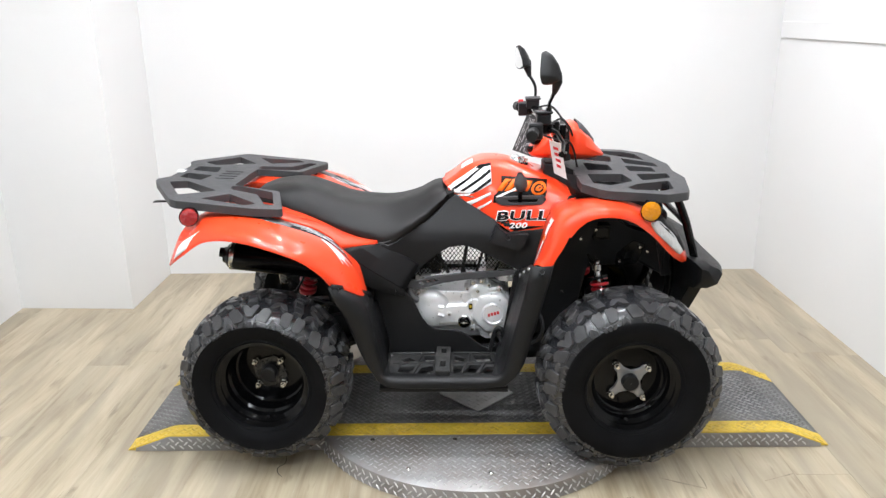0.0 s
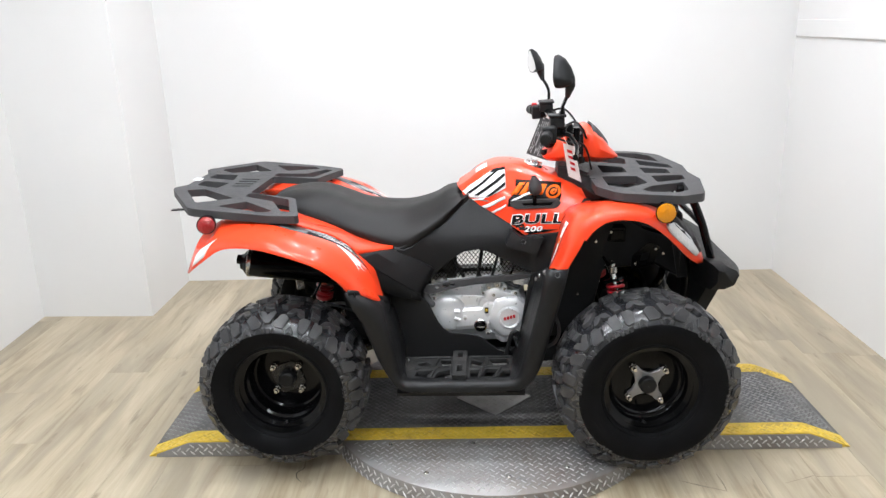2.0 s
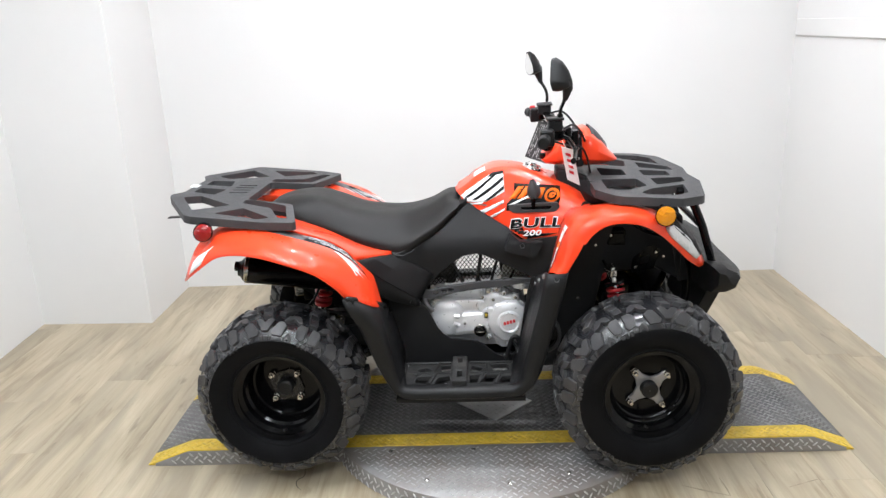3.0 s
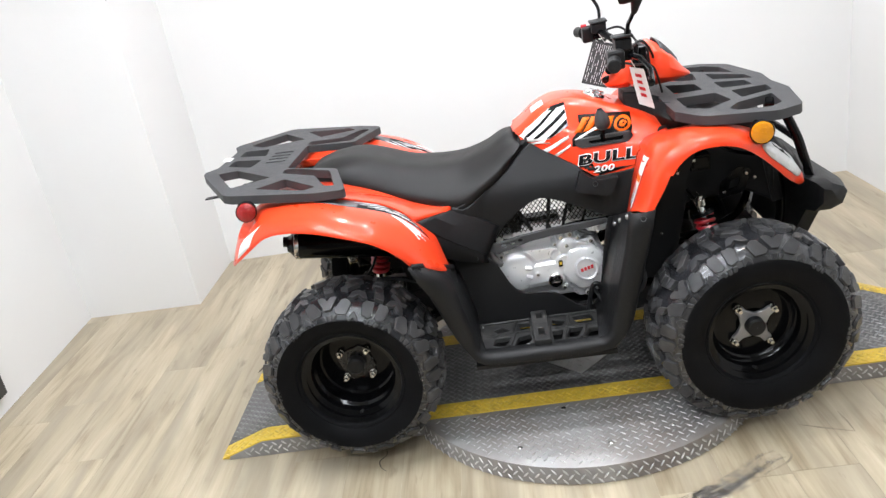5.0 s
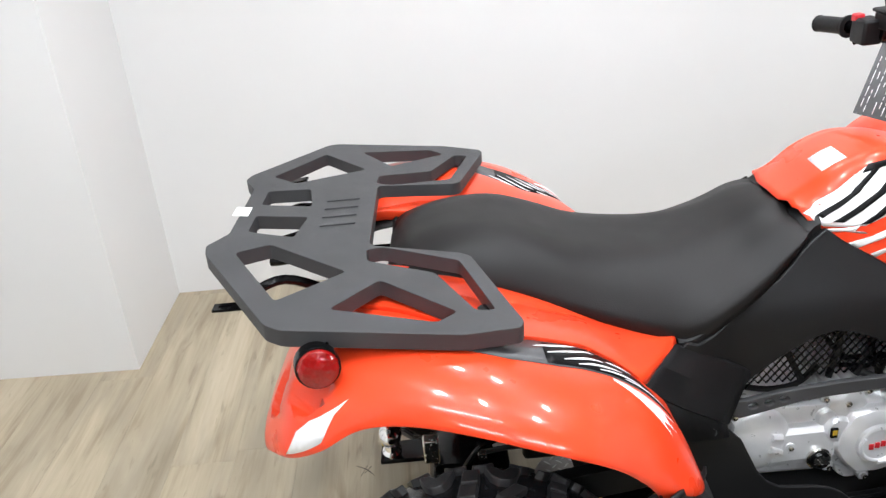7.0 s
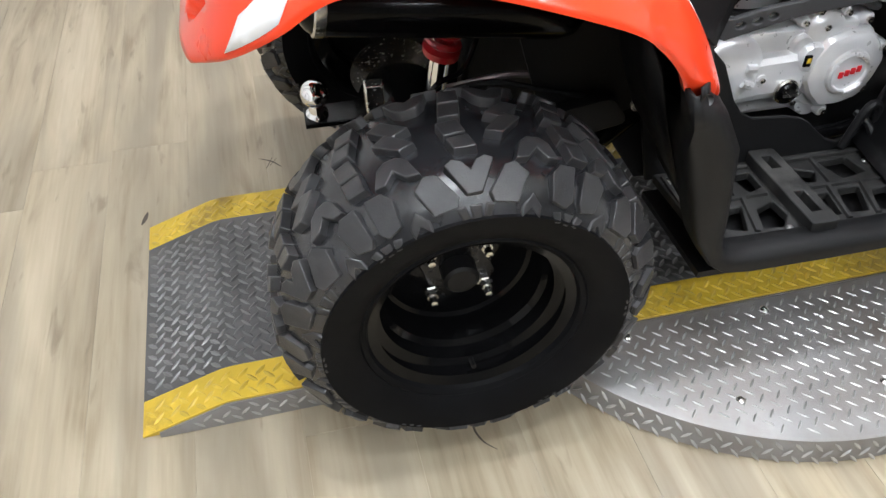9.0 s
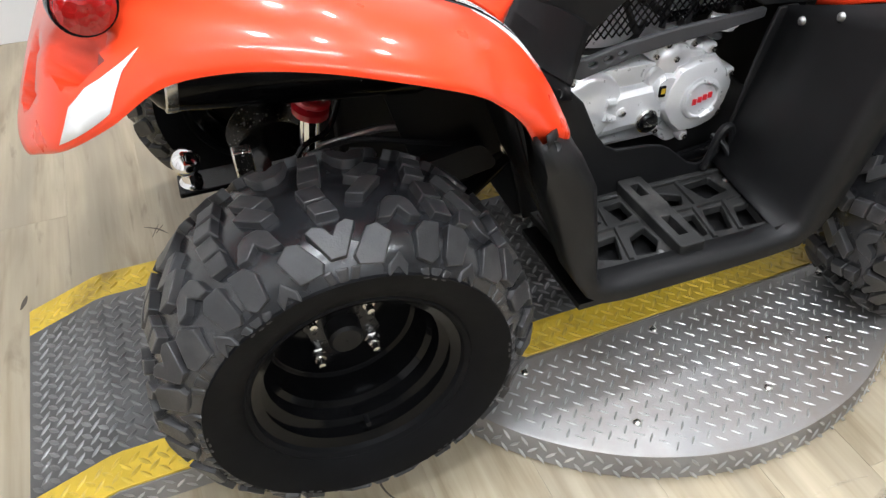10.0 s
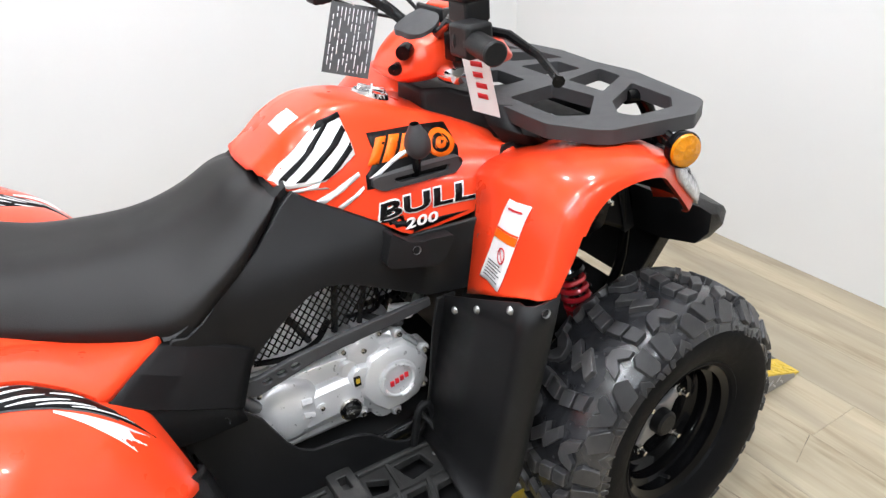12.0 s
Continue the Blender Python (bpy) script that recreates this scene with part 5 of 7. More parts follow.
part("wiring", tube([(0.50, -0.12, 0.59), (0.56, -0.13, 0.584), (0.62, -0.12, 0.588), (0.66, -0.10, 0.61)], 0.006, 6, 14), BLACK, engine)
part("spark_lead", tube([(0.70, -0.09, 0.60), (0.725, -0.12, 0.615), (0.76, -0.11, 0.612), (0.79, -0.06, 0.64)], 0.0045, 6, 14), STEEL_BLACK, engine)
part("exhaust_pipe", tube([(0.79, 0.0, 0.62), (0.86, 0.0, 0.56), (0.84, 0.10, 0.42), (0.60, 0.14, 0.40), (0.35, 0.05, 0.52), (0.22, -0.16, 0.62)], 0.018, 12, 40), STEEL_BLACK, engine)

for ob in [engine] + list(engine.children):
    ob.data.transform(Matrix.Translation((0.004, 0.028, -0.018)))

# Black blocks added behind the vent mesh to stand in for inner shade.
part("air_box", box(0.735, 0.86, -0.03, 0.03, 0.60, 0.80), BLACK, atv, bevel=0.008)
part("inner_cover", box(0.46, 0.57, -0.035, 0.035, 0.56, 0.70), BLACK, atv, bevel=0.01)

# ---- frame and running gear ----
for s in from_side:
    part("frame_tube", tube([(0.10, s * 0.13, 0.80), (0.40, s * 0.13, 0.66), (0.42, s * 0.14, 0.40), (0.50, s * 0.14, 0.335), (0.80, s * 0.14, 0.335), (0.93, s * 0.13, 0.42), (0.98, s * 0.11, 0.70), (1.00, s * 0.08, 0.90)], 0.015, 10, 60), STEEL_BLACK, atv)
    part("frame_tube", tube([(-0.16, s * 0.13, 0.82), (0.20, s * 0.13, 0.80), (0.60, s * 0.07, 0.80), (0.98, s * 0.06, 0.86)], 0.014, 10, 40), STEEL_BLACK, atv)
    part("frame_tube", tube([(0.93, s * 0.13, 0.38), (1.12, s * 0.13, 0.36), (1.36, s * 0.12, 0.44), (1.40, s * 0.12, 0.62), (1.33, s * 0.12, 0.86)], 0.014, 10, 50), STEEL_BLACK, atv)
    # front suspension
    part("wishbone", tube([(1.06, s * 0.12, 0.36), (1.18, s * 0.30, 0.315), (1.30, s * 0.12, 0.36)], 0.013, 8, 20), STEEL_BLACK, atv)
    part("wishbone", tube([(1.07, s * 0.12, 0.47), (1.18, s * 0.29, 0.42), (1.29, s * 0.12, 0.47)], 0.011, 8, 20), STEEL_BLACK, atv)
    part("steering_knuckle", join(box(1.165, 1.225, min(s * 0.28, s * 0.33), max(s * 0.28, s * 0.33), 0.28, 0.44), tube([(1.198, s * 0.28, 0.345), (1.198, s * 0.39, 0.345)], 0.04, 16)), STEEL_BLACK, atv, bevel=0.006)
    part("tie_rod", tube([(1.12, s * 0.05, 0.42), (1.13, s * 0.30, 0.36)], 0.008, 8), STEEL_BLACK, atv)
    part("drive_shaft_boot", tube([(1.198, s * 0.15, 0.35), (1.198, s * 0.30, 0.345)], 0.03, 12), BLACK, atv)


def shock(p0, p1, r, turns, share=1.0):
    """Coil-over damper from its top p0 to its foot p1."""
    p0, p1 = Vector(p0), Vector(p1)
    d = (p1 - p0).normalized()
    m = Matrix.Translation(p0) @ Vector((0, 1, 0)).rotation_difference(d).to_matrix().to_4x4()
    L = (p1 - p0).length
    body = part("shock_absorber", lathe([(0.001, 0.0), (0.011, 0.0), (0.012, 0.02), (0.008, 0.024), (0.008, L * 0.40), (0.019, L * 0.41), (0.019, L - 0.03), (0.011, L - 0.02), (0.011, L)], m, 16), CHROME, atv, "damper with a dark red coil spring")
    pts = [m @ Vector((r * math.cos(a), 0.03 + (L * share - 0.085) * a / (2 * math.pi * turns), r * math.sin(a))) for a in (2 * math.pi * turns * k / (turns * 14) for k in range(turns * 14 + 1))]
    part("coil_spring", tube(pts, 0.0058, 6), SPRING, body, "dark red coil spring")
    part("spring_seat", lathe([(0.009, 0.018), (r + 0.008, 0.018), (r + 0.009, 0.028), (0.009, 0.03)], m, 18), STEEL_BLACK, body)
    part("spring_seat", lathe([(0.012, L * share - 0.052), (r + 0.004, L * share - 0.046), (r + 0.003, L * share - 0.034), (0.012, L * share - 0.03)], m, 18), SPRING, body)


for s in from_side:
    shock((1.112, s * 0.240, 0.645), (1.17, s * 0.30, 0.40), 0.027, 9)
    part("shock_mount", join(lathe([(0.0005, -0.026), (0.008, -0.026), (0.010, -0.018), (0.016, -0.016), (0.017, 0.004), (0.011, 0.008)], Matrix.Translation((1.112, s * 0.240, 0.652)) @ Matrix.Rotation(-math.pi / 2, 4, "X"), 14), box(1.095, 1.130, min(s * 0.15, s * 0.225), max(s * 0.15, s * 0.225), 0.650, 0.664)), ZINC, atv, "bright steel damper mount", bevel=0.001)
    # hoses, wiring and fittings inside the front arch, largely invented; zinc heads added for glints
    part("hose", tube([(0.900, s * 0.195, 0.505), (0.925, s * 0.215, 0.475), (0.934, s * 0.222, 0.430), (0.920, s * 0.212, 0.390), (0.895, s * 0.200, 0.368)], 0.0065, 8, 20), RACK, atv, "grey rubber hose")
    part("brake_line", tube([(1.085, s * 0.195, 0.690), (1.140, s * 0.235, 0.610), (1.150, s * 0.300, 0.520), (1.190, s * 0.320, 0.440)], 0.0042, 8, 24), STEEL_BLACK, atv)
    part("wiring", tube([(1.020, s * 0.200, 0.835), (1.080, s * 0.185, 0.800), (1.150, s * 0.165, 0.825), (1.230, s * 0.165, 0.780), (1.300, s * 0.170, 0.760)], 0.0055, 8, 28), STEEL_BLACK, atv)
    fuse = part("relay_box", join(box(1.105, 1.165, min(s * 0.135, s * 0.178), max(s * 0.135, s * 0.178), 0.735, 0.785), box(1.110, 1.160, min(s * 0.170, s * 0.183), max(s * 0.170, s * 0.183), 0.742, 0.778)), STEEL_BLACK, atv, "glossy black relay box", bevel=0.003)
    part("bracket", plate(rounded([(1.185, 0.640), (1.265, 0.655), (1.285, 0.720), (1.245, 0.735), (1.190, 0.690)], 0.008), [rounded([(1.215, 0.668), (1.245, 0.674), (1.252, 0.704), (1.222, 0.694)], 0.004)], 1, lambda u, v, w: (u, s * (0.188 - 0.004 * w), v)), STEEL_BLACK, atv, bevel=0.001)
    for bx, by, bz in ((1.200, 0.192, 0.662), (1.268, 0.192, 0.712), (1.060, 0.192, 0.742), (1.112, 0.186, 0.772), (1.000, 0.196, 0.560), (1.300, 0.170, 0.690)):
        part("arch_bolt", lathe([(0.0005, -0.006), (0.0045, -0.0056), (0.0065, -0.002), (0.0065, 0.002)], Matrix.Translation((bx, s * by, bz)) @ Matrix.Rotation(math.pi if s > 0 else 0, 4, "Z"), 8), ZINC, atv)
    part("swing_arm", tube([(0.40, s * 0.10, 0.42), (0.20, s * 0.18, 0.36), (0.0, s * 0.20, 0.335)], 0.022, 10, 16), STEEL_BLACK, atv)
shock((0.105, -0.02, 0.78), (0.048, -0.02, 0.39), 0.028, 11, 0.82)
part("rear_axle", join(tube([(0.0, -0.30, 0.335), (0.0, 0.30, 0.335)], 0.026, 16), lathe([(0.001, -0.08), (0.07, -0.08), (0.085, -0.05), (0.085, 0.05), (0.07, 0.08), (0.001, 0.08)], Matrix.Translation((0.0, 0, 0.335)), 24)), STEEL_BLACK, atv, bevel=0.003)
part("brake_disc", lathe([(0.03, 0.135), (0.085, 0.135), (0.085, 0.140), (0.03, 0.140)], Matrix.Translation((0, 0, 0.335)), 32), ZINC, atv)
part("chain_guard", plate(rounded([(-0.09, 0.42), (0.30, 0.49), (0.33, 0.44), (0.0, 0.38)], 0.02), [], 1, lambda u, v, w: (u, -0.16 - 0.03 * w, v)), BLACK, atv, bevel=0.003)
for s in from_side:
    part("pivot_bolt", lathe([(0.0005, -0.010), (0.006, -0.010), (0.008, -0.004), (0.013, -0.003), (0.015, 0.0), (0.015, 0.014)], Matrix.Translation((0.361, s * 0.150, 0.447)) @ Matrix.Rotation(math.pi if s > 0 else 0, 4, "Z"), 14), ZINC, atv, "bright pivot bolt")
    # Hose, clip and bracket are invented, bright metal added for glints.
    part("brake_hose", tube([(0.02, s * 0.14, 0.50), (0.10, s * 0.17, 0.53), (0.20, s * 0.165, 0.50), (0.30, s * 0.16, 0.47)], 0.005, 6, 18), BLACK, atv)
    part("hose_clip", box(0.015, 0.030, min(s * 0.150, s * 0.162), max(s * 0.150, s * 0.162), 0.500, 0.512), ZINC, atv, bevel=0.001)
    part("rear_bracket", box(-0.085, -0.055, min(s * 0.10, s * 0.125), max(s * 0.10, s * 0.125), 0.47, 0.52), ZINC, atv, bevel=0.003)
# Invented caliper, bolts and rods, added to give the dark arch glints.
for s in from_side:
    caliper = part("brake_caliper", box(-0.070, 0.010, min(s * 0.150, s * 0.185), max(s * 0.150, s * 0.185), 0.425, 0.490), STEEL_BLACK, atv, "black brake caliper", bevel=0.006)
    for bx, bz in ((-0.055, 0.478), (-0.005, 0.474), (0.030, 0.462), (-0.030, 0.440)):
        part("caliper_bolt", lathe([(0.0005, -0.007), (0.005, -0.0066), (0.007, -0.002), (0.007, 0.003)], Matrix.Translation((bx, s * 0.186, bz)) @ Matrix.Rotation(math.pi if s > 0 else 0, 4, "Z"), 8), ZINC, caliper)
    part("brake_line", tube([(-0.020, s * 0.180, 0.485), (0.015, s * 0.190, 0.545), (0.060, s * 0.175, 0.560), (0.095, s * 0.150, 0.620)], 0.0045, 8, 20), STEEL_BLACK, atv)
    part("linkage_rod", tube([(0.045, s * 0.120, 0.500), (0.150, s * 0.135, 0.520), (0.250, s * 0.140, 0.500)], 0.006, 8, 12), BOLT, atv)
# Black box added to block daylit floor and darken the rear arch.
part("chain_case", box(0.120, 0.335, 0.03, 0.07, 0.27, 0.67), BLACK, atv, bevel=0.012)
part("under_seat_box", box(-0.12, 0.36, -0.125, 0.125, 0.66, 0.83), BLACK, atv, bevel=0.015)
part("battery_box", box(0.09, 0.30, -0.09, 0.09, 0.57, 0.66), BLACK, atv, bevel=0.01)
part("front_bulkhead", loft([[(x, -w, z0), (x, w, z0), (x, w, z1), (x, -w, z1)] for x, w, z0, z1 in ((0.94, 0.175, 0.40, 0.86), (1.05, 0.15, 0.44, 0.89), (1.10, 0.12, 0.62, 0.89), (1.28, 0.13, 0.64, 0.87), (1.37, 0.16, 0.60, 0.82))], ring=True, cap=True), BLACK, atv, bevel=0.01)
part("skid_plate", loft([[(0.38, y, 0.292), (0.60, y, 0.285), (0.90, y, 0.292), (1.05, y, 0.31), (1.30, y, 0.36), (1.40, y, 0.44)] for y in (-0.14, 0.14)]), BLACK, atv, thick=0.006)
for s in from_side:
    # inner liners of the wheel arches
    rows = []
    top, low = spline(FRONT_TOP, 30), spline([(v,) for v in FRONT_IN], 30)
    for (tx, tz), (n,) in zip(top, low):
        c = Vector((1.19, 0.62))
        p = c + (Vector((tx, tz)) - c) * 0.95
        o = at([(0.89, 0.42), (1.10, 0.42), (1.20, 0.395), (1.26, 0.35), (1.34, 0.325), (1.41, 0.28)], tx)
        rows.append([(p.x, s * (n - 0.02), p.y - 0.02), (p.x, s * (n + o) / 2, p.y - 0.012), (p.x, s * o, p.y - 0.012)])
    part("arch_liner", loft(rows[2:-2]), BLACK, atv, thick=0.004)
    part("arch_wall", plate([(0.90, 0.62), (0.95, 0.80), (1.02, 0.885), (1.10, 0.895), (1.12, 0.80), (1.08, 0.70), (1.06, 0.55), (0.97, 0.42), (0.90, 0.40)], [], 1, lambda u, v, w: (u, s * (0.19 - 0.006 * w), v)), BLACK, atv)
    rows = []
    top = spline(REAR_TOP[3:], 30)
    for tx, tz in top:
        rows.append([(tx, s * 0.13, tz - 0.035), (tx, s * 0.30, tz - 0.045), (tx - 0.004, s * 0.44, tz - 0.045)])
    part("arch_liner", loft(rows), BLACK, atv, thick=0.004)
# silencer
mA, mB = Vector((-0.155, -0.215, 0.706)), Vector((0.235, -0.19, 0.650))
mm = Matrix.Translation(mA) @ Vector((0, 1, 0)).rotation_difference((mB - mA).normalized()).to_matrix().to_4x4()
sil = part("silencer", lathe([(0.020, -0.012), (0.022, -0.020), (0.027, -0.020), (0.029, -0.012), (0.040, -0.004), (0.047, 0.006), (0.049, 0.012), (0.049, 0.35), (0.042, 0.375), (0.02, 0.395)], mm, 36), STEEL_BLACK, atv, "satin black exhaust silencer with a steel end")
part("end_ring", lathe([(0.046, 0.004), (0.0505, 0.006), (0.0505, 0.018), (0.0495, 0.020)], mm, 36), ZINC, sil)
part("tail_pipe", lathe([(0.014, -0.035), (0.017, -0.036), (0.018, 0.0)], mm @ Matrix.Translation((-0.008, 0, 0.006)), 20), STEEL_BLACK, sil)
# tow ball
ball_c = Vector((-0.158, 0.0, 0.428))
hitch = part("tow_bar", join(box(-0.182, 0.03, -0.022, 0.022, 0.372, 0.382), tube([(-0.02, 0.0, 0.378), (0.05, 0.0, 0.345)], 0.018, 10)), STEEL_BLACK, atv, bevel=0.002)
part("tow_ball", join(ball(0.025, ball_c), lathe([(0.001, -0.062), (0.016, -0.06), (0.020, -0.055), (0.020, -0.042), (0.014, -0.036), (0.012, -0.018)], Matrix.Translation(ball_c) @ Matrix.Rotation(math.pi / 2, 4, "X"), 20)), CHROME, hitch, "bright chrome tow ball")

# ---- cargo racks ----
RACK_TILT = 0.10
rz = lambda u: 0.893 - (u - 0.08) * RACK_TILT


def rack_shape(half, holes, centre_holes):
    out = half + [(x, -y) for x, y in half[::-1] if y > 0.001]
    hs = [rounded(h, 0.008, 2) for h in holes] + [rounded([(x, -y) for x, y in h], 0.008, 2) for h in holes] + [rounded(h, 0.008, 2) for h in centre_holes]
    return rounded(out, 0.006, 2), hs


half = [(-0.388, 0.0), (-0.388, 0.115), (-0.414, 0.170), (-0.408, 0.202), (-0.275, 0.436), (-0.252, 0.450), (-0.005, 0.455), (0.075, 0.432), (0.082, 0.414), (0.020, 0.190), (0.005, 0.178), (-0.140, 0.155), (-0.148, 0.145), (-0.148, 0.0)]
holes = [[(-0.362, 0.196), (-0.312, 0.158), (-0.178, 0.260), (-0.272, 0.364)], [(-0.152, 0.172), (-0.125, 0.160), (0.000, 0.208), (0.045, 0.380), (0.016, 0.382), (-0.040, 0.258), (-0.148, 0.218)], [(-0.192, 0.386), (-0.125, 0.288), (-0.010, 0.388), (-0.040, 0.420)], [(-0.358, 0.028), (-0.265, 0.028), (-0.278, 0.125), (-0.358, 0.105)]]
out, hs = rack_shape(half, holes, [])
rr = part("rear_rack", plate(out, hs, 1, lambda u, v, w: place_at(u + 0.004, 0.935 * v, rz(u) - 0.026 * w)), RACK, atv, "matt dark grey plastic rear cargo rack", bevel=0.008, drawn=False)
for k in range(4):
    y = 0.06 - 0.04 * k
    part("raised_mark", loft([[place_at(-0.235, y - 0.012, rz(-0.235) + h), place_at(-0.175, y + 0.006, rz(-0.175) + h), place_at(-0.175, y + 0.015, rz(-0.175) + h), place_at(-0.235, y - 0.003, rz(-0.235) + h)] for h in (-0.001, 0.003)], ring=True, cap=True), RACK, rr, drawn=False)
part("white_label", plate([(-0.40, -0.03), (-0.372, -0.03), (-0.372, 0.012), (-0.40, 0.012)], [], 1, lambda u, v, w: place_at(u + 0.004, v, rz(u) + 0.0008 - 0.0006 * w)), WHITE, rr, "small white paper label", drawn=False)
for s in from_side:
    part("rack_stay", tube([(-0.33, s * 0.235, rz(-0.33) - 0.03), (-0.26, s * 0.20, 0.915), (-0.16, s * 0.15, 0.84)], 0.009, 8, 12), STEEL_BLACK, rr)
    part("rack_stay", tube([(-0.31, s * 0.06, rz(-0.31) - 0.03), (-0.24, s * 0.08, 0.90), (-0.15, s * 0.11, 0.83)], 0.008, 8, 12), STEEL_BLACK, rr)
    part("rack_foot", tube([(0.04, s * 0.35, 0.905), (0.045, s * 0.35, 0.868)], 0.011, 10), STEEL_BLACK, rr)
    part("strap_tab", plate([(-0.352, 0.345), (-0.285, 0.340), (-0.285, 0.364), (-0.352, 0.367)], [[(-0.344, 0.352), (-0.326, 0.351), (-0.326, 0.359), (-0.344, 0.360)]], 1, lambda u, v, w: (u, s * v, 0.938 - 0.004 * w)), STEEL_BLACK, rr)
half = [(1.045, 0.0), (1.045, 0.285), (1.046, 0.310), (1.094, 0.382), (1.118, 0.398), (1.300, 0.408), (1.372, 0.360), (1.384, 0.338), (1.425, 0.120), (1.412, 0.0)]
holes = [[(1.088, 0.140), (1.212, 0.112), (1.228, 0.222), (1.140, 0.312), (1.088, 0.285)], [(1.262, 0.100), (1.378, 0.062), (1.372, 0.135), (1.264, 0.205)], [(1.190, 0.330), (1.232, 0.268), (1.352, 0.190), (1.340, 0.310), (1.298, 0.354), (1.205, 0.358)]]
out, hs = rack_shape(half, holes, [[(1.10, -0.07), (1.19, -0.05), (1.19, 0.05), (1.10, 0.07)], [(1.25, -0.05), (1.345, -0.04), (1.345, 0.04), (1.25, 0.05)]])
fz = lambda x: 0.955 - (x - 1.06) * 0.05
fr = part("front_rack", plate(out, hs, 1, lambda u, v, w: place_at(u, v, fz(u) - 0.027 * w)), RACK, atv, "matt dark grey plastic front cargo rack", bevel=0.009, drawn=False)
for s in from_side:
    part("rack_foot", tube([(1.115, s * 0.31, 0.915), (1.115, s * 0.31, 0.905), (1.115, s * 0.31, 0.885)], 0.012, 10), STEEL_BLACK, fr)
    part("rack_stay", tube([(1.29, s * 0.30, 0.91), (1.27, s * 0.24, 0.885), (1.22, s * 0.17, 0.87)], 0.009, 8, 10), STEEL_BLACK, fr)
    part("rack_stay", tube([(1.12, s * 0.20, 0.915), (1.15, s * 0.16, 0.88), (1.15, s * 0.14, 0.84)], 0.010, 8, 10), STEEL_BLACK, fr)

# ---- lamps, bumper ----
for s in from_side:
    c = Vector((-0.186, s * 0.505, 0.912))
    m = Matrix.Translation(c) @ Matrix.Rotation(math.pi if s > 0 else 0, 4, "Z") @ Matrix.Rotation(radians(14), 4, "Z")
    tl = part("tail_light", lathe([(0.029, 0.018), (0.0305, 0.0), (0.030, -0.004), (0.028, -0.004)], m, 32, cap=False), STEEL_BLACK, atv, "round red rear reflector lamp on a black stalk")
    part("lens", lathe([(0.0282, -0.003), (0.0265, -0.009), (0.019, -0.013), (0.010, -0.0145), (0.0005, -0.015)], m, 32), RED_LENS, tl, "red lens")
    part("back_shell", lathe([(0.0305, 0.0), (0.030, 0.014), (0.021, 0.024), (0.0005, 0.028)], m, 24), STEEL_BLACK, tl)
    yb = c.y - s * 0.024
    part("stalk", join(box(c.x - 0.014, c.x + 0.016, yb - 0.004, yb + 0.004, c.z - 0.010, c.z + 0.036), tube([Vector((c.x + 0.004, yb, c.z + 0.024)), Vector((c.x + 0.015, yb - s * 0.06, c.z + 0.022))], 0.009, 8)), STEEL_BLACK, tl, bevel=0.002)
    c = Vector((1.243, s * 0.405, 0.882))
    m = Matrix.Translation(c) @ Matrix.Rotation(math.pi if s > 0 else 0, 4, "Z") @ Matrix.Rotation(radians(-12), 4, "Z")
    al = part("indicator", lathe([(0.0005, 0.026), (0.022, 0.024), (0.031, 0.015), (0.033, 0.0), (0.032, -0.004), (0.030, -0.004)], m, 32), STEEL_BLACK, atv, "round amber reflector lamp on a black stalk")
    part("lens", lathe([(0.0302, -0.003), (0.028, -0.010), (0.020, -0.014), (0.010, -0.0155), (0.0005, -0.016)], m, 32), AMBER_LENS, al, "amber lens")
    part("stalk", tube([c + Vector((0, -s * 0.02, 0.01)), c + Vector((-0.01, -s * 0.06, 0.028)), c + Vector((-0.02, -s * 0.10, 0.03))], 0.008, 8, 10), STEEL_BLACK, al)
    bmp = [(1.335, s * 0.175, 0.905), (1.375, s * 0.180, 0.895), (1.410, s * 0.185, 0.83), (1.440, s * 0.185, 0.75), (1.470, s * 0.18, 0.66), (1.475, s * 0.16, 0.56), (1.455, s * 0.14, 0.46)]
    part("bumper_tube", tube(bmp, 0.0145, 12, 36), STEEL_BLACK, atv)
part("bumper_tube", tube([(1.425, -0.185, 0.79), (1.435, 0, 0.79), (1.425, 0.185, 0.79)], 0.011, 10, 14), STEEL_BLACK, atv)
part("bumper_tube", tube([(1.46, -0.15, 0.48), (1.47, 0, 0.48), (1.46, 0.15, 0.48)], 0.013, 10, 14), STEEL_BLACK, atv)
rows = []
for y, x0, x1, z0, z1 in ((-0.318, 1.455, 1.500, 0.628, 0.664), (-0.297, 1.440, 1.532, 0.600, 0.678), (-0.20, 1.435, 1.560, 0.580, 0.674), (0.0, 1.435, 1.572, 0.572, 0.668), (0.20, 1.435, 1.560, 0.580, 0.674), (0.297, 1.440, 1.532, 0.600, 0.678), (0.318, 1.455, 1.500, 0.628, 0.664)):
    rows.append([(x0, y, z1 + 0.006), (x0 + (x1 - x0) * 0.5, y, z1), (x1 - 0.012, y, z1 - 0.014), (x1, y, z1 - 0.03), (x1 - 0.012, y, z0 + 0.014), (x1 - 0.045, y, z0), (x0, y, z0)])
part("front_bumper", loft(rows, ring=True, cap=True), BLACK, atv, "black plastic front bumper", sharp=40, bevel=0.004)
part("nose_grille", loft([[(1.40, -0.15, 0.60), (1.40, 0.15, 0.60), (1.350, 0.14, 0.87), (1.350, -0.14, 0.87)], [(1.36, -0.16, 0.60), (1.36, 0.16, 0.60), (1.31, 0.15, 0.87), (1.31, -0.15, 0.87)]], ring=True, cap=True), BLACK, atv)
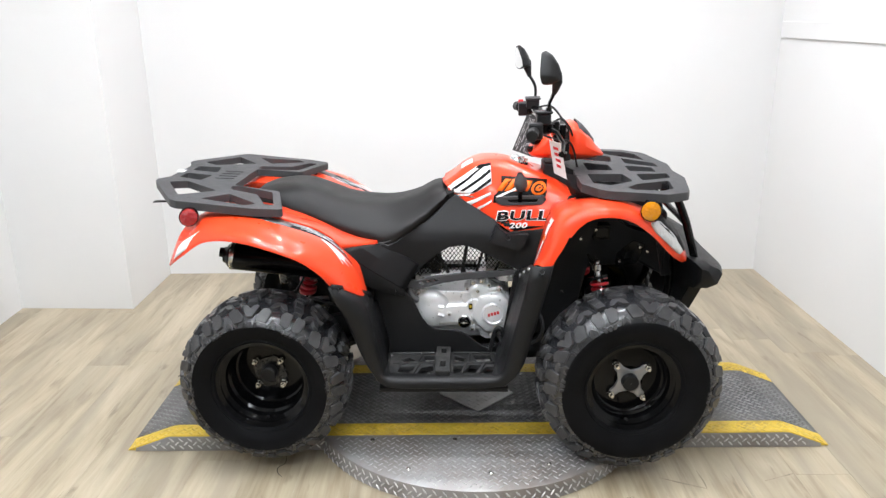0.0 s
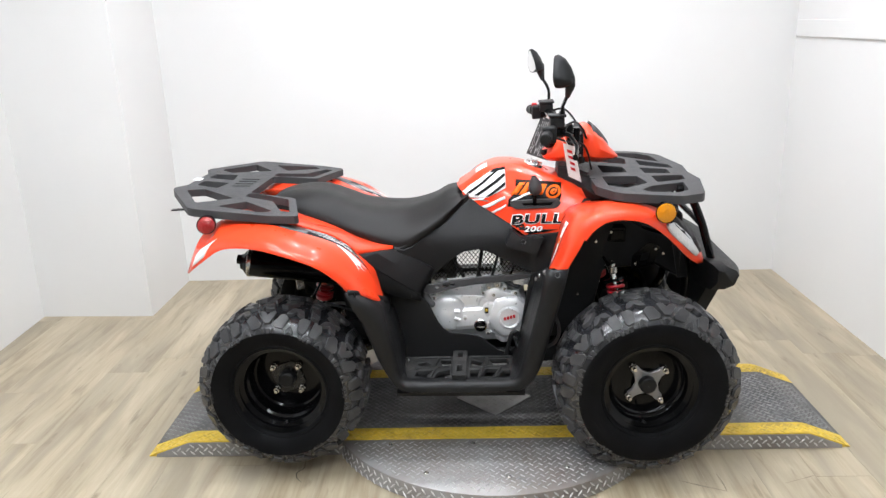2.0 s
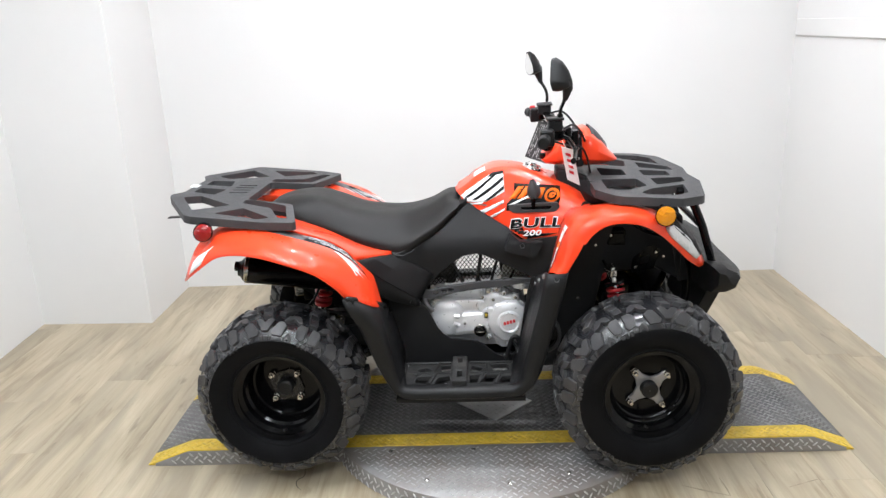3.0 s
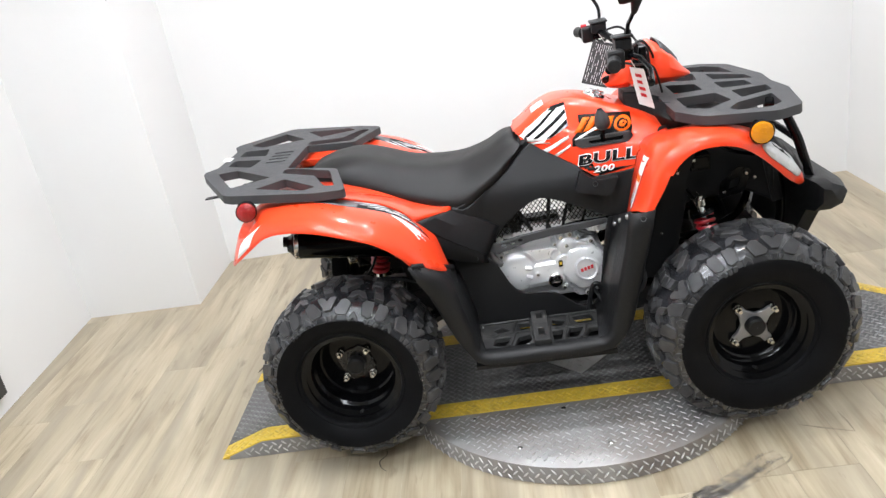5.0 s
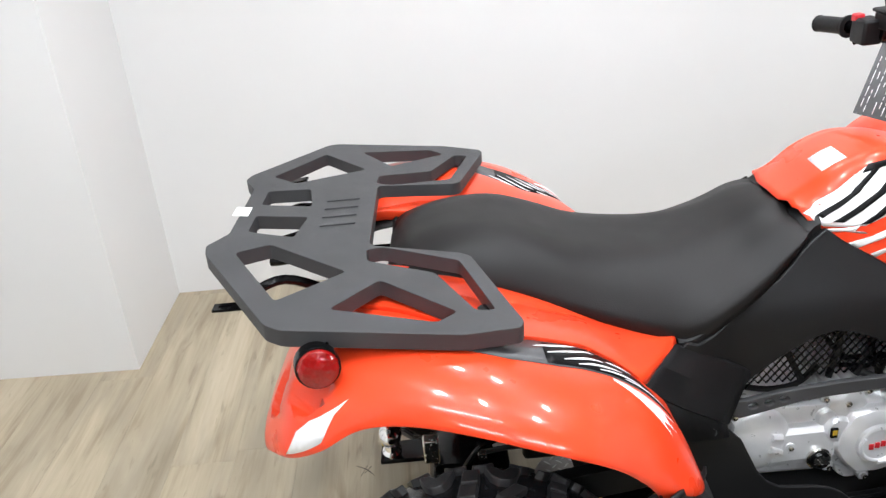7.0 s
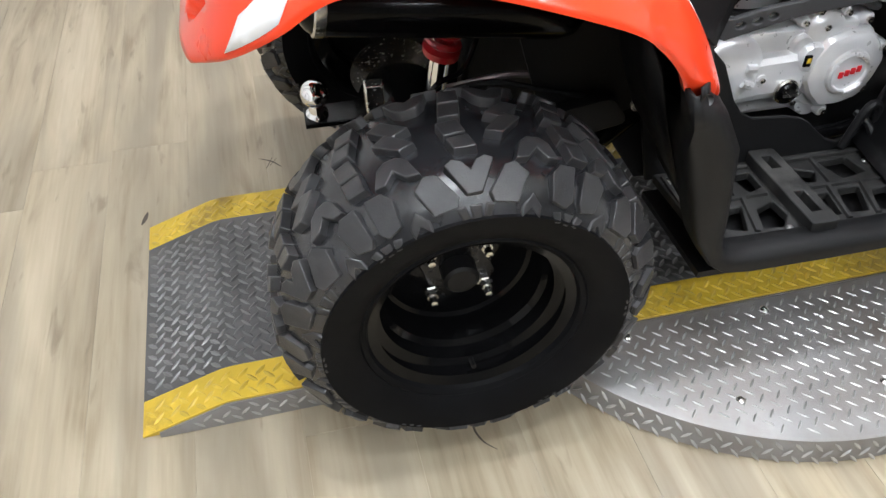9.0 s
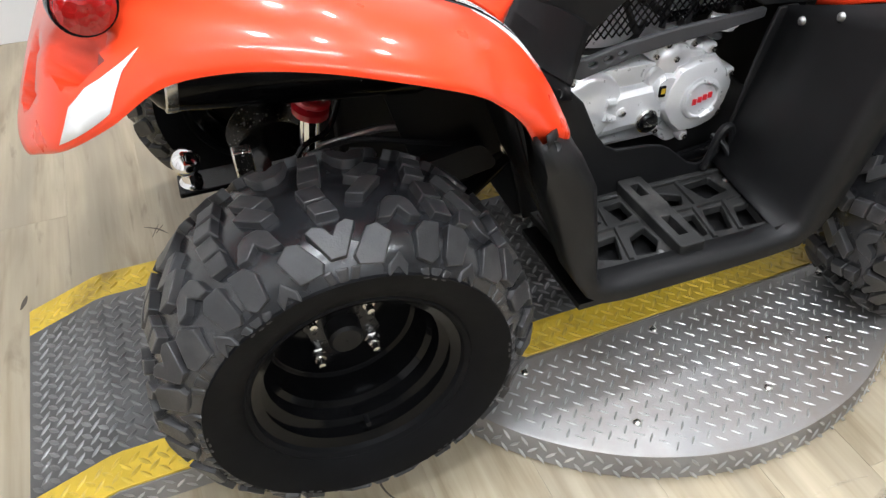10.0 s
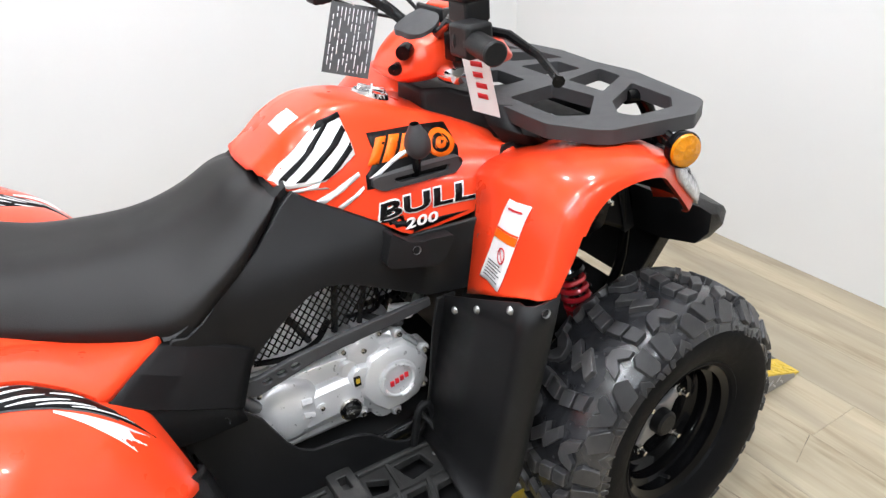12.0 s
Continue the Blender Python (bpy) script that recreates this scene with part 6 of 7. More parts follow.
part("front_skid", plate([(-0.15, 0.45), (0.15, 0.45), (0.19, 0.61), (-0.19, 0.61)], [], 1, lambda u, v, w: (1.468 + (v - 0.45) * 0.36 - 0.05 * w, u, v)), BLACK, atv, bevel=0.003)


# ---- prints laid on panels ----
def laid(name, shape, key, s, mat, parent, lift=0.0012, label="", longest=0.02, depth=0.0):
    """A thin print of the outline shape (x, z), or of a flat mesh, laid on a remembered panel from its side."""
    bm = shape if isinstance(shape, bmesh.types.BMesh) else flat(shape, (), longest)
    tree = targets[key]
    for v in bm.verts:
        hit = tree.ray_cast(Vector((v.co.x, s * 0.9, v.co.y)), Vector((0, -s, 0)))
        if hit[0] is None:
            near = tree.find_nearest(Vector((v.co.x, s * 0.40, v.co.y)))
            p, n = near[0], near[1]
        else:
            p, n = hit[0], hit[1]
        n = n if n.y * s > 0 else -n
        v.co = p + n * (0.0022 + lift)
    return part(name, bm, mat, parent, label, thick=depth or 0.0006, offset=-1.0 if not depth else 0.0)


tank_ob = [o for o in atv.children if o.name.startswith("tank_cover")][0]
# tank print outlines in pixel positions of the opening camera view, 2 mm a pixel
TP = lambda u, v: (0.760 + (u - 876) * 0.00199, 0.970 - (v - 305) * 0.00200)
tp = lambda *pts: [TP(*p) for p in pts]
lower = lambda *pts: [TP(u + (v - 340) * -0.22, 364 - (364 - v) * 0.76) for u, v in pts]      # leaning and pressed flat to fit the camera's view
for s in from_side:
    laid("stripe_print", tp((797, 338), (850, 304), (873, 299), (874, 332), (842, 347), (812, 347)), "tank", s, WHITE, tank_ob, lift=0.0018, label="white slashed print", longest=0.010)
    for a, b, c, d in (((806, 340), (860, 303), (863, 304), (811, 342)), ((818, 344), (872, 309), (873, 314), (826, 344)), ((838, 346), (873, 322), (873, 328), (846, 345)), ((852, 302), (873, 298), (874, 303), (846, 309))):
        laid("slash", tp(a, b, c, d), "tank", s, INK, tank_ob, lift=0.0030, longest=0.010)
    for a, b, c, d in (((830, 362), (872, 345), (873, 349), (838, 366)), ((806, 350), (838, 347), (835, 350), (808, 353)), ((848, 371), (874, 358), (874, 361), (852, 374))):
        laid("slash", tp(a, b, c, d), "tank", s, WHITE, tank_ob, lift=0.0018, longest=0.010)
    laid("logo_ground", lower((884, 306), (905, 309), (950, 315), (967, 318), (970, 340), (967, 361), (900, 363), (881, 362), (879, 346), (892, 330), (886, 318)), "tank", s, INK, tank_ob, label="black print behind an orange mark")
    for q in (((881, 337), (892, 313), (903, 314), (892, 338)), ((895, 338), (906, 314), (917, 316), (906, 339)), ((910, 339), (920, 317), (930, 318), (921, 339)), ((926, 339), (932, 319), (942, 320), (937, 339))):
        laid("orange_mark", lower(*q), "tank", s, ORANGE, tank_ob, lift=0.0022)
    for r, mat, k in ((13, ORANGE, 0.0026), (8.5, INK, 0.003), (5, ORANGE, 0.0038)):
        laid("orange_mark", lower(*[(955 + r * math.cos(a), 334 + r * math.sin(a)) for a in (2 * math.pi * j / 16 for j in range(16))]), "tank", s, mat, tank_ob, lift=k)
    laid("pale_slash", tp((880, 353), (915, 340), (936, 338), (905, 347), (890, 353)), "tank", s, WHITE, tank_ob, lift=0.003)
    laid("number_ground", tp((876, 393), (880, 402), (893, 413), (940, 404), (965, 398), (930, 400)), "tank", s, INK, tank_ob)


def word(text, x0, z0, width, height, slope, shear, key, s, mat, parent, lift, bold, label=""):
    """Built-in lettering fitted to a box and laid on a panel."""
    cu = bpy.data.curves.new("lettering", "FONT")
    cu.body, cu.offset, cu.resolution_u, cu.space_character = text, bold, 3, 1.05
    tmp = new("lettering", cu)
    bpy.context.view_layer.update()
    me = bpy.data.meshes.new_from_object(tmp.evaluated_get(bpy.context.evaluated_depsgraph_get()))
    bm = bmesh.new()
    bm.from_mesh(me)
    bpy.data.objects.remove(tmp)
    bpy.data.meshes.remove(me)
    xs, ys = [v.co.x for v in bm.verts], [v.co.y for v in bm.verts]
    for v in bm.verts:
        u, w = (v.co.x - min(xs)) / (max(xs) - min(xs)), (v.co.y - min(ys)) / (max(ys) - min(ys))
        v.co = Vector((x0 + u * width + shear * w * height, z0 + w * height + slope * u * width, 0))
    refine(bm, 0.02)
    return laid("lettering", bm, key, s, mat, parent, lift, label)


bx, bz = 0.772, 0.796
word("BULL", bx - 0.003, bz - 0.003, 0.184, 0.036, 0.045, 0.22, "tank", -1, WHITE, tank_ob, 0.0016, 0.06, "white outlined block lettering")
word("BULL", bx, bz, 0.178, 0.030, 0.045, 0.22, "tank", -1, INK, tank_ob, 0.0026, 0.03, "black block lettering")
bx, bz = 0.814, 0.771
word("200", bx, bz, 0.062, 0.019, 0.05, 0.35, "tank", -1, WHITE, tank_ob, 0.0026, 0.03, "white numerals")

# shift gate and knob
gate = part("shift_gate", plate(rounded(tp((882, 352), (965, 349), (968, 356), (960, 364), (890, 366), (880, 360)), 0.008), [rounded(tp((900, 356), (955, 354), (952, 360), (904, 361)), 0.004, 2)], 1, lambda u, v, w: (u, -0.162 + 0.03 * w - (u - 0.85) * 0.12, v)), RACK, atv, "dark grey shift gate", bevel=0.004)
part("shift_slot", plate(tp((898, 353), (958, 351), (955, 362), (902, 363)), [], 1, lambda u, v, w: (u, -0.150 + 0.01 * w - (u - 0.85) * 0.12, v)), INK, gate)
sk = part("shift_knob", lathe([(0.0005, -0.027), (0.013, -0.025), (0.0215, -0.015), (0.0235, 0.0), (0.020, 0.015), (0.013, 0.028), (0.008, 0.038)], Matrix.Translation((0.854, -0.170, 0.926)) @ Matrix.Rotation(radians(96), 4, "X") @ Matrix.Rotation(radians(8), 4, "Z"), 20), RACK, atv, "dark grey shift lever knob")
part("lever_stem", tube([(0.852, -0.166, 0.905), (0.853, -0.160, 0.875), (0.855, -0.148, 0.858)], 0.008, 8), STEEL_BLACK, sk)

# rear mudguard prints and front sticker
for s in from_side:
    fo = [o for o in atv.children if o.name.startswith("rear_fender")][0 if s < 0 else 1]
    tree = targets[("rear", s)]

    def on_top(x, y, lift=0.003):
        hit = tree.ray_cast(Vector((x, s * y, 1.2)), Vector((0, 0, -1)))
        return hit[0] + Vector((0, 0, lift)) if hit[0] else None

    def ribbon(name, line, mat, lift, parent):
        rows = [(on_top(x, a, lift), on_top(x, (a + b) / 2, lift), on_top(x, b, lift)) for x, a, b in line]
        rows = [r for r in rows if all(r)]
        if len(rows) > 1:
            part(name, loft(rows), mat, parent, thick=0.0006)

    base = [(0.0 + 0.303 * k / 24, 0.0) for k in range(25)]
    lo = lambda x: at([(0.0, 0.39), (0.04, 0.395), (0.107, 0.364), (0.179, 0.337), (0.227, 0.352), (0.256, 0.370), (0.285, 0.378), (0.305, 0.384)], x)
    hi = lambda x: at([(0.0, 0.452), (0.06, 0.450), (0.125, 0.433), (0.163, 0.418), (0.21, 0.405), (0.256, 0.402), (0.285, 0.398), (0.305, 0.390)], x)
    ribbon("grey_ribbon", [(x, lo(x), hi(x)) for x, _ in base], GREYP, 0.0030, fo)
    ribbon("black_ribbon", [(x, lo(x) + 0.006, hi(x) - 0.004) for x, _ in base if x > 0.105], INK, 0.0040, fo)
    for x0, x1, f0, f1 in ((0.100, 0.165, 0.30, 0.06), (0.118, 0.190, 0.52, 0.16), (0.140, 0.200, 0.72, 0.40), (0.160, 0.225, 0.84, 0.50), (0.190, 0.250, 0.86, 0.56), (0.225, 0.268, 0.86, 0.60), (0.205, 0.240, 0.30, 0.14), (0.245, 0.285, 0.78, 0.40)):
        mark = []
        for j in range(9):
            q = j / 8
            x = x0 + (x1 - x0) * q
            f, w = f0 + (f1 - f0) * q, 0.045 * math.sin(math.pi * (0.08 + 0.84 * q))
            mark.append((x, lo(x) + (hi(x) - lo(x)) * (f - w), lo(x) + (hi(x) - lo(x)) * (f + w)))
        ribbon("white_slash", mark, WHITE, 0.0048, fo)
    flash_in = [(0.205, 0.410), (0.25, 0.412), (0.28, 0.405), (0.305, 0.394), (0.330, 0.372)]
    flash_out = [(0.205, 0.416), (0.25, 0.438), (0.28, 0.446), (0.305, 0.440), (0.330, 0.392)]
    ribbon("white_flash", [(x, at(flash_in, x), at(flash_out, x)) for x in (0.205 + 0.125 * j / 18 for j in range(19))], WHITE, 0.0035, fo)
    laid("white_flash", [(-0.150, 0.867), (-0.174, 0.853), (-0.206, 0.834), (-0.226, 0.814), (-0.248, 0.771), (-0.209, 0.801), (-0.191, 0.815), (-0.181, 0.833), (-0.170, 0.850)], ("rear", s), s, WHITE, fo, lift=0.0015, label="white printed flash")
fo = [o for o in atv.children if o.name.startswith("front_fender")][0]
tree = targets[("front", -1)]


def on_rear_face(y, z, lift):
    hit = tree.ray_cast(Vector((0.5, y, z)), Vector((1, 0, 0)))
    p, n = (hit[0], hit[1]) if hit[0] else tree.find_nearest(Vector((0.9, y, z)))[:2]
    return p + (n if n.x < 0 else -n) * (0.0034 + lift)


def sticker(name, u0, u1, v0, v1, mat, lift, label=""):
    """A piece of the leaning label: u across it from within outwards, v up."""
    def spot(u, v):
        return on_rear_face((-0.257 - 0.043 * v) * (1 - u) + (-0.340 - 0.026 * v) * u, 0.690 + 0.150 * v + 0.006 * u, lift)
    rows = [[spot(u0 + (u1 - u0) * i / 10, v0 + (v1 - v0) * j / 16) for i in range(11)] for j in range(17)]
    return part(name, loft(rows), mat, fo, label, thick=0.0005)


sticker("warning_label", 0, 1, 0, 1, WHITE, 0.0010, "white warning label with an orange band")
sticker("label_band", 0, 1, 0.545, 0.645, ORANGE, 0.0022)
sticker("label_gap", 0, 1, 0.650, 0.672, RED, 0.0024)
for k in range(6):
    sticker("label_line", 0.12, 0.85 - 0.12 * (k % 2), 0.06 + k * 0.038, 0.072 + k * 0.038, GREYP, 0.0026)
sticker("label_line", 0.2, 0.8, 0.90, 0.920, REDP, 0.0026)
cy, cz = -0.322, 0.751
ring = []
for k in range(25):
    a = 2 * math.pi * k / 24
    ring.append((on_rear_face(cy + 0.014 * math.cos(a), cz + 0.014 * math.sin(a), 0.0026), on_rear_face(cy + 0.011 * math.cos(a), cz + 0.011 * math.sin(a), 0.0026)))
part("label_ring", loft(ring), REDP, fo, thick=0.0004)
part("label_ring_bar", loft([[on_rear_face(cy + 0.009 * q + d, cz + 0.009 * q, 0.0027) for d in (-0.0015, 0.0015)] for q in (-1, 0, 1)]), REDP, fo, thick=0.0004)
# headlights
for s in from_side:
    hl = laid("headlight", rounded([(1.246, 0.842), (1.276, 0.838), (1.330, 0.792), (1.370, 0.738), (1.358, 0.730), (1.312, 0.770), (1.268, 0.808)], 0.012), ("front", s), s, CLEAR_LENS, atv, 0.004, "clear moulded headlight lens", 0.02, 0.010)
    laid("headlight_rim", rounded([(1.246, 0.852), (1.28, 0.852), (1.340, 0.802), (1.382, 0.744), (1.374, 0.736), (1.322, 0.792), (1.272, 0.836)], 0.01), ("front", s), s, BLACK, hl, 0.003, "", 0.02, 0.012)
# tank sticker and filler cap
part("tank_label", loft([[(x, y, targets["tank"].ray_cast(Vector((x, y, 1.3)), Vector((0, 0, -1)))[0].z + 0.0032) for y in (-0.055, -0.04, -0.022, -0.005)] for x in (0.652, 0.672, 0.692)]), WHITE, tank_ob, "small white paper label", thick=0.0005)
cap_m = Matrix.Translation((0.858, 0.0, 0.966)) @ Matrix.Rotation(radians(21), 4, "Y") @ Matrix.Rotation(math.pi / 2, 4, "X")
cp = part("filler_cap", lathe([(0.0005, 0.017), (0.028, 0.017), (0.034, 0.014), (0.036, 0.008), (0.039, 0.003), (0.045, 0.001), (0.046, -0.006)], cap_m, 24), CHROME, atv, "chrome fuel filler cap")
for k in range(3):
    part("cap_grip", moved(box(-0.030, 0.030, -0.004, 0.004, 0.0, 0.012), cap_m @ Matrix.Rotation(-math.pi / 2, 4, "X") @ Matrix.Translation((0, 0, 0.011)) @ Matrix.Rotation(k * math.pi / 3, 4, "Z")), CHROME, cp, bevel=0.002)

# ---- handlebar and instruments ----
bar = part("handlebar", tube([(0.868, -0.395, 1.128), (0.885, -0.31, 1.132), (0.925, -0.20, 1.140), (0.965, -0.12, 1.115), (0.985, -0.05, 1.085), (0.985, 0.05, 1.085), (0.965, 0.12, 1.115), (0.925, 0.20, 1.140), (0.885, 0.33, 1.132), (0.868, 0.435, 1.125)], 0.0115, 12, 60), STEEL_BLACK, atv, "black steel handlebar")
for s in from_side:
    g0, g1 = (Vector((0.867, -0.402, 1.129)), Vector((0.886, -0.285, 1.134))) if s < 0 else (Vector((0.866, 0.440, 1.122)), Vector((0.884, 0.320, 1.132)))
    gm = Matrix.Translation(g0) @ Vector((0, 1, 0)).rotation_difference((g1 - g0).normalized()).to_matrix().to_4x4()
    L = (g1 - g0).length
    prof = [(0.0005, 0.0), (0.016, 0.0), (0.0185, 0.003), (0.0185, 0.006)] + [(0.0168 + (0.0012 if j % 2 else 0), 0.008 + j * (L - 0.03) / 16) for j in range(17)] + [(0.024, L - 0.014), (0.024, L - 0.008), (0.014, L - 0.006)]
    part("grip", lathe(prof, gm, 20), BLACK, bar, "black rubber grip")
    part("switch_housing", moved(box(-0.021, 0.024, 0.0, 0.055, -0.025, 0.026), Matrix.Translation((0.887, s * (0.278 if s < 0 else 0.30), 1.133)) @ (Matrix.Rotation(math.pi, 4, "Z") if s < 0 else Matrix()) @ Matrix.Translation((0, -0.062 if s > 0 else 0, 0))), BLACK, bar, bevel=0.006)
    if s < 0:
        part("brake_reservoir", join(box(0.893, 0.938, -0.280, -0.232, 1.148, 1.182), box(0.888, 0.943, -0.285, -0.227, 1.182, 1.191)), BLACK, bar, bevel=0.004)
    else:
        part("brake_reservoir", join(box(0.895, 0.945, 0.20, 0.26, 1.140, 1.172), box(0.890, 0.950, 0.195, 0.265, 1.172, 1.180)), BLACK, bar, bevel=0.004)
        part("red_switch", box(0.866, 0.886, 0.275, 0.296, 1.150, 1.166), REDP, bar, "red stop switch", bevel=0.003)
    part("brake_lever", tube([(0.925, s * 0.25, 1.135), (0.955, s * 0.30, 1.125), (0.968, s * 0.36, 1.100), (0.960, s * 0.415, 1.078), (0.955, s * 0.425, 1.076)], [0.008, 0.008, 0.0065, 0.0065, 0.010], 8), STEEL_BLACK, bar)
    part("lever_perch", box(0.90, 0.945, min(s * 0.225, s * 0.265), max(s * 0.225, s * 0.265), 1.118, 1.150), STEEL_BLACK, bar, bevel=0.004)
    part("cable", tube([(0.935, s * 0.23, 1.14), (0.99, s * 0.16, 1.15), (1.04, s * 0.08, 1.08), (1.05, s * 0.05, 0.98)], 0.004, 6, 24), BLACK, bar)
    part("cable", tube([(0.90, s * 0.27, 1.12), (0.96, s * 0.18, 1.09), (1.03, s * 0.11, 1.06), (1.06, s * 0.08, 0.96)], 0.0035, 6, 24), BLACK, bar)
    # mirror
    if s < 0:
        hc, yaw, size = Vector((0.918, -0.34, 1.318)), -radians(28), 1.0
        stem = [(0.930, -0.265, 1.185), (0.932, -0.270, 1.215), (0.934, -0.300, 1.232), (0.938, -0.335, 1.254)]
    else:
        hc, yaw, size = Vector((0.876, 0.34, 1.316)), radians(22), 0.92
        stem = [(0.925, 0.262, 1.142), (0.932, 0.275, 1.175), (0.932, 0.305, 1.214), (0.911, 0.335, 1.252)]
    mir = part("wing_mirror", tube([Vector(p) for p in stem], 0.0058, 8, 18), STEEL_BLACK, atv, "black rear-view mirror on a bent stem")
    part("stem_nut", tube([Vector(stem[0]) + Vector((0, 0, 0.002)), Vector(stem[0]) + Vector((0.001, 0.001 * s, 0.016))], 0.0095, 6), STEEL_BLACK, mir)
    shell = [(-0.045, -0.026), (0.0, -0.042), (0.036, -0.036), (0.045, -0.010), (0.016, 0.056), (-0.006, 0.062), (-0.040, 0.008)]
    hm = Matrix.Translation(hc) @ Matrix.Rotation(yaw, 4, "Z") @ Matrix.Rotation(radians(-8), 4, "Y")
    out = rounded([(s * a * size, b * size) for a, b in shell], 0.009 * size, 3)
    rows = [[hm @ Vector((x * size, u * k, v * k + dv)) for u, v in out] for x, k, dv in ((-0.010, 0.93, 0), (-0.012, 0.985, 0), (-0.002, 1.0, 0), (0.017, 0.84, -0.006), (0.033, 0.52, -0.016), (0.038, 0.22, -0.022))]
    part("shell", loft(rows, ring=True, cap=True), BLACK, mir, "black mirror shell", sharp=48, bevel=0.002)
    part("neck", tube([hm @ Vector((0.020, 0, -0.014)), hm @ Vector((0.024, 0, -0.038)), Vector(stem[-1]) + Vector((0, 0, -0.004))], [0.021, 0.016, 0.0075], 12), BLACK, mir)
    part("glass", loft([[hm @ Vector((x, u * 0.90, v * 0.90)) for u, v in out] for x in (-0.0112 * size, -0.0130 * size)], ring=True, cap=True), MIRROR, mir, "mirror glass")
def cowl(stations, n):
    rows = []
    for x, z0, z1, w in spline(stations, n):
        h = z1 - z0
        half = [(0, z1), (w * 0.55, z1 - 0.004), (w * 0.86, z1 - h * 0.16), (w, z1 - h * 0.45), (w * 0.94, z0 + h * 0.22), (w * 0.6, z0), (0, z0)]
        rows.append([(x, y, z) for y, z in half] + [(x, -y, z) for y, z in half[-2:0:-1]])
    return loft(rows, ring=True, cap=True)


pod = part("dash_cowl", cowl([(0.894, 1.008, 1.026, 0.044), (0.908, 0.996, 1.050, 0.058), (0.938, 0.990, 1.078, 0.070), (0.972, 0.990, 1.098, 0.076), (1.004, 0.994, 1.104, 0.074)], 18), RED, atv, "glossy orange-red handlebar cowl", sharp=40, bevel=0.003)
nose = part("headlamp_pod", cowl([(1.030, 0.985, 1.122, 0.088), (1.050, 0.984, 1.124, 0.096), (1.075, 0.984, 1.108, 0.098), (1.105, 0.986, 1.078, 0.092), (1.135, 0.990, 1.040, 0.076), (1.158, 0.994, 1.012, 0.052)], 18), RED, atv, "glossy orange-red headlamp nose", sharp=40, bevel=0.003)
part("headlamp_bracket", loft([[(x, -w, z0), (x, w, z0), (x, w * 0.8, z1), (x, -w * 0.8, z1)] for x, w, z0, z1 in ((1.000, 0.050, 0.985, 1.085), (1.016, 0.080, 0.980, 1.120), (1.036, 0.084, 0.985, 1.112))], ring=True, cap=True), BLACK, atv, bevel=0.004)
for zz in (1.02, 1.06, 1.10):
    part("bracket_bolt", lathe([(0.0005, -0.005), (0.005, -0.0045), (0.006, 0.004)], Matrix.Translation((1.018, -0.080 + (zz - 1.02) * 0.12, zz)), 8), BOLT, atv)
scr = rounded([(0.940, -0.026), (0.952, -0.048), (0.985, -0.054), (1.004, -0.036), (1.004, 0.036), (0.985, 0.054), (0.952, 0.048), (0.940, 0.026)], 0.018)
part("display", plate(scr, [], 1, lambda u, v, w: (u, v, 1.084 + (u - 0.940) * 0.44 + 0.006 - 0.9 * abs(v) ** 1.6 - 0.02 * w)), RACK, pod, "dark grey instrument display", bevel=0.004)
part("visor", loft([[(x, y, z + 0.004) for y, z in ((-w, z0), (-w * 0.6, z1), (0, z1 + 0.004), (w * 0.6, z1), (w, z0))] for x, w, z0, z1 in ((1.062, 0.070, 1.098, 1.119), (1.085, 0.068, 1.082, 1.101), (1.105, 0.060, 1.060, 1.079), (1.122, 0.048, 1.040, 1.057))]), RACK, nose, "dark grey visor", thick=0.004)
part("ignition", join(lathe([(0.0005, -0.016), (0.013, -0.016), (0.0145, -0.010), (0.0145, 0.010)], Matrix.Translation((0.916, -0.050, 1.066)) @ Matrix.Rotation(radians(-50), 4, "Z"), 18)), STEEL_BLACK, pod, "black ignition switch")
part("button", lathe([(0.0005, -0.012), (0.013, -0.011), (0.014, 0.010)], Matrix.Translation((0.902, -0.038, 1.032)) @ Matrix.Rotation(radians(-55), 4, "Z"), 16), STEEL_BLACK, pod)
part("clamp", box(0.99, 1.012, -0.115, -0.085, 1.00, 1.125), STEEL_BLACK, bar, bevel=0.004)
part("clamp", box(0.965, 0.985, -0.135, -0.100, 1.05, 1.14), STEEL_BLACK, bar, bevel=0.004)
part("steering_shroud", loft([[(x, -w, z0), (x, w, z0), (x, w * 0.8, z1), (x, -w * 0.8, z1)] for x, w, z0, z1 in ((0.945, 0.055, 0.90, 0.972), (1.00, 0.072, 0.88, 0.966), (1.06, 0.118, 0.86, 0.945), (1.12, 0.150, 0.86, 0.920))], ring=True, cap=True), BLACK, atv, "black plastic shroud ahead of the tank", bevel=0.008)
for s in from_side:
    part("front_pod_panel", loft([[(1.01, s * 0.135, 0.95), (1.06, s * 0.165, 0.945), (1.07, s * 0.170, 0.905)], [(1.01, s * 0.160, 0.92), (1.055, s * 0.200, 0.900), (1.085, s * 0.215, 0.890)], [(1.03, s * 0.175, 0.885), (1.07, s * 0.215, 0.880), (1.10, s * 0.22, 0.880)]]), BLACK, atv, thick=0.004)
    part("key_light", lathe([(0.0005, -0.02), (0.020, -0.018), (0.024, 0.0), (0.024, 0.02)], Matrix.Translation((0.985, s * 0.098, 1.012)) @ Matrix.Rotation(math.pi if s > 0 else 0, 4, "Z"), 20), CHROME, pod)


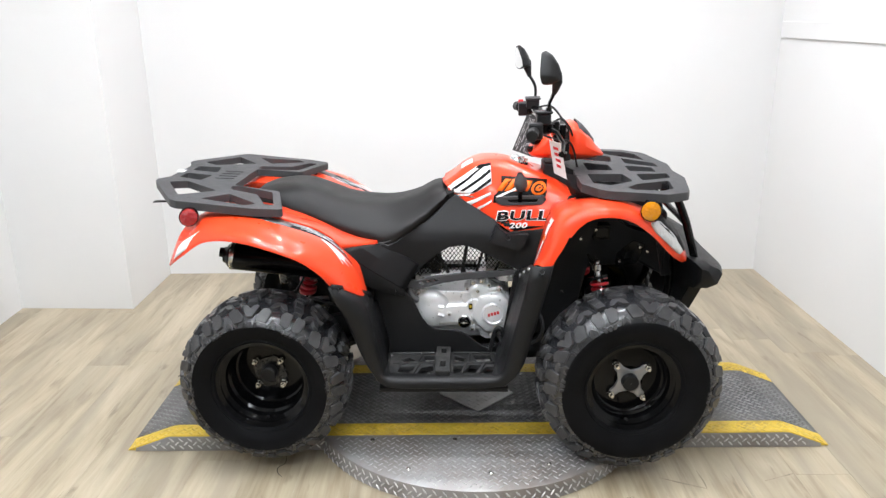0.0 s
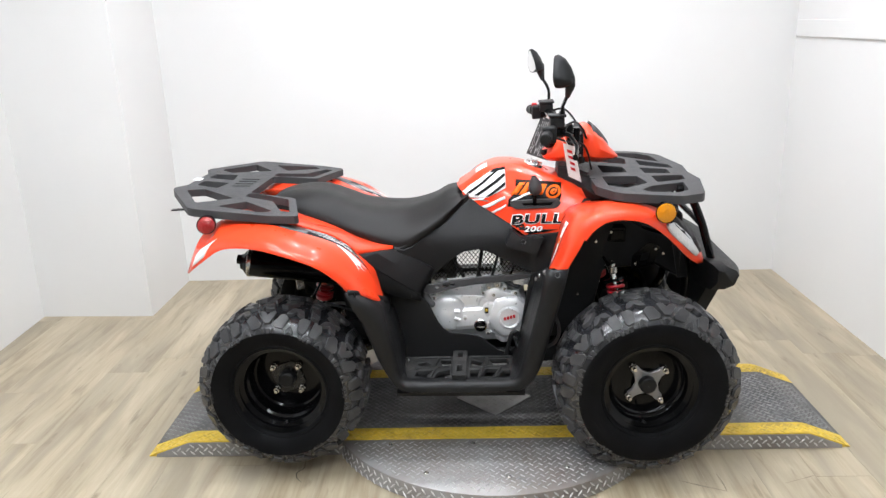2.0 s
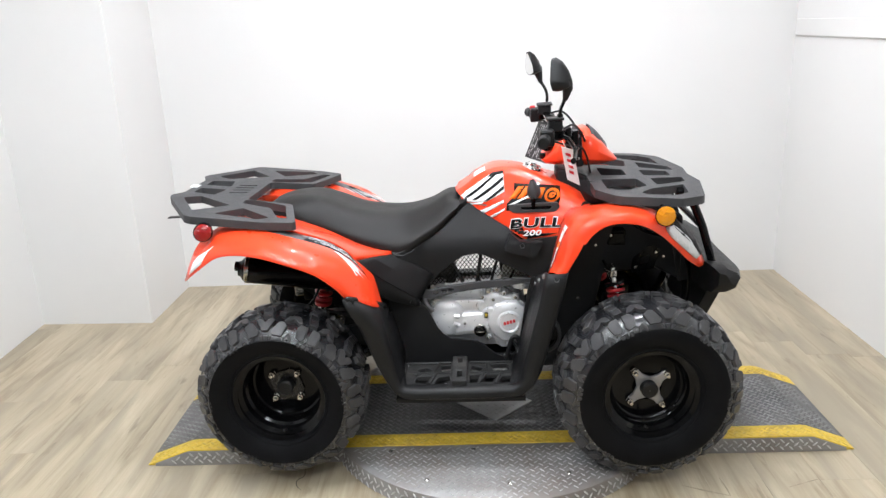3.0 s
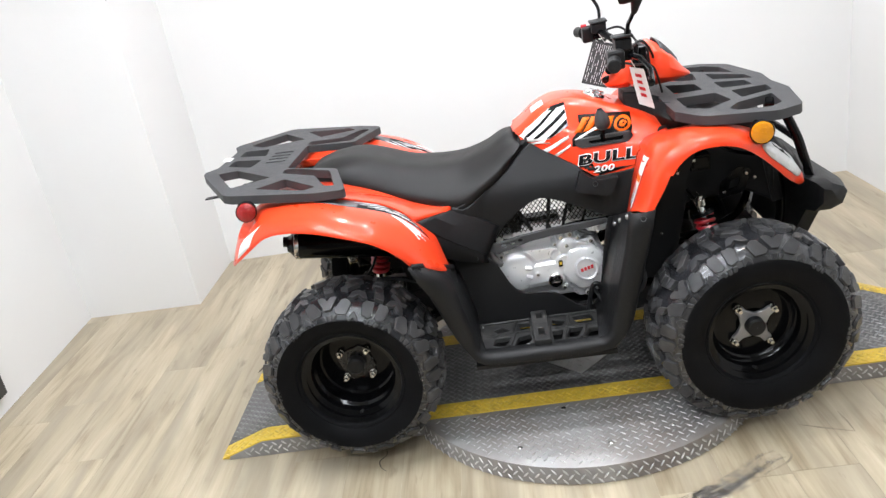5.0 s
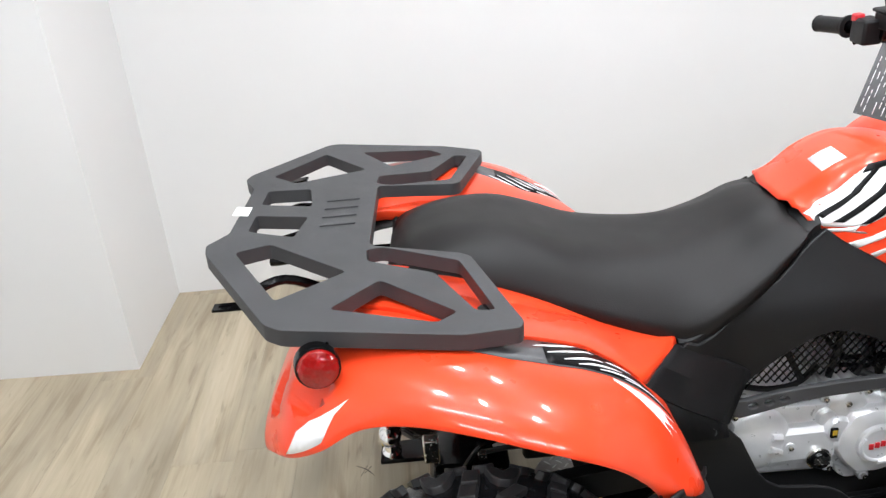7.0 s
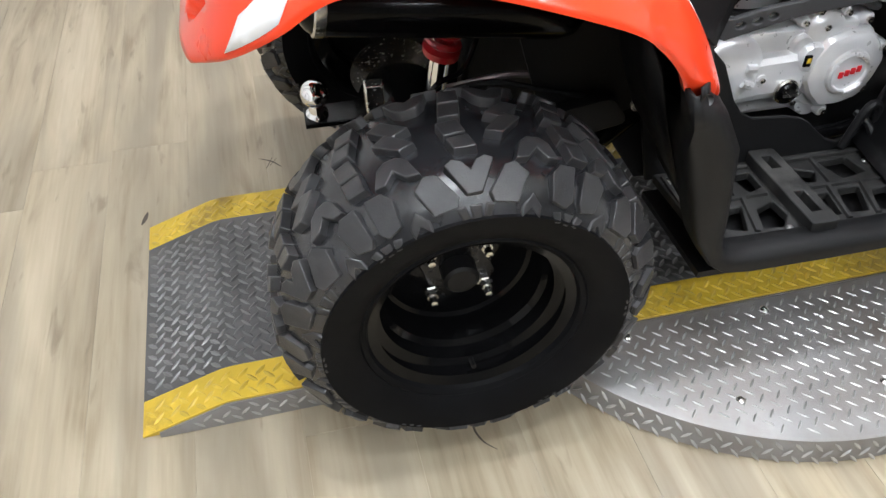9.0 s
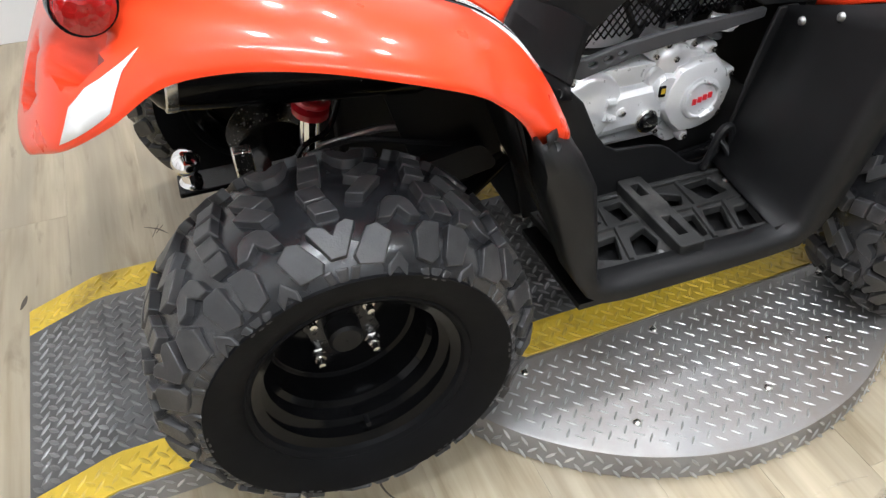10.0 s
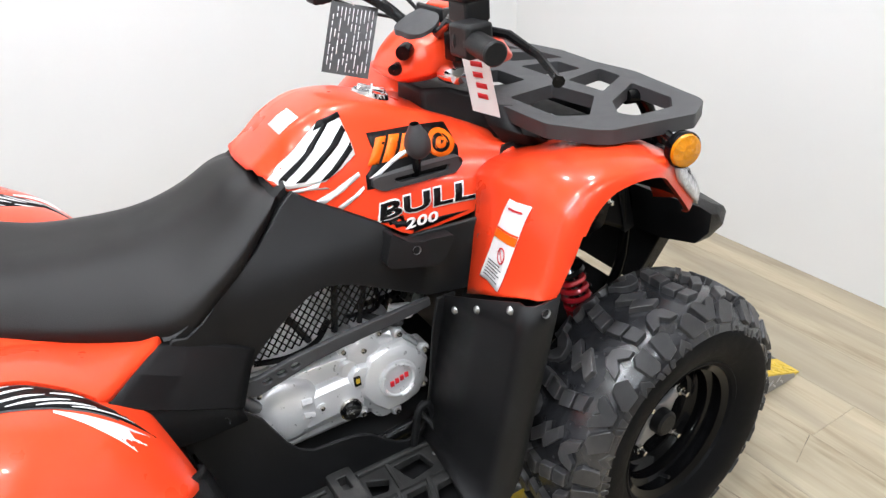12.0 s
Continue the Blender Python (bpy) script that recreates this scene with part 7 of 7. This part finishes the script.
# ---- tags hung on the handlebar ----
def hung(name, corners, mat, label, category):
    """A thin card from its four corners: top left, top right, foot right, foot left."""
    a, b, c, d = (Vector(p) for p in corners)
    n = (b - a).cross(d - a).normalized() * 0.0006
    t = part(name, loft([[p + n for p in (a, b, c, d)], [p - n for p in (a, b, c, d)]], ring=True, cap=True), mat, None)
    tagged(t, label, category)

    def bars(u0, u1, v0, v1, m, side=1, nm="printed_bar"):
        at_uv = lambda u, v: a.lerp(b, u).lerp(d.lerp(c, u), v) + n * (1.8 * side)
        part(nm, loft([[at_uv(u0, v0), at_uv(u1, v0)], [at_uv(u0, v1), at_uv(u1, v1)]]), m, t, thick=0.0003)
    return t, bars


GLOSSY_INK = surface("glossy_black_card", (0.018, 0.018, 0.019), 0.30, spec=0.6, var=0.05, rough_var=0.04)
card, bars = hung("hang_tag", [(0.912, 0.270, 1.110), (0.985, 0.200, 1.093), (0.928, 0.170, 0.960), (0.855, 0.240, 0.977)], GLOSSY_INK, "glossy black card tag with fine white print, hung from the handlebar", "hang tag")
rnd = random.Random(8)
for k in range(11):
    u = 0.08 + k * 0.083
    v = 0.06
    while v < 0.93:
        L = rnd.uniform(0.05, 0.2)
        if rnd.random() < 0.72:
            for sd in (-1, 1):
                bars(u, u + 0.015, v, min(v + L, 0.95), WHITE, sd)
        v += L + 0.03
part("string", tube([(0.946, 0.236, 1.100), (0.925, 0.222, 1.135)], 0.0015, 5), WHITE, card)
tag, bars = hung("hang_tag", [(0.940, -0.172, 1.080), (0.974, -0.202, 1.073), (0.999, -0.202, 0.953), (0.961, -0.172, 0.968)], WHITE, "white paper tag with a red mark, hung from the handlebar", "hang tag")
for k, (u0, u1) in enumerate(((0.28, 0.72), (0.30, 0.66), (0.34, 0.74), (0.32, 0.70))):
    for sd in (-1, 1):
        bars(u0, u1, 0.15 + k * 0.17, 0.235 + k * 0.17, REDP, sd)
part("string", tube([(0.955, -0.187, 1.074), (0.93, -0.21, 1.12)], 0.0015, 5), WHITE, tag)

# ---- floor ----
floor = structure("floor", box(hall_w, hall_e, hall_s - 0.1, room_n + 0.1, -0.06, -0.0012), WOOD, "light greige wood-look plank floor", "floor")
PW, PL = 0.185, 1.22
plank_me = None
x = room_w - 0.45
prand = random.Random(4)
while x < room_e:
    y = -4.6 - prand.random() * PL
    while y < room_n:
        if plank_me is None:
            ob = part("plank", box(0.0004, PW - 0.0004, 0.0004, PL - 0.0004, -0.005, 0.0), WOOD, floor)
            plank_me = ob.data
        else:
            ob = new("plank", plank_me)
            ob.parent = floor
        ob.matrix_basis = Matrix.Translation((x, y, 0))
        y += PL
    x += PW
# scuffs and scrapes on the planks
SCRAPES = [([(1.433, -0.459), (1.438, -0.511), (1.437, -0.560)], 0.005, SCUFF), ([(1.437, -0.560), (1.372, -0.532), (1.298, -0.497)], 0.008, SCUFF), ([(1.213, -0.610), (1.229, -0.625), (1.210, -0.653), (1.178, -0.672), (1.138, -0.689)], 0.007, SCUFF),
           ([(1.131, -0.629), (1.122, -0.654), (1.128, -0.679)], 0.006, SCUFF), ([(1.75, -0.48), (1.64, -0.52)], 0.004, SCUFF), ([(0.81, -0.744), (0.745, -0.736), (0.681, -0.737)], 0.006, SMEAR), ([(0.946, -0.796), (0.871, -0.816), (0.81, -0.83)], 0.007, SMEAR),
           ([(0.025, -0.355), (0.03, -0.397), (0.010, -0.424), (0.017, -0.457), (0.037, -0.480)], 0.004, DIRT), ([(-0.570, 0.260), (-0.563, 0.281), (-0.558, 0.302)], 0.010, DIRT),
           ([(-0.296, 0.448), (-0.266, 0.430), (-0.243, 0.402)], 0.004, DIRT), ([(-0.280, 0.404), (-0.262, 0.446)], 0.003, DIRT), ([(-0.252, 0.440), (-0.270, 0.414)], 0.003, DIRT)]
# a tyre's broad grey rub mark, of many faint streaks
rub = [(1.205, -0.626), (1.154, -0.645), (1.08, -0.694), (1.005, -0.735), (0.929, -0.769), (0.854, -0.797), (0.79, -0.814), (0.70, -0.84)]
srand = random.Random(21)
for k in range(26):
    off, i0, i1 = srand.uniform(-0.036, 0.036), srand.randrange(0, 4), srand.randrange(5, 9)
    SCRAPES.append(([(x + off * 0.5 + srand.uniform(-0.004, 0.004), y - off * 0.8 + srand.uniform(-0.003, 0.003)) for x, y in rub[i0:i1]], srand.uniform(0.008, 0.022), SMEAR))
for index, (line, w, m) in enumerate(SCRAPES):
    pts = spline([(*p,) for p in line], 18) if len(line) > 2 else [Vector(p) for p in line]
    rows = []
    level = 0.0006 + 0.00003 * index
    for i, q in enumerate(pts):
        a, b = Vector(pts[max(i - 1, 0)]), Vector(pts[min(i + 1, len(pts) - 1)])
        d = (b - a).normalized()
        h = w * (0.25 + 0.75 * math.sin(math.pi * (i + 0.3) / (len(pts) - 0.4))) * 0.5
        rows.append([(q[0] - d.y * h, q[1] + d.x * h, level), (q[0] + d.y * h, q[1] - d.x * h, level)])
    part("scuff", loft(rows), m, floor, "grey rubber rub mark" if m is SMEAR else "dark rubber scuff")
